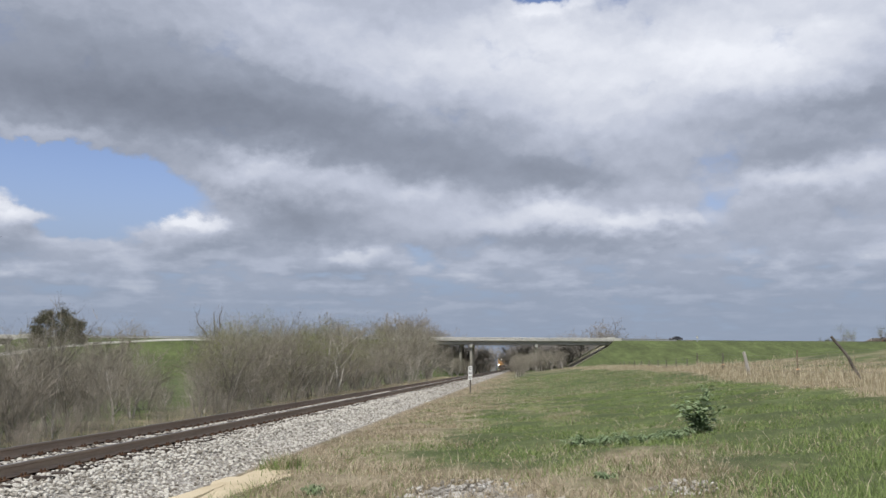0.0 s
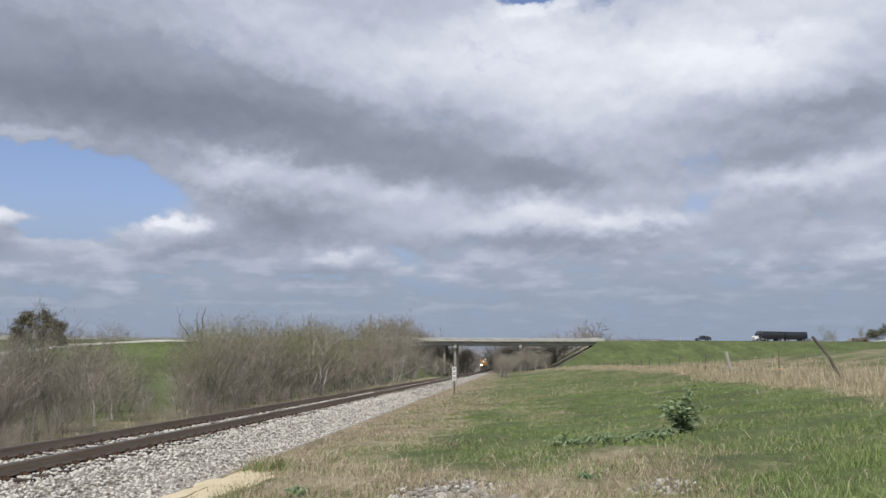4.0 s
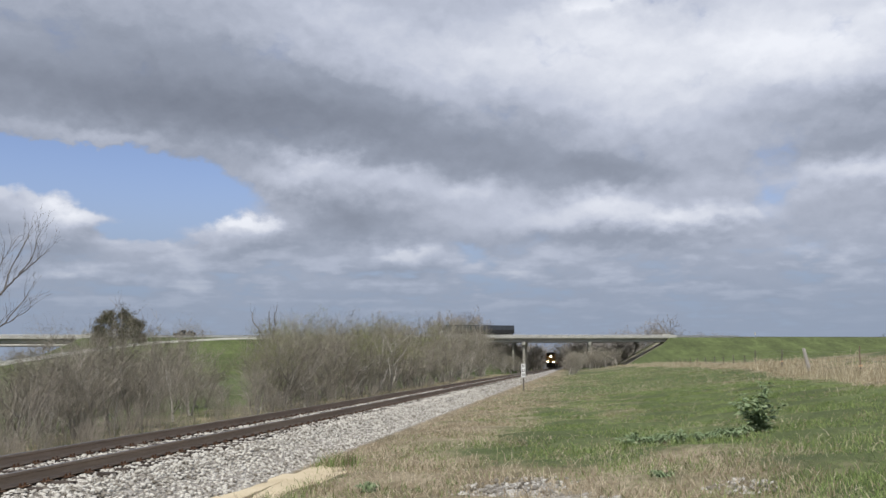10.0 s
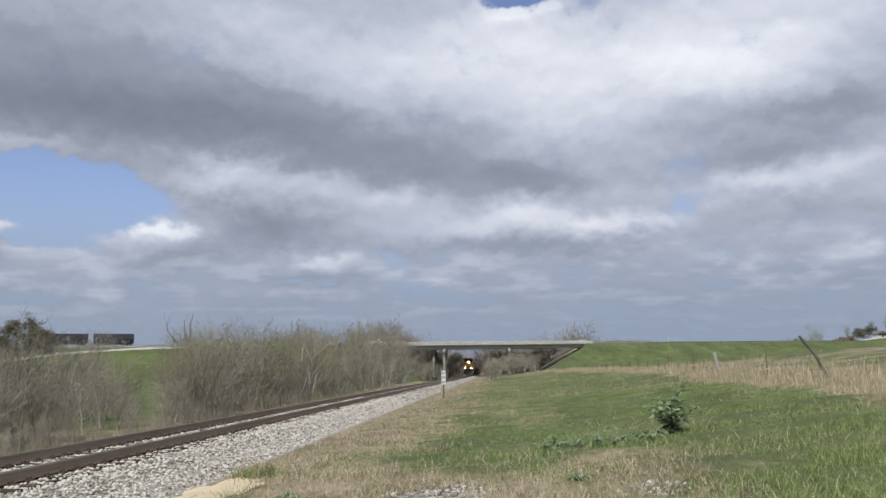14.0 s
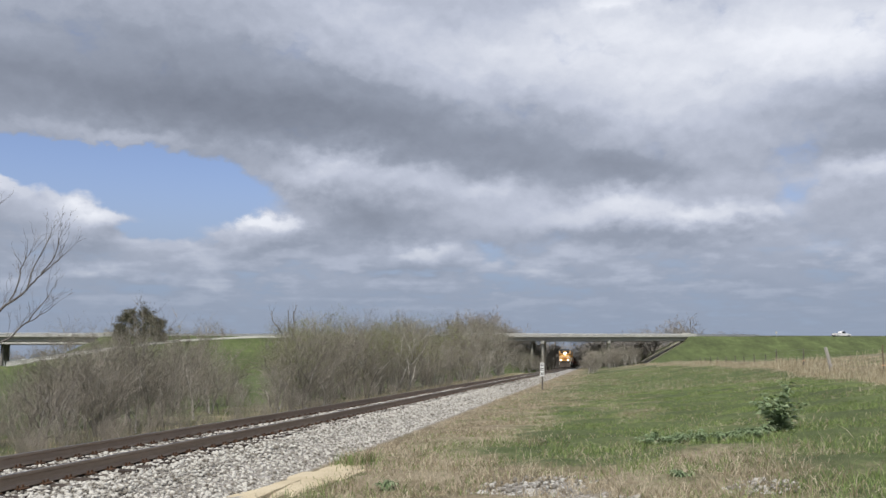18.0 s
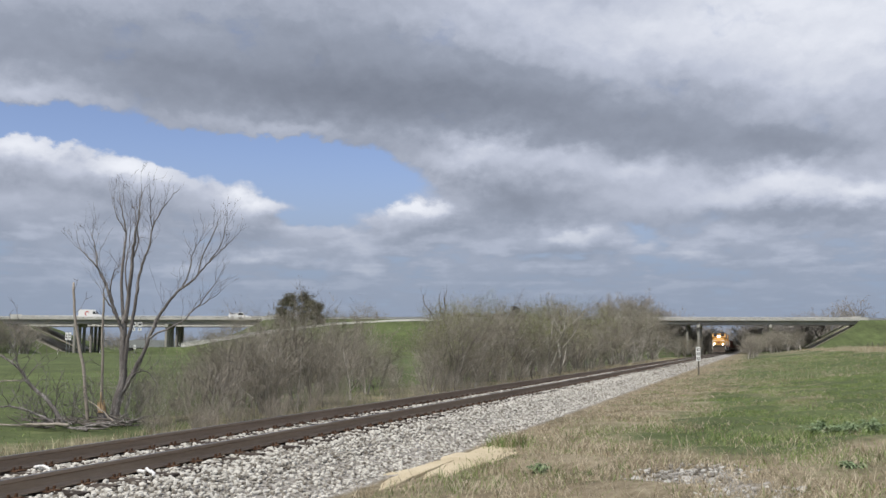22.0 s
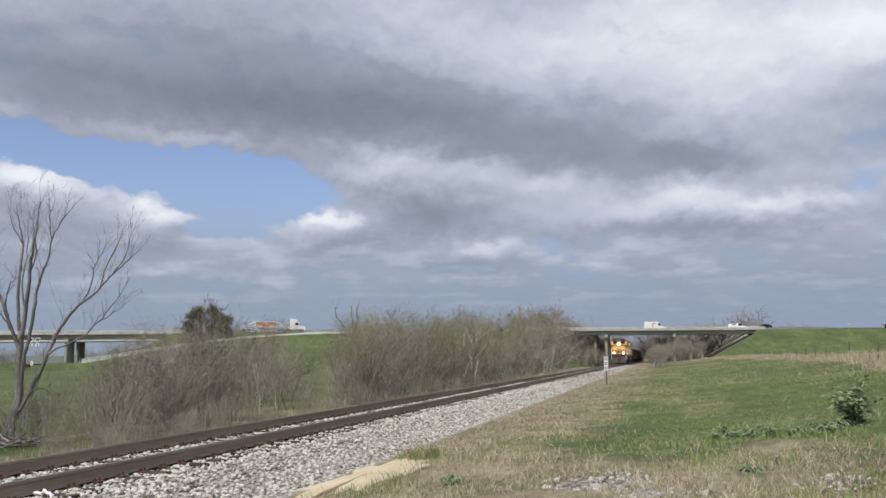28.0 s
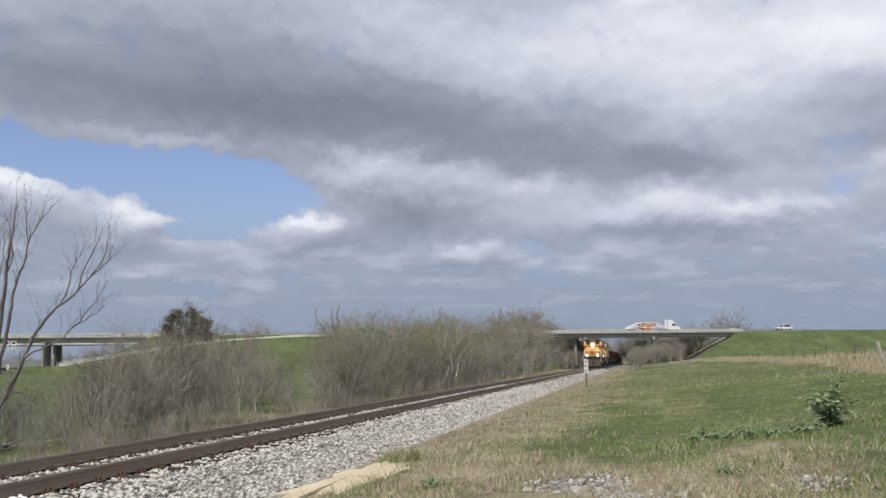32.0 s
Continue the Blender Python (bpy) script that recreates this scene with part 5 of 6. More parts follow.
# ---- grass ----
def blades(name, x, y, height, width, lean, mat, label, seed=1, category="grass"):
    """Blades of grass, each two bent segments, in one mesh."""
    rng = np.random.default_rng(seed)
    n = len(x)
    z = land(x, y) - 0.02
    a = rng.uniform(0, 2 * np.pi, n)
    b = rng.uniform(0, 2 * np.pi, n)
    l = rng.uniform(0.2, 1.0, n) * lean * height
    px, py = np.cos(a) * width / 2, np.sin(a) * width / 2
    lx, ly = np.cos(b) * l, np.sin(b) * l
    base = np.stack([x, y, z], -1)
    side = np.stack([px, py, px * 0], -1)
    mid = base + np.stack([lx * 0.35, ly * 0.35, height * 0.6], -1)
    tip = base + np.stack([lx, ly, height], -1)
    v = np.stack([base - side, base + side, mid + side * 0.7, mid - side * 0.7, tip], 1).reshape(-1, 3)
    k = np.arange(n)[:, None] * 5
    quads = (k + np.array([[0, 1, 2, 3]])).tolist()
    tris = (k + np.array([[3, 2, 4]])).tolist()
    ob = from_lists(name, v.tolist(), quads + tris, M[mat])
    return tagged(ob, label, category, kind="stuff")


def clumped(rng, n, x0, x1, y0, y1, clump=0.0, power=1.0):
    """Places between bounds, thinning with distance, gathered into clumps."""
    if not clump:
        return rng.uniform(x0, x1, n), y0 + (y1 - y0) * rng.random(n) ** power
    m = max(1, n // 14)
    cx, cy = rng.uniform(x0, x1, m), y0 + (y1 - y0) * rng.random(m) ** power
    i = rng.integers(0, m, n)
    return cx[i] + rng.normal(0, clump, n), cy[i] + rng.normal(0, clump, n)


def patchy(x, y, s=0.55):
    return 0.5 + 0.25 * (np.sin(x * s * 2.3 + 1.7 * np.sin(y * s)) + np.sin(y * s * 1.3 + 2.1 * np.sin(x * s * 1.1 + 0.6)))


def make_grass():
    rng = np.random.default_rng(21)
    # green turf
    x, y = clumped(rng, 190000, -4.6, 15, 9.0, 46, 0.14, 1.5)
    dry, grit = ground_cover(x, y)
    keep = (rng.random(len(x)) > np.clip(dry * 1.05, 0, 0.93)) & (grit < 0.35) & (x > -4.75)
    x, y = x[keep], y[keep]
    blades("grass", x, y, rng.uniform(0.04, 0.16, len(x)) * (0.7 + 0.6 * patchy(x, y)) * np.interp(y, [12, 22, 46], [1.0, 0.62, 0.5]), 0.006 + 0.0003 * y, 1.1, "grass", "short green spring grass", 2)
    # dry stalks
    x, y = clumped(rng, 170000, -5.15, 15, 8.8, 48, 0.15, 1.6)
    dry, grit = ground_cover(x, y)
    keep = (rng.random(len(x)) < np.clip(dry * 1.1 * (0.35 + patchy(x, y, 0.8)) * (0.25 + 0.75 * soft((dry - 0.22) / 0.3)), 0.02, 1)) & (grit < 0.75) & (x > -5.1 + 0.25 * patchy(y, y, 2.1))
    keep &= np.hypot((x + 4.72) / 0.6, (y - 14.3) / 3.0) > 0.55 + 0.4 * rng.random(len(x))
    x, y = x[keep], y[keep]
    h = (rng.gamma(2.4, 0.036, len(x)) + 0.03) * np.interp(y, [14, 24, 46], [1.0, 0.75, 0.6])
    blades("dry_grass", x, y, np.minimum(h, 0.34), 0.005 + 0.0003 * y, 1.5, "straw", "dry straw-coloured grass stalks", 3)
    # long stalks beaten flat
    x, y = clumped(rng, 26000, -4.7, 9, 9.5, 30, 0.35, 1.5)
    dry, grit = ground_cover(x, y)
    keep = (rng.random(len(x)) < dry * 1.1) & (grit < 0.5)
    x, y = x[keep], y[keep]
    blades("dry_grass", x, y, rng.uniform(0.02, 0.08, len(x)), 0.006 + 0.0002 * y, 6.0, "straw", "long dry grass stalks beaten flat", 12)
    # the far verge
    x, y = clumped(rng, 60000, -4.8, 19, 44, 140, 0.3, 1.5)
    dry, grit = ground_cover(x, y)
    keep = rng.random(len(x)) > np.clip(dry * 1.15, 0, 0.95)
    blades("grass", x[keep], y[keep], rng.uniform(0.03, 0.10, keep.sum()), 0.012 + 0.0002 * y[keep], 1.2, "grass", "short green spring grass", 4)
    keep = ~keep
    blades("dry_grass", x[keep], y[keep], rng.uniform(0.04, 0.18, keep.sum()), 0.010 + 0.0002 * y[keep], 1.2, "straw", "dry straw-coloured grass stalks", 5)
    # tall grass along the fence
    n, m = 46000, 2600
    cy = 17 + 232 * rng.random(m) ** 1.7
    cx = 9.2 + 0.066 * cy + (rng.gamma(1.8, 1.1, m) - 1.9) * (0.7 + 0.5 * patchy(cy, cy))
    cx = np.where(cy > 90, cx - rng.random(m) * (cy - 90) * 0.10, cx)
    ch = 0.28 + rng.gamma(1.2, 0.42, m)
    i = rng.integers(0, m, n)
    x, y = cx[i] + rng.normal(0, 0.10 + 0.002 * cy[i], n), cy[i] + rng.normal(0, 0.35 + 0.01 * cy[i], n)
    blades("tall_grass", x, y, np.minimum((0.08 + 0.30 * rng.random(n)) * ch[i], 0.85), 0.009 + 0.00035 * y, 0.55, "tallstraw", "tall dry grass along a field fence", 6)
    # tall grass at the foot of the railside brush
    n = 11000
    y = 9 + 200 * rng.random(n) ** 1.7
    x = -12.3 - rng.random(n) * 4.2 - 0.012 * y
    blades("tall_grass", x, y, rng.uniform(0.10, 0.45, n), 0.010 + 0.0004 * y, 0.7, "tallstraw", "tall dry grass at the foot of railside brush", 7)
    n = 9000
    y = 12 + 60 * rng.random(n)
    x = -16 - 40 * rng.random(n)
    blades("grass", x, y, rng.uniform(0.05, 0.14, n), 0.03, 1.2, "grass", "green meadow grass", 8)
    # weeds in the ballast's foot
    x, y = rng.normal(-4.6, 0.16, 260), rng.normal(16.9, 0.35, 260)
    blades("weed_tuft", x, y, rng.uniform(0.15, 0.36, 260), 0.012, 0.7, "straw", "tuft of weeds at the edge of the ballast", 9, "weeds")
    x, y = rng.normal(-4.6, 0.2, 320), rng.normal(16.8, 0.4, 320)
    blades("weed_tuft", x, y, rng.uniform(0.10, 0.30, 320), 0.014, 0.8, "grass", "tuft of weeds at the edge of the ballast", 10, "weeds")


make_grass()


def thistle(x, y, h, stems, label, seed, spread=0.3):
    """A leafy weed: stems with long toothed leaves in tiers."""
    rng = random.Random(seed)
    t = thing("thistle", label, "weed")
    v, f = [], []
    for k in range(stems):
        w = Wood()
        a = 6.28 * k / stems + rng.uniform(-0.4, 0.4)
        k_h = h * rng.uniform(0.45, 1.0)
        fan = spread * rng.uniform(0.7, 1.2) * (1.35 - 1.15 * (k_h / h - 0.45) / 0.55)
        top = Vector((math.cos(a) * fan, math.sin(a) * fan, k_h))
        run = limb(w, [(0.02 * math.cos(a), 0.02 * math.sin(a), -0.05), (top.x * 0.4, top.y * 0.4, k_h * 0.5), top], 0.012, 0.004, 5, seed=seed + k)
        w.link("stem", "weed", t)
        for i, p in enumerate(run[1:]):
            for _ in range(6):
                b = rng.uniform(0, 6.28)
                L = rng.uniform(0.10, 0.30) * (1.15 - 0.6 * i / len(run)) * min(1.0, 0.45 + h)
                d = Vector((math.cos(b), math.sin(b), rng.uniform(-0.1, 0.7))).normalized()
                n = Vector((-math.sin(b), math.cos(b), rng.uniform(-0.6, 0.6))) * L * 0.12
                q0 = len(v)
                m1, m2, e = p + d * L * 0.4, p + d * L * 0.7 - Vector((0, 0, 0.02)), p + d * L - Vector((0, 0, 0.06))
                v += [p, m1 + n, m1 - n, m2 + n * 0.8, m2 - n * 0.8, e]
                f += [(q0, q0 + 1, q0 + 2), (q0 + 1, q0 + 3, q0 + 4, q0 + 2), (q0 + 3, q0 + 5, q0 + 4)]
    from_lists("leaves", v, f, M["weed"], t)
    t.location = (x, y, up(x, y))


thistle(0.196 * 19.2, 19.2, 1.05, 13, "tall bushy grey-green thistle in the grass", 1, 0.42)
for i in range(16):
    f = i / 15
    thistle(1.15 + 2.2 * f + random.uniform(-0.15, 0.15), 18.0 + 0.9 * f + random.uniform(-0.7, 0.7), random.uniform(0.09, 0.22), 4, "low leafy green weeds spreading in the grass", 30 + i, 0.25)
thistle(-3.1, 13.2, 0.12, 4, "low leafy green weeds spreading in the grass", 60, 0.2)
thistle(1.1, 12.6, 0.12, 4, "low leafy green weeds spreading in the grass", 61, 0.2)

# ---- posts, signs and fences ----
def milepost():
    t = thing("milepost", "white railway milepost plate with stacked dark numerals on a wooden post", "sign")
    part("post", box(-0.05, 0.05, -0.05, 0.05, -0.5, 1.15, 0.01), "post_wood", t)
    plate = part("plate", box(-0.14, 0.14, -0.075, -0.053, 0.98, 1.92, 0.008), "white", t, "white painted plate")
    for z in (1.66, 1.35, 1.04):
        part("numeral", box(-0.085, 0.085, -0.081, -0.0755, z + 0.02, z + 0.07), "black", plate)
        part("numeral", box(-0.085, -0.035, -0.081, -0.0755, z + 0.09, z + 0.20), "black", plate)
        part("numeral", box(0.02, 0.085, -0.081, -0.0755, z + 0.12, z + 0.20), "black", plate)
    t.location = (-3.62, 62.5, up(-3.62, 62.5))
    t.rotation_euler = (0, 0, 0.05)


milepost()


def field_fence():
    t = thing("field_fence", "old wire field fence with steel and leaning wooden posts", "fence")

    def at(y):
        return 9.2 + 0.066 * y

    def add_post(y, h, r, mat, lean=(0.0, 0.0), n=8, label="", aside=0.0):
        x = at(y) + aside
        z = up(x, y)
        w = Wood()
        limb(w, [(x, y, z - 0.3), (x + lean[0] * 0.5, y + lean[1] * 0.5, z + h * 0.5), (x + lean[0], y + lean[1], z + h)], r, r * 0.85, n, 3, seed=int(y * 10))
        p = from_lists("post", w.v, w.f, M[mat], t, False)
        if label:
            tagged(p, label)
        return Vector((x + lean[0], y + lean[1], z + h))
    add_post(31.8, 1.50, 0.058, "post_wood", (-1.0, 0.2), 9, "leaning dark wooden post", 0.54)
    add_post(50.0, 1.28, 0.10, "post_pale", (-0.28, 0.0), 9, "pale weathered wooden post")
    for y, h, mat in ((39.2, 1.25, "rust"), (59.3, 1.12, "post_wood"), (72.2, 1.28, "post_wood"), (79.0, 0.95, "post_wood"), (87.6, 1.1, "post_wood"),
                      (97.5, 1.0, "post_wood"), (108.0, 1.15, "post_wood"), (122, 1.1, "post_wood"), (138.0, 1.15, "post_wood"), (155, 1.15, "post_wood"), (172, 1.15, "post_wood"), (190, 1.15, "post_wood"), (208, 1.15, "post_wood")):
        add_post(y, h, 0.020 + 0.0003 * y, mat, (random.uniform(-0.05, 0.05), 0), 6)
    add_post(23.8, 1.45, 0.028, "rust", (-0.2, 0.0), 6, "", 0.2)
    for y, z in ((23.8, 0.62), (39.2, 0.42), (59.3, 0.36)):
        x = at(y)
        part("flagging", tube((x - 0.07, y - 0.05, up(x, y) + z), (x + 0.09, y - 0.05, up(x, y) + z + 0.02), 0.020, n=8), "orange", t, "orange plastic flagging")
    for h in (0.35, 0.62, 0.88, 1.08):
        w = Wood()
        ys = [20, 23.8, 31.8, 39.2, 50, 59.3, 72.2, 87.6, 108, 138, 172, 208]
        for a, b in zip(ys[:-1], ys[1:]):
            pa, pb = Vector((at(a), a, up(at(a), a) + h)), Vector((at(b), b, up(at(b), b) + h))
            m = (pa + pb) / 2 - Vector((0, 0, 0.05))
            w.seg(pa, m, 0.004, 0.004, 4)
            w.seg(m, pb, 0.004, 0.004, 4)
        w.link("wire", "wire", t)


field_fence()


def litter(x, y, rz, label, seed):
    """A bent white plastic strip by the rails."""
    w = Wood()
    t = thing("plastic_pipe", label, "pipe", "discarded pipes")
    limb(w, [(-0.17, 0, 0.0), (-0.05, 0.01, 0.012), (0.08, 0.0, 0.012), (0.16, -0.02, 0.0), (0.19, -0.04, -0.012)], 0.022, 0.018, 8, 4, seed)
    w.link("pipe", "white", t)
    t.location, t.rotation_euler = (x, y, float(bed_z(x)) + 0.035), (0.05, 0, rz)


litter(-7.0, 9.05, -0.3, "discarded white plastic pipe lying on the ballast", 1)
litter(-8.45, 8.9, -0.2, "discarded white plastic pipe lying between the rails", 2)


def road_sign(s, o, zlow, zhigh, w, mat, label, plates=1):
    t = thing("road_sign", label, "sign", "road signs")
    p = on_road(s, o)
    g = up(p.x, p.y)
    for k in range(plates):
        part("pole", tube((0.5 * k * w * 2.4, 0, -0.3), (0.5 * k * w * 2.4, 0, zhigh), 0.05, n=8), "galv", t)
        b = part("plate", box(k * w * 1.2 - w / 2, k * w * 1.2 + w / 2, -0.08, -0.055, zlow, zhigh, 0.01), mat, t)
        for i in range(2):
            part("lettering", box(k * w * 1.2 - w * 0.3, k * w * 1.2 + w * 0.3, -0.086, -0.0805, zlow + (zhigh - zlow) * (0.25 + 0.35 * i), zlow + (zhigh - zlow) * (0.40 + 0.35 * i)), "dark" if mat == "white" else "white", b)
    t.location = (p.x, p.y, g)
    return t


road_sign(-187.2, -10, 3.4, 5.3, 0.85, "white", "pair of white road signs beside a side road", plates=2)
road_sign(-171, -8, 1.2, 2.2, 0.7, "white", "small white marker sign on the grass", plates=1)
road_sign(64, -1.6, 1.2, 2.0, 0.6, "galv", "small sign seen from behind at the road's edge")


def route_shields():
    t = thing("route_sign", "pair of white route shields with arrows hung on the bridge", "sign")
    p = on_road(-173.2, 0.0, -1.55)
    for k in (0, 1):
        m = part("mount", box(k * 1.6 - 0.06, k * 1.6 + 0.06, -0.25, 0.05, -1.8, 1.0), "galv", t)
        part("shield", extrude([(k * 1.6 - 0.62, 0.62), (k * 1.6 - 0.62, -0.35), (k * 1.6, -0.65), (k * 1.6 + 0.62, -0.35), (k * 1.6 + 0.62, 0.62)], -0.31, -0.27), "white", t)
        part("numeral", box(k * 1.6 - 0.4, k * 1.6 + 0.4, -0.32, -0.312, -0.15, 0.35), "black", t)
        part("arrow_plate", box(k * 1.6 - 0.45, k * 1.6 + 0.45, -0.31, -0.27, -1.6, -0.85), "white", t)
        part("arrow", box(k * 1.6 - 0.1, k * 1.6 + 0.1, -0.32, -0.312, -1.5, -0.95), "black", t)
    t.location, t.rotation_euler = p, (0, 0, radians(HEADING))


route_shields()


def marker_post(x, y):
    t = thing("marker_post", "short white marker post in the grass", "post", "marker posts")
    part("post", box(-0.06, 0.06, -0.04, 0.04, -0.3, 1.1, 0.01), "white", t)
    part("band", box(-0.064, 0.064, -0.044, 0.044, 0.8, 0.95), "dark", t)
    t.location = (x, y, up(x, y))


for s, o in ((-193, -32), (-191, -32), (-188, -14), (-178, -14), (-172, -13), (-158, -20)):
    p = on_road(s, o)
    marker_post(p.x, p.y)
for s in (-96, -70):
    p = on_road(s, -1.9)
    marker_post(p.x, p.y)


def barrier():
    """The pale edge wall of the slip road."""
    t = thing("edge_barrier", "pale concrete edge barrier beside the slip road", "barrier")
    ks = np.linspace(0, 4, 41)
    rs, ro, rz = zip(*RAMP)
    pts = []
    for k in ks:
        s, o, z = (float(np.interp(k, range(5), q)) for q in (rs, ro, rz))
        p = on_road(s, o - 2.5)
        pts.append(Vector((p.x, p.y, z)))
    for i in range(40):
        h = 0.9 - 0.62 * min(1.0, i / 26)
        part("segment", beam_between(pts[i], pts[i].lerp(pts[i + 1], 0.985), [(-0.30, -0.5), (0.30, -0.5), (0.28, 0.02), (0.12, h * 0.35), (0.09, h), (-0.09, h), (-0.12, h * 0.35), (-0.28, 0.02)]), "parapet", t)


barrier()


# ---- buildings ----
def farmhouse(x, y, w, d, h, wall, label, turn):
    t = thing("farmhouse", label, "house", "farm buildings")
    part("wall", box(-w / 2, w / 2, -d / 2, d / 2, -0.6, h), wall, t)
    part("roof", extrude([(-w / 2 - 0.5, h - 0.1), (w / 2 + 0.5, h - 0.1), (0, h + w * 0.26)], -d / 2 - 0.5, d / 2 + 0.5), "roof", t)
    part("door", box(-0.5, 0.5, -d / 2 - 0.06, -d / 2 - 0.003, 0.0, 2.1), "dark", t)
    for k in (-1, 1):
        win = part("window", box(k * w * 0.3 - 0.6, k * w * 0.3 + 0.6, -d / 2 - 0.05, -d / 2 - 0.003, 1.0, 2.3), "white", t)
        part("pane", box(k * w * 0.3 - 0.5, k * w * 0.3 + 0.5, -d / 2 - 0.07, -d / 2 - 0.054, 1.1, 2.2), "glass", win)
    t.location, t.rotation_euler = (x, y, up(x, y)), (0, 0, turn)


farmhouse(0.426 * 425, 425, 5, 4, 2.0, "white", "small white farmhouse among trees on the hill", 0.3)
farmhouse(0.384 * 430, 430, 5.5, 4, 0.9, "cream", "low brown shed on the hill", 0.1)
farmhouse(0.393 * 436, 436, 4, 3, 1.0, "orange_body", "small rust-coloured shed on the hill", 0.1)
farmhouse(0.452 * 428, 428, 8, 6, 3.0, "white", "small white farmhouse among trees on the hill", 0.5)


def board_fence():
    """A low pale fence far off along the crest of the field."""
    t = thing("board_fence", "low white board fence far off along the hill", "fence")
    xs = np.linspace(0.362 * 400, 0.452 * 400, 13)
    for a, b in zip(xs[:-1], xs[1:]):
        part("board", beam_between(Vector((a, 400, up(a, 400) + 0.45)), Vector((b - 0.05, 400, up(b, 400) + 0.45)), [(-0.03, 0), (0.03, 0), (0.03, 0.3), (-0.03, 0.3)]), "white", t)
        part("post", box(a - 0.08, a + 0.08, 399.85, 399.96, up(a, 400) - 0.3, up(a, 400) + 0.8), "white", t)


board_fence()


def yard_trailer(x, y, length, h, mat, label, turn):
    """A parked box trailer beyond the bridge."""
    t = thing("box_trailer", label, "trailer", "parked trailers")
    part("body", box(0, length, -1.25, 1.25, 1.1, 1.1 + h, 0.05), mat, t)
    part("underframe", box(0.4, length - 0.4, -0.5, 0.5, 0.8, 1.09), "steel", t)
    for k in (1.2, 2.4):
        for sy in (-1.0, 1.0):
            part("wheel", tube((k, sy - 0.25, 0.5), (k, sy + 0.25, 0.5), 0.5, n=14), "rubber", t)
    part("landing_leg", box(length - 2.6, length - 2.4, -0.9, 0.9, 0.0, 1.0), "steel", t)
    t.location, t.rotation_euler = (x, y, up(x, y)), (0, 0, turn)


for i, (s, o, L, h, c) in enumerate(((-196, 92, 14, 2.8, "silver"), (-172, 96, 14, 2.8, "white"), (-158, 100, 12, 2.7, "blue"), (-148, 90, 12, 2.4, "white"), (-184, 108, 14, 2.8, "silver"), (-134, 105, 14, 2.8, "blue"))):
    p = on_road(s, o)
    yard_trailer(p.x, p.y, L, h, c, {"blue": "blue box trailer parked beyond the bridge", "white": "white box trailer parked beyond the bridge", "silver": "silver box trailer parked beyond the bridge"}[c], radians(HEADING + (i % 3) * 8))


def warehouse():
    t = thing("warehouse", "blue-grey metal shed far beyond the railway bridge", "building")
    part("wall", box(-3.5, 3.5, -5, 5, -1, 9.0), "slate", t)
    part("roof", extrude([(-3.8, 8.9), (3.8, 8.9), (0, 9.8)], -5.4, 5.4), "silver", t)
    for k in (-1.7, 1.7):
        part("door", box(k - 1.4, k + 1.4, -5.12, -5.003, 0, 4.2), "silver", t)
    t.location = (-16.5, 470, up(-16.5, 470))


warehouse()


# ---- the train ----
def wheelset(parent, x, r=0.5, name="wheelset"):
    bm = tube((x, -0.9, r), (x, 0.9, r), 0.09, n=8)
    for k in (-0.755, 0.755):
        tube((x, k - 0.07, r), (x, k + 0.07, r), r, n=18, bm=bm)
        s = -0.09 if k > 0 else 0.09
        tube((x, k + s - 0.012, r), (x, k + s + 0.012, r), r + 0.03, n=18, bm=bm)
    return part(name, bm, "steel", parent)


def bogie(parent, x, axles, r=0.5, gap=1.7):
    half = gap * (axles - 1) / 2
    side = [(x - half - 0.75, r + 0.05), (x - half - 0.55, r + 0.38), (x + half + 0.55, r + 0.38), (x + half + 0.75, r + 0.05), (x + half + 0.3, r - 0.12), (x + half - 0.3, r + 0.06), (x - half + 0.3, r + 0.06), (x - half - 0.3, r - 0.12)]
    b = part("bogie", extrude(side, 0.98, 1.14), "steel", parent)
    extra = part("side_frame", extrude(side, -1.14, -0.98), "steel", b)
    part("bolster", box(x - 0.25, x + 0.25, -0.97, 0.97, r - 0.02, r + 0.5), "steel", b)
    for i in range(axles):
        wheelset(b, x - half + gap * i, r)
    return extra


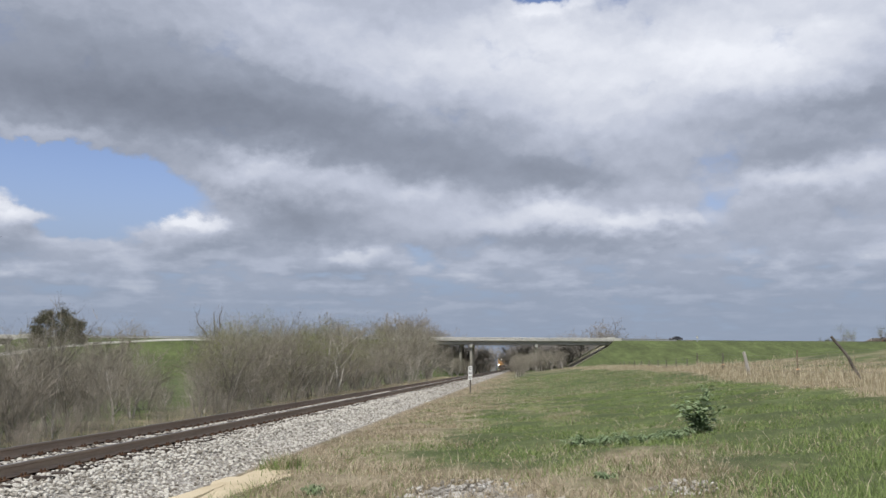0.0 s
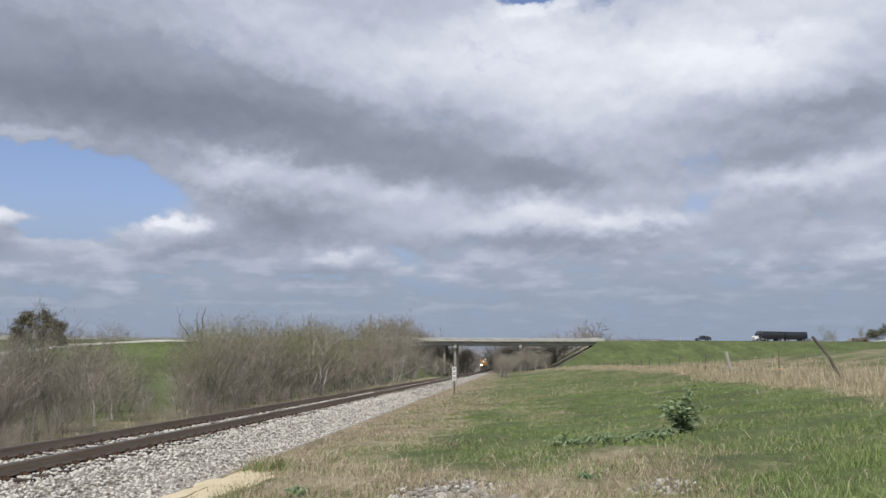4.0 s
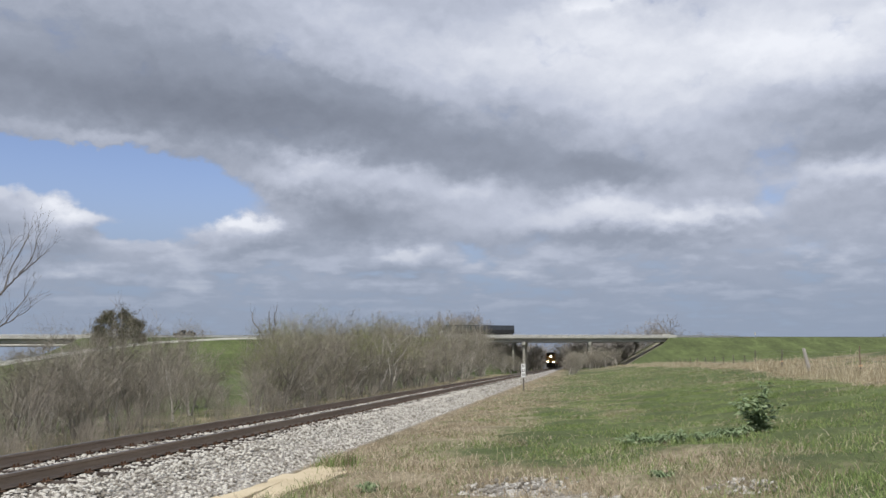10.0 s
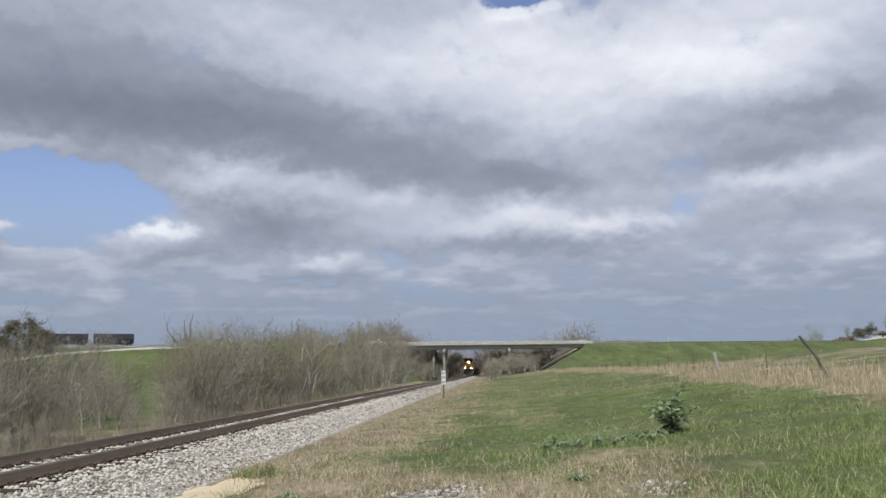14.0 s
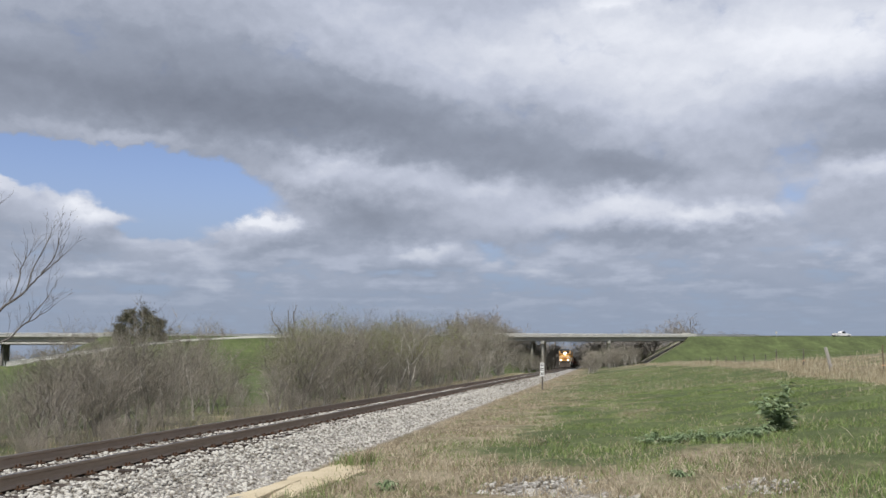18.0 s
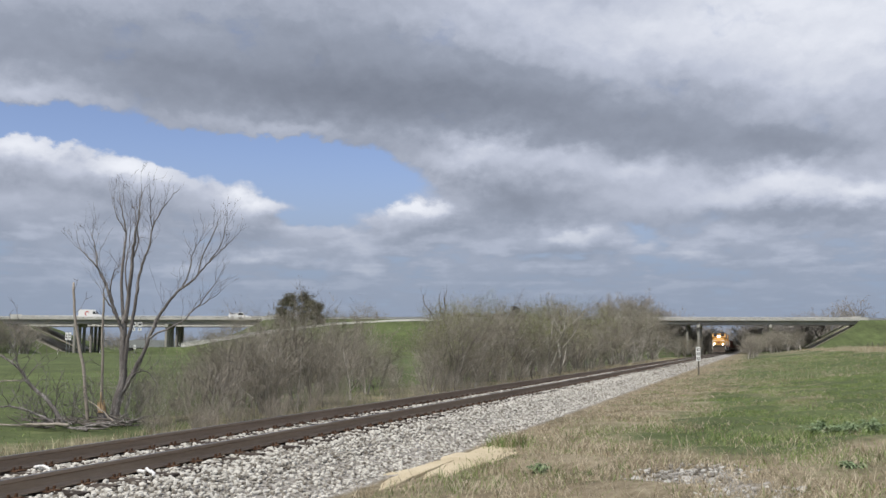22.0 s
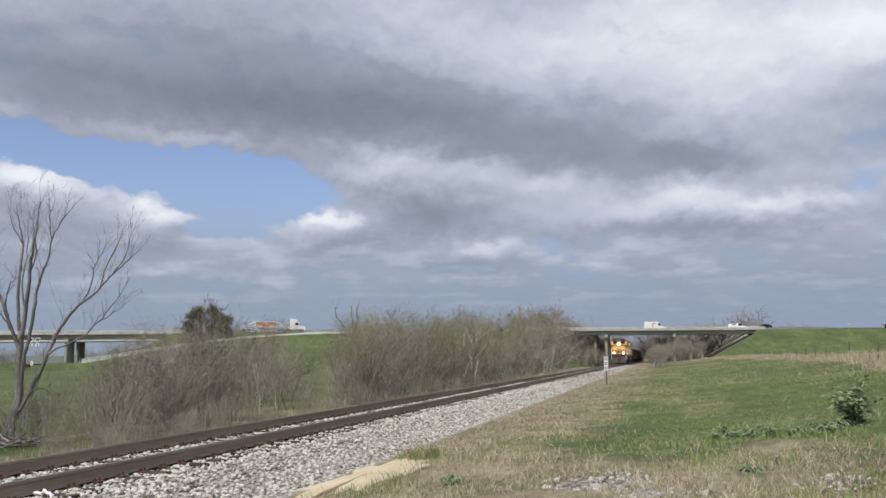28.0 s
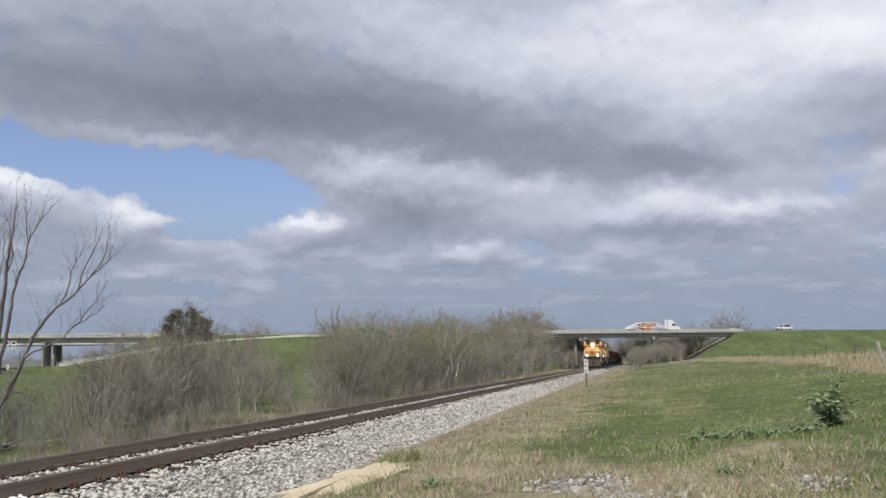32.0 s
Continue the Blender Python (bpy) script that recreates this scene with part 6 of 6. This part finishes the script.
def locomotive():
    """Origin on the rail under the front coupler; +x is forward."""
    t = thing("locomotive", "yellow and grey diesel road locomotive with lit headlights", "locomotive", "locomotives")
    part("underframe", box(-21.6, -0.5, -1.45, 1.45, 1.22, 1.62, 0.03), "steel", t)
    for sy in (-1, 1):
        part("sill_stripe", box(-21.4, -0.9, sy * 1.452, sy * 1.475, 1.44, 1.58), "red", t)
    part("anticlimber", box(-0.62, -0.28, -1.42, 1.42, 1.36, 1.66, 0.05), "steel", t)
    part("pilot", extrude([(-0.9, 0.18), (-0.12, 0.18), (-0.30, 0.75), (-0.42, 1.36), (-0.9, 1.36)], -1.40, 1.40, bevel=0.02), "tie", t, "dark pilot plate")
    part("coupler", box(-0.45, 0.22, -0.14, 0.14, 0.78, 1.04, 0.05), "steel", t)
    nose = part("nose", extrude([(-3.25, 1.625), (-0.95, 1.625), (-0.86, 2.45), (-1.05, 2.92), (-1.75, 3.12), (-3.25, 3.12)], -1.30, 1.30, taper=0.16, bevel=0.07), "yellow", t)
    part("nose_door", box(-0.93, -0.86, -0.85, -0.25, 1.66, 2.42, 0.01), "yellow", nose)
    part("emblem", box(-0.872, -0.850, -0.30, 0.30, 2.02, 2.42, 0.004), "grime_red", nose, "plain shield emblem")
    cab = part("cab", extrude([(-5.5, 1.625), (-2.9, 1.625), (-2.9, 3.05), (-2.55, 3.30), (-2.86, 4.12), (-5.5, 4.12)], -1.52, 1.52, bevel=0.05), "yellow", t)
    part("cab_roof", extrude([(-5.7, 4.10), (-2.62, 4.10), (-2.78, 4.36), (-3.1, 4.52), (-5.5, 4.52), (-5.7, 4.36)], -1.50, 1.50, taper=0.3, bevel=0.04), "black", t, "dark cab roof")
    for sy in (-0.80, 0.80):
        part("windshield", extrude([(-2.57, 3.52), (-2.54, 3.54), (-2.71, 3.96), (-2.75, 3.96)], sy - 0.36, sy + 0.36), "glass", cab)
    for sy in (-1.525, 1.525):
        for x in (-3.75, -4.75):
            part("side_window", box(x - 0.38, x + 0.38, sy - 0.012, sy + 0.012, 3.05, 3.75), "glass", cab)
    part("number_board", box(-2.74, -2.62, -1.15, -0.45, 4.06, 4.28, 0.01), "black", cab)
    part("number_board", box(-2.74, -2.62, 0.45, 1.15, 4.06, 4.28, 0.01), "black", cab)
    part("headlight_housing", box(-2.80, -2.46, -0.34, 0.34, 3.25, 3.62, 0.03), "grey", cab)
    for sy in (-0.15, 0.15):
        part("headlight", tube((-2.47, sy, 3.44), (-2.42, sy, 3.44), 0.14, n=14), "headlight", cab, "lit round headlight")
    for sy in (-0.92, 0.92):
        part("ditch_light_housing", box(-0.62, -0.30, sy - 0.17, sy + 0.17, 1.67, 2.02, 0.03), "black", t)
        part("ditch_light", tube((-0.31, sy, 1.85), (-0.25, sy, 1.85), 0.15, n=14), "ditchlight", t, "lit ditch light")
    hood = part("long_hood", extrude([(-20.9, 1.625), (-5.55, 1.625), (-5.55, 4.05), (-20.9, 4.05)], -1.02, 1.02, bevel=0.04), "yellow", t)
    part("hood_roof", box(-20.85, -5.58, -0.98, 0.98, 4.03, 4.20, 0.06), "black", t)
    for sy in (-1, 1):
        for i in range(9):
            part("engine_door", box(-13.4 + i * 0.82, -12.66 + i * 0.82, sy * 1.022, sy * 1.045, 1.75, 3.55, 0.008), "yellow", hood)
        part("radiator", box(-20.4, -15.2, sy * 1.0, sy * 1.42, 3.15, 4.35, 0.06), "grey", hood)
        part("intake", box(-7.4, -6.0, sy * 1.022, sy * 1.05, 2.9, 3.9), "black", hood)
    for x in (-16.2, -17.7, -19.2):
        part("radiator_fan", tube((x, 0, 4.19), (x, 0, 4.42), 0.62, n=20), "grey", t)
    part("exhaust_stack", box(-12.0, -10.8, -0.35, 0.35, 4.19, 4.52, 0.05), "black", t)
    part("horn", box(-9.2, -8.7, -0.25, 0.25, 4.19, 4.5, 0.04), "steel", t)
    part("fuel_tank", extrude([(-13.8, 0.55), (-8.0, 0.55), (-7.7, 0.8), (-7.7, 1.22), (-14.1, 1.22), (-14.1, 0.8)], -1.35, 1.35, bevel=0.05), "grey", t)
    bogie(t, -4.2, 3, 0.53, 2.0)
    bogie(t, -17.9, 3, 0.53, 2.0)
    for sy in (-1, 1):
        part("handrail", tube((-20.9, sy * 1.40, 2.62), (-5.6, sy * 1.40, 2.62), 0.022, n=6), "white", t, "white painted handrail")
        for i in range(9):
            part("stanchion", tube((-20.9 + i * 1.91, sy * 1.40, 1.6), (-20.9 + i * 1.91, sy * 1.40, 2.62), 0.020, n=6), "white", t)
        w = Wood()
        limb(w, [(-0.42, sy * 0.55, 2.55), (-0.42, sy * 1.15, 2.62), (-0.42, sy * 1.40, 2.2), (-0.42, sy * 1.42, 1.62), (-0.42, sy * 1.42, 0.9), (-0.42, sy * 1.25, 0.45)], 0.045, 0.045, 6, 4, 1)
        w.link("front_handrail", "white", t)
        for k in range(4):
            part("step", box(-1.35, -0.75, sy * 1.22, sy * 1.46, 0.40 + 0.27 * k, 0.44 + 0.27 * k), "steel", t)
    return t


def hopper_car():
    """An open-top hopper; origin on the rail under the front coupler."""
    t = thing("hopper_car", "dark weathered open-top hopper car with ribbed steel sides", "rail car", "hopper cars")
    L = 15.6
    body = part("body", extrude([(-L + 0.9, 3.45), (-0.9, 3.45), (-0.9, 2.5), (-3.2, 1.1), (-6.0, 0.75), (-7.2, 1.2), (-8.4, 1.2), (-9.6, 0.75), (-L + 3.2, 1.1), (-L + 0.9, 2.5)], -1.48, 1.48), "rustred", t)
    for sy in (-1, 1):
        part("top_chord", box(-L + 0.8, -0.8, sy * 1.40, sy * 1.60, 3.40, 3.56), "silver", t, "pale worn top edge")
        for i in range(11):
            x = -1.5 - i * (L - 3.0) / 10
            part("rib", box(x - 0.06, x + 0.06, sy * 1.48, sy * 1.58, 1.25, 3.42), "rustred", body)
        part("side_sill", box(-L + 0.6, -0.6, sy * 1.40, sy * 1.52, 1.05, 1.27), "black", t)
    part("load", extrude([(-L + 1.0, 3.42), (-1.0, 3.42), (-2.6, 3.78), (-5, 3.66), (-7.8, 3.85), (-11, 3.7), (-13, 3.8)], -1.36, 1.36, taper=0.55), "stone", t, "grey crushed stone load")
    for x0, x1 in ((-0.9, -0.2), (-L + 0.2, -L + 0.9)):
        part("end_frame", box(x0, x1, -1.35, 1.35, 0.95, 1.2), "black", t)
        part("coupler", box(min(x0, x1) - 0.1 if x0 < -5 else x1, (min(x0, x1) if x0 < -5 else x1 + 0.2), -0.12, 0.12, 0.8, 1.0), "steel", t)
    part("ladder", box(-1.0, -0.9, 0.9, 1.4, 1.2, 3.4), "black", t)
    bogie(t, -2.3, 2, 0.42, 1.75)
    bogie(t, -L + 2.3, 2, 0.42, 1.75)
    return t


TRAIN = []
_loco, _car = locomotive(), hopper_car()
_back = 0.0
for k in range(13):
    ob = _loco if k == 0 else (copy_thing(_loco, Matrix.Identity(4)) if k == 1 else (_car if k == 2 else copy_thing(_car, Matrix.Identity(4))))
    TRAIN.append((ob, _back))
    _back += 22.1 if k < 2 else 15.8
for ob, _ in TRAIN[:2]:
    ob.scale = (1.0, 1.03, 1.16)
tagged(TRAIN[1][0], "yellow and grey diesel locomotive coupled behind the leader")


# ---- road vehicles: +x is forward, origin on the road under the middle ----
def wheels(t, xs, half, r=0.36, w=0.24):
    for x in xs:
        for sy in (-1, 1):
            y0 = sy * (half - w)
            wheel = part("wheel", tube((x, y0, r), (x, sy * half, r), r, n=18), "rubber", t)
            part("rim", tube((x, sy * half, r), (x, sy * (half + 0.012), r), r * 0.58, n=14), "silver", wheel)


def car(name, label, paint_mat, length=4.8, cabin=None, h=1.5, low=0.32, hood=1.0, width=1.85, tail=None, category="car"):
    """A car by its side outline; cabin: (x of rear glass foot, rear roof, front roof, windscreen foot)."""
    t = thing(name, label, category, "road traffic")
    a = length / 2
    a0, a1, a2, a3 = cabin
    body = part("body", extrude([(-a, low + 0.12), (-a + 0.15, low), (a - 0.15, low), (a, low + 0.15), (a - 0.03, hood - 0.22), (a3, hood), (a0, hood), (-a + 0.05, hood - 0.02 if tail is None else tail)], -width / 2, width / 2, taper=0.06, bevel=0.03), paint_mat, t)
    part("cabin", extrude([(a0, hood - 0.03), (a3, hood - 0.03), (a2, h), (a1, h)], -width / 2 + 0.06, width / 2 - 0.06, taper=0.22, bevel=0.02), paint_mat, t)
    for sy in (-1, 1):
        part("side_glass", extrude([(a0 + 0.28, hood + 0.04), (a3 - 0.28, hood + 0.04), (a2 - 0.08, h - 0.10), (a1 + 0.08, h - 0.10)], sy * (width / 2 - 0.19), sy * (width / 2 - 0.085)), "glass", t)
        part("headlamp", box(a - 0.18, a - 0.005, sy * width / 2 * 0.62, sy * width / 2 * 0.90, hood - 0.38, hood - 0.24), "lamp", body)
        part("tail_lamp", box(-a + 0.005, -a + 0.12, sy * width / 2 * 0.70, sy * width / 2 * 0.92, hood - 0.36, hood - 0.16), "lens", body)
    part("windscreen", extrude([(a3 + 0.005, hood + 0.03), (a3 - 0.05, hood + 0.03), (a2 - 0.0, h - 0.07), (a2 + 0.05, h - 0.07)], -width / 2 + 0.22, width / 2 - 0.22), "glass", t)
    part("bumper", box(a - 0.12, a + 0.03, -width / 2 + 0.05, width / 2 - 0.05, low, low + 0.22, 0.03), "dark", t)
    part("rear_bumper", box(-a - 0.03, -a + 0.12, -width / 2 + 0.05, width / 2 - 0.05, low, low + 0.22, 0.03), "dark", t)
    wheels(t, (a - 0.95, -a + 1.0), width / 2, 0.34 if h < 1.65 else 0.39)
    return t


def pickup(label, paint_mat, load=False, cap=False):
    t = car("pickup_truck", label, paint_mat, 6.3, (-0.75, -0.35, 0.65, 1.45), 1.98, 0.48, 1.18, 1.98, category="pickup truck")
    bed = part("bed_rail", extrude([(-2.9, 1.12), (-0.80, 1.12), (-0.80, 1.32), (-2.9, 1.30)], -0.97, 0.97, bevel=0.02), paint_mat, t)
    part("bed_floor", box(-2.8, -0.86, -0.82, 0.82, 1.302, 1.335), "black", bed)
    if load:
        part("load", extrude([(-2.7, 1.34), (-1.0, 1.34), (-1.1, 1.7), (-1.7, 1.85), (-2.5, 1.6)], -0.8, 0.8, taper=0.2), "tarp", t, "dark covered load")
    if cap:
        part("canopy", extrude([(-2.9, 1.31), (-0.78, 1.31), (-0.72, 1.86), (-2.75, 1.80)], -0.93, 0.93, taper=0.12, bevel=0.03), paint_mat, t)
        for sy in (-1, 1):
            part("canopy_glass", box(-2.5, -1.1, sy * 0.84, sy * 0.90, 1.42, 1.70), "glass", t)
    return t


def cargo_van():
    t = thing("cargo_van", "tall white panel van with a red swoosh on its side", "van", "road traffic")
    part("body", extrude([(-3.0, 0.45), (2.85, 0.40), (2.98, 0.75), (2.80, 1.18), (1.95, 1.40), (1.20, 2.42), (0.75, 2.62), (-2.85, 2.66), (-3.0, 2.4)], -1.02, 1.02, taper=0.08, bevel=0.05), "white", t)
    part("windscreen", extrude([(1.93, 1.46), (1.99, 1.44), (1.32, 2.32), (1.26, 2.34)], -0.85, 0.85), "glass", t)
    for sy in (-1, 1):
        part("side_glass", extrude([(0.75, 1.45), (1.72, 1.45), (1.20, 2.15), (0.75, 2.15)], sy * 0.955, sy * 1.0), "glass", t)
        bm = bmesh.new()
        for i in range(7):
            a0, a1 = radians(30 + i * 32), radians(30 + (i + 1) * 32)
            y0, y1 = sorted((sy * 0.965, sy * 1.022))
            vs = [(-0.7 + 0.62 * math.cos(a) * k, 1.55 + 0.62 * math.sin(a) * k) for a, k in ((a0, 1), (a1, 1), (a1, 0.66), (a0, 0.66))]
            extrude(vs, y0, y1, bm)
        part("swoosh", bm, "red", t, "plain red curved mark")
        part("headlamp", box(2.78, 2.93, sy * 0.60, sy * 0.90, 0.82, 1.08), "lamp", t)
        part("mirror", box(1.62, 1.78, sy * 1.0, sy * 1.2, 1.42, 1.75, 0.02), "black", t)
    part("bumper", box(2.8, 3.04, -0.98, 0.98, 0.36, 0.66, 0.04), "dark", t)
    wheels(t, (1.95, -1.85), 1.0, 0.37)
    return t


def tractor(t, x, mat, sleeper=True, upper=""):
    """A lorry's tractor unit under the thing t, its front bumper at x."""
    cab = part("cab", extrude([(x - 4.4 if sleeper else x - 3.2, 0.95), (x - 1.75, 0.95), (x - 1.75, 2.05), (x - 2.05, 2.95), (x - 2.45, 3.60), (x - 3.1, 3.92), (x - 4.4 if sleeper else x - 3.2, 3.98)], -1.22, 1.22, taper=0.08, bevel=0.05), upper or mat, t)
    part("bonnet", extrude([(x - 1.78, 0.75), (x - 0.08, 0.62), (x, 0.95), (x - 0.12, 1.72), (x - 0.5, 1.90), (x - 1.78, 2.04)], -0.98, 0.98, taper=0.12, bevel=0.05), mat, t)
    part("grille", box(x - 0.06, x + 0.02, -0.5, 0.5, 0.85, 1.6, 0.02), "silver", t)
    part("bumper", box(x - 0.25, x + 0.12, -1.18, 1.18, 0.32, 0.72, 0.04), "silver", t)
    part("windscreen", extrude([(x - 1.74, 2.1), (x - 1.70, 2.1), (x - 2.02, 2.88), (x - 2.06, 2.88)], -1.0, 1.0), "glass", cab)
    for sy in (-1, 1):
        part("side_glass", extrude([(x - 2.95, 2.1), (x - 1.95, 2.1), (x - 2.2, 2.8), (x - 2.95, 2.8)], sy * 1.13, sy * 1.225), "glass", cab)
        part("fuel_tank", tube((x - 4.3, sy * 0.95, 0.72), (x - 2.7, sy * 0.95, 0.72), 0.30, n=14), "silver", t)
        part("exhaust", tube((x - (4.5 if sleeper else 3.35), sy * 0.95, 1.0), (x - (4.5 if sleeper else 3.35), sy * 0.95, 3.9), 0.07, n=8), "silver", t)
        part("fender", extrude([(x - 1.75, 0.6), (x - 1.65, 1.05), (x - 1.2, 1.25), (x - 0.7, 1.18), (x - 0.3, 0.8), (x - 0.7, 1.02), (x - 1.2, 1.08), (x - 1.6, 0.9)], sy * 0.97, sy * 1.2), mat, t)
        part("headlamp", box(x - 0.18, x - 0.02, sy * 0.62, sy * 0.92, 0.95, 1.2), "lamp", t)
    part("chassis", box(x - 7.0, x - 1.6, -0.45, 0.45, 0.72, 0.94), "steel", t)
    wheels(t, (x - 1.15, x - 5.2, x - 6.5), 1.22, 0.52, 0.34)


def semi_flatbed():
    t = thing("flatbed_lorry", "dark tractor unit pulling an empty flatbed trailer", "lorry", "road traffic")
    tractor(t, 11.0, "dark")
    part("deck", box(-10.2, 4.7, -1.28, 1.28, 1.32, 1.50, 0.02), "steel", t)
    for sy in (-1, 1):
        part("main_beam", extrude([(-10.0, 1.0), (-2.0, 0.85), (3.0, 1.1), (4.5, 1.1), (4.5, 1.31), (-10.0, 1.31)], sy * 0.45, sy * 0.58), "steel", t)
    part("headboard", box(4.5, 4.66, -1.25, 1.25, 1.5, 2.3, 0.02), "steel", t)
    wheels(t, (-7.4, -8.7), 1.24, 0.50, 0.34)
    part("rear_lamp", box(-10.28, -10.2, -1.1, 1.1, 1.34, 1.46), "lens", t)
    return t


def semi_bottom_dump():
    t = thing("dump_lorry", "white sleeper tractor pulling an orange bottom-dump trailer", "lorry", "road traffic")
    tractor(t, 9.3, "white")
    part("hopper", extrude([(-4.6, 2.95), (1.2, 2.95), (0.5, 1.5), (-0.9, 0.75), (-2.6, 0.75), (-3.9, 1.5)], -1.22, 1.22, bevel=0.03), "orange_body", t, "orange steel hopper")
    part("hopper_rim", box(-4.75, 1.35, -1.28, 1.28, 2.90, 3.10, 0.03), "white", t)
    for sy in (-0.95, 0.95):
        for p, q in (((1.2, 3.0), (4.8, 1.55)), ((0.7, 2.2), (4.8, 1.35)), ((1.2, 3.0), (0.9, 1.4)), ((2.4, 2.5), (2.0, 1.75)), ((3.4, 2.1), (2.4, 1.8)),
                     ((-4.6, 3.0), (-8.4, 1.55)), ((-4.1, 2.2), (-8.4, 1.25)), ((-4.6, 3.0), (-4.3, 1.4)), ((-5.9, 2.5), (-5.4, 1.85)), ((-7.0, 2.1), (-6.0, 1.75)), ((-8.4, 1.55), (-8.4, 1.0))):
            part("truss_bar", tube((p[0], sy, p[1]), (q[0], sy, q[1]), 0.10, n=6), "white", t)
    for sy in (-1.26, 1.26):
        for p, q in (((-4.6, 2.95), (-2.6, 0.85)), ((1.2, 2.95), (-0.9, 0.85)), ((-1.7, 2.95), (-1.7, 0.85)), ((-3.4, 1.7), (-1.7, 2.9)), ((0.1, 1.7), (-1.7, 2.9))):
            part("truss_bar", tube((p[0], sy, p[1]), (q[0], sy, q[1]), 0.07, n=6), "white", t)
    part("gooseneck", box(3.6, 5.0, -0.5, 0.5, 1.15, 1.40, 0.02), "white", t)
    part("tail_frame", box(-8.6, -5.4, -0.5, 0.5, 1.1, 1.3, 0.02), "white", t)
    part("chute", box(-3.4, 0.1, -0.9, 0.9, 0.45, 0.8, 0.03), "white", t)
    for sy in (-1, 1):
        part("hopper_stay", extrude([(-2.0, 2.9), (-1.4, 2.9), (-1.5, 1.0), (-1.9, 1.0)], sy * 1.222, sy * 1.30), "orange_body", t)
        part("side_rail", extrude([(-4.4, 1.75), (1.0, 1.75), (0.7, 1.55), (-4.0, 1.55)], sy * 1.222, sy * 1.29), "white", t)
    wheels(t, (-6.3, -7.6), 1.22, 0.52, 0.34)
    return t


def semi_doubles():
    t = thing("double_trailer_lorry", "dark tractor with a white bonnet pulling two black tarpaulin-covered trailers", "lorry", "road traffic")
    tractor(t, 13.2, "white", False, "dark")
    for x0, x1, axles in ((-0.6, 9.6, (0.6, 1.9)), (-12.6, -2.0, (-11.4, -10.1, -3.4))):
        bodyw = part("trailer", extrude([(x0, 1.15), (x1, 1.15), (x1, 2.35), (x0, 2.35)], -1.24, 1.24, bevel=0.03), "black", t, "black trailer body")
        cover = extrude([(x0 - 0.03, 2.33), (x1 + 0.03, 2.33), (x1 + 0.03, 3.62), (x1 - 0.12, 3.76), (x0 + 0.12, 3.76), (x0 - 0.03, 3.62)], -1.27, 1.27, taper=0.06, bevel=0.04)
        part("tarpaulin", cover, "tarp", t, "black tarpaulin cover")
        for i in range(7):
            x = x0 + 0.6 + i * (x1 - x0 - 1.2) / 6
            for sy in (-1, 1):
                part("rib", box(x - 0.05, x + 0.05, sy * 1.242, sy * 1.30, 1.17, 2.33), "black", bodyw)
        part("frame", box(x0 + 0.3, x1 - 0.3, -0.5, 0.5, 0.80, 1.14), "steel", t)
        wheels(t, axles, 1.22, 0.50, 0.34)
    part("drawbar", box(-2.1, -0.5, -0.12, 0.12, 0.8, 0.95), "steel", t)
    return t


SEDAN = (-1.75, -1.0, 0.35, 1.15)
SUV = (-2.15, -1.9, 0.35, 1.05)
TRAFFIC = [  # vehicle, lane offset, direction, (time, distance along the road) pairs
    (semi_doubles(), 22.5, -1, ((0, 236), (3, 156), (8, 24), (13, -94.5), (17, -178), (32, -480))),
    (car("car", "dark grey four-door saloon car", "dark", 4.7, SEDAN, 1.45), 21.0, -1, ((0, 72), (2, 8), (6, -121), (32, -960))),
    (pickup("dark pickup truck with a covered load", "dark", load=True), 21.5, -1, ((0, 229), (3, 126), (6, 24), (10, -113), (32, -866))),
    (pickup("white crew-cab pickup truck", "white"), 6.0, 1, ((0, -516), (11, -139), (13, -68), (15.5, 15), (18, 96), (32, 560))),
    (semi_flatbed(), 7.0, 1, ((0, -700), (19, -165), (21, -105), (24.5, -5), (27.5, 80), (32, 208))),
    (pickup("white pickup truck with a bed canopy", "white", cap=True), 6.0, 1, ((0, -850), (20, -211), (23, -114), (26.5, -12), (30, 86), (32, 143))),
    (cargo_van(), 6.5, 1, ((0, -890), (22, -186), (24, -119), (27, -28), (30, 62), (32, 121))),
    (semi_bottom_dump(), 6.5, 1, ((0, -948), (26.5, -158), (29, -83), (32, 8))),
    (car("car", "black four-door saloon car", "black", 4.7, SEDAN, 1.45), 21.0, -1, ((0, 955), (27.5, 65), (28, 49), (30, -16), (32, -81))),
    (car("sport_utility_vehicle", "white sport utility vehicle", "white", 5.5, SUV, 1.95, 0.40, 1.16, 2.0), 19.0, -1, ((0, 954), (31, 91.5), (32, 63.5))),
]


# ---- what moves ----
def motions():
    for ob, back in TRAIN:
        walk(ob, [(t, pose(TRACK_X, 358 - 6.25 * t + back, 0.0035, 0, 0, -90)) for t in (0, 8, 16, 24, 32)])
    for ob, o, way, runs_at in TRAFFIC:
        ts, ss = zip(*runs_at)
        rows = []
        for t in range(33):
            s = float(np.interp(t, ts, ss))
            p = on_road(s, o, 0.004)
            rows.append((t, pose(p.x, p.y, p.z, 0, 0, HEADING if way > 0 else HEADING + 180)))
        walk(ob, rows)


motions()
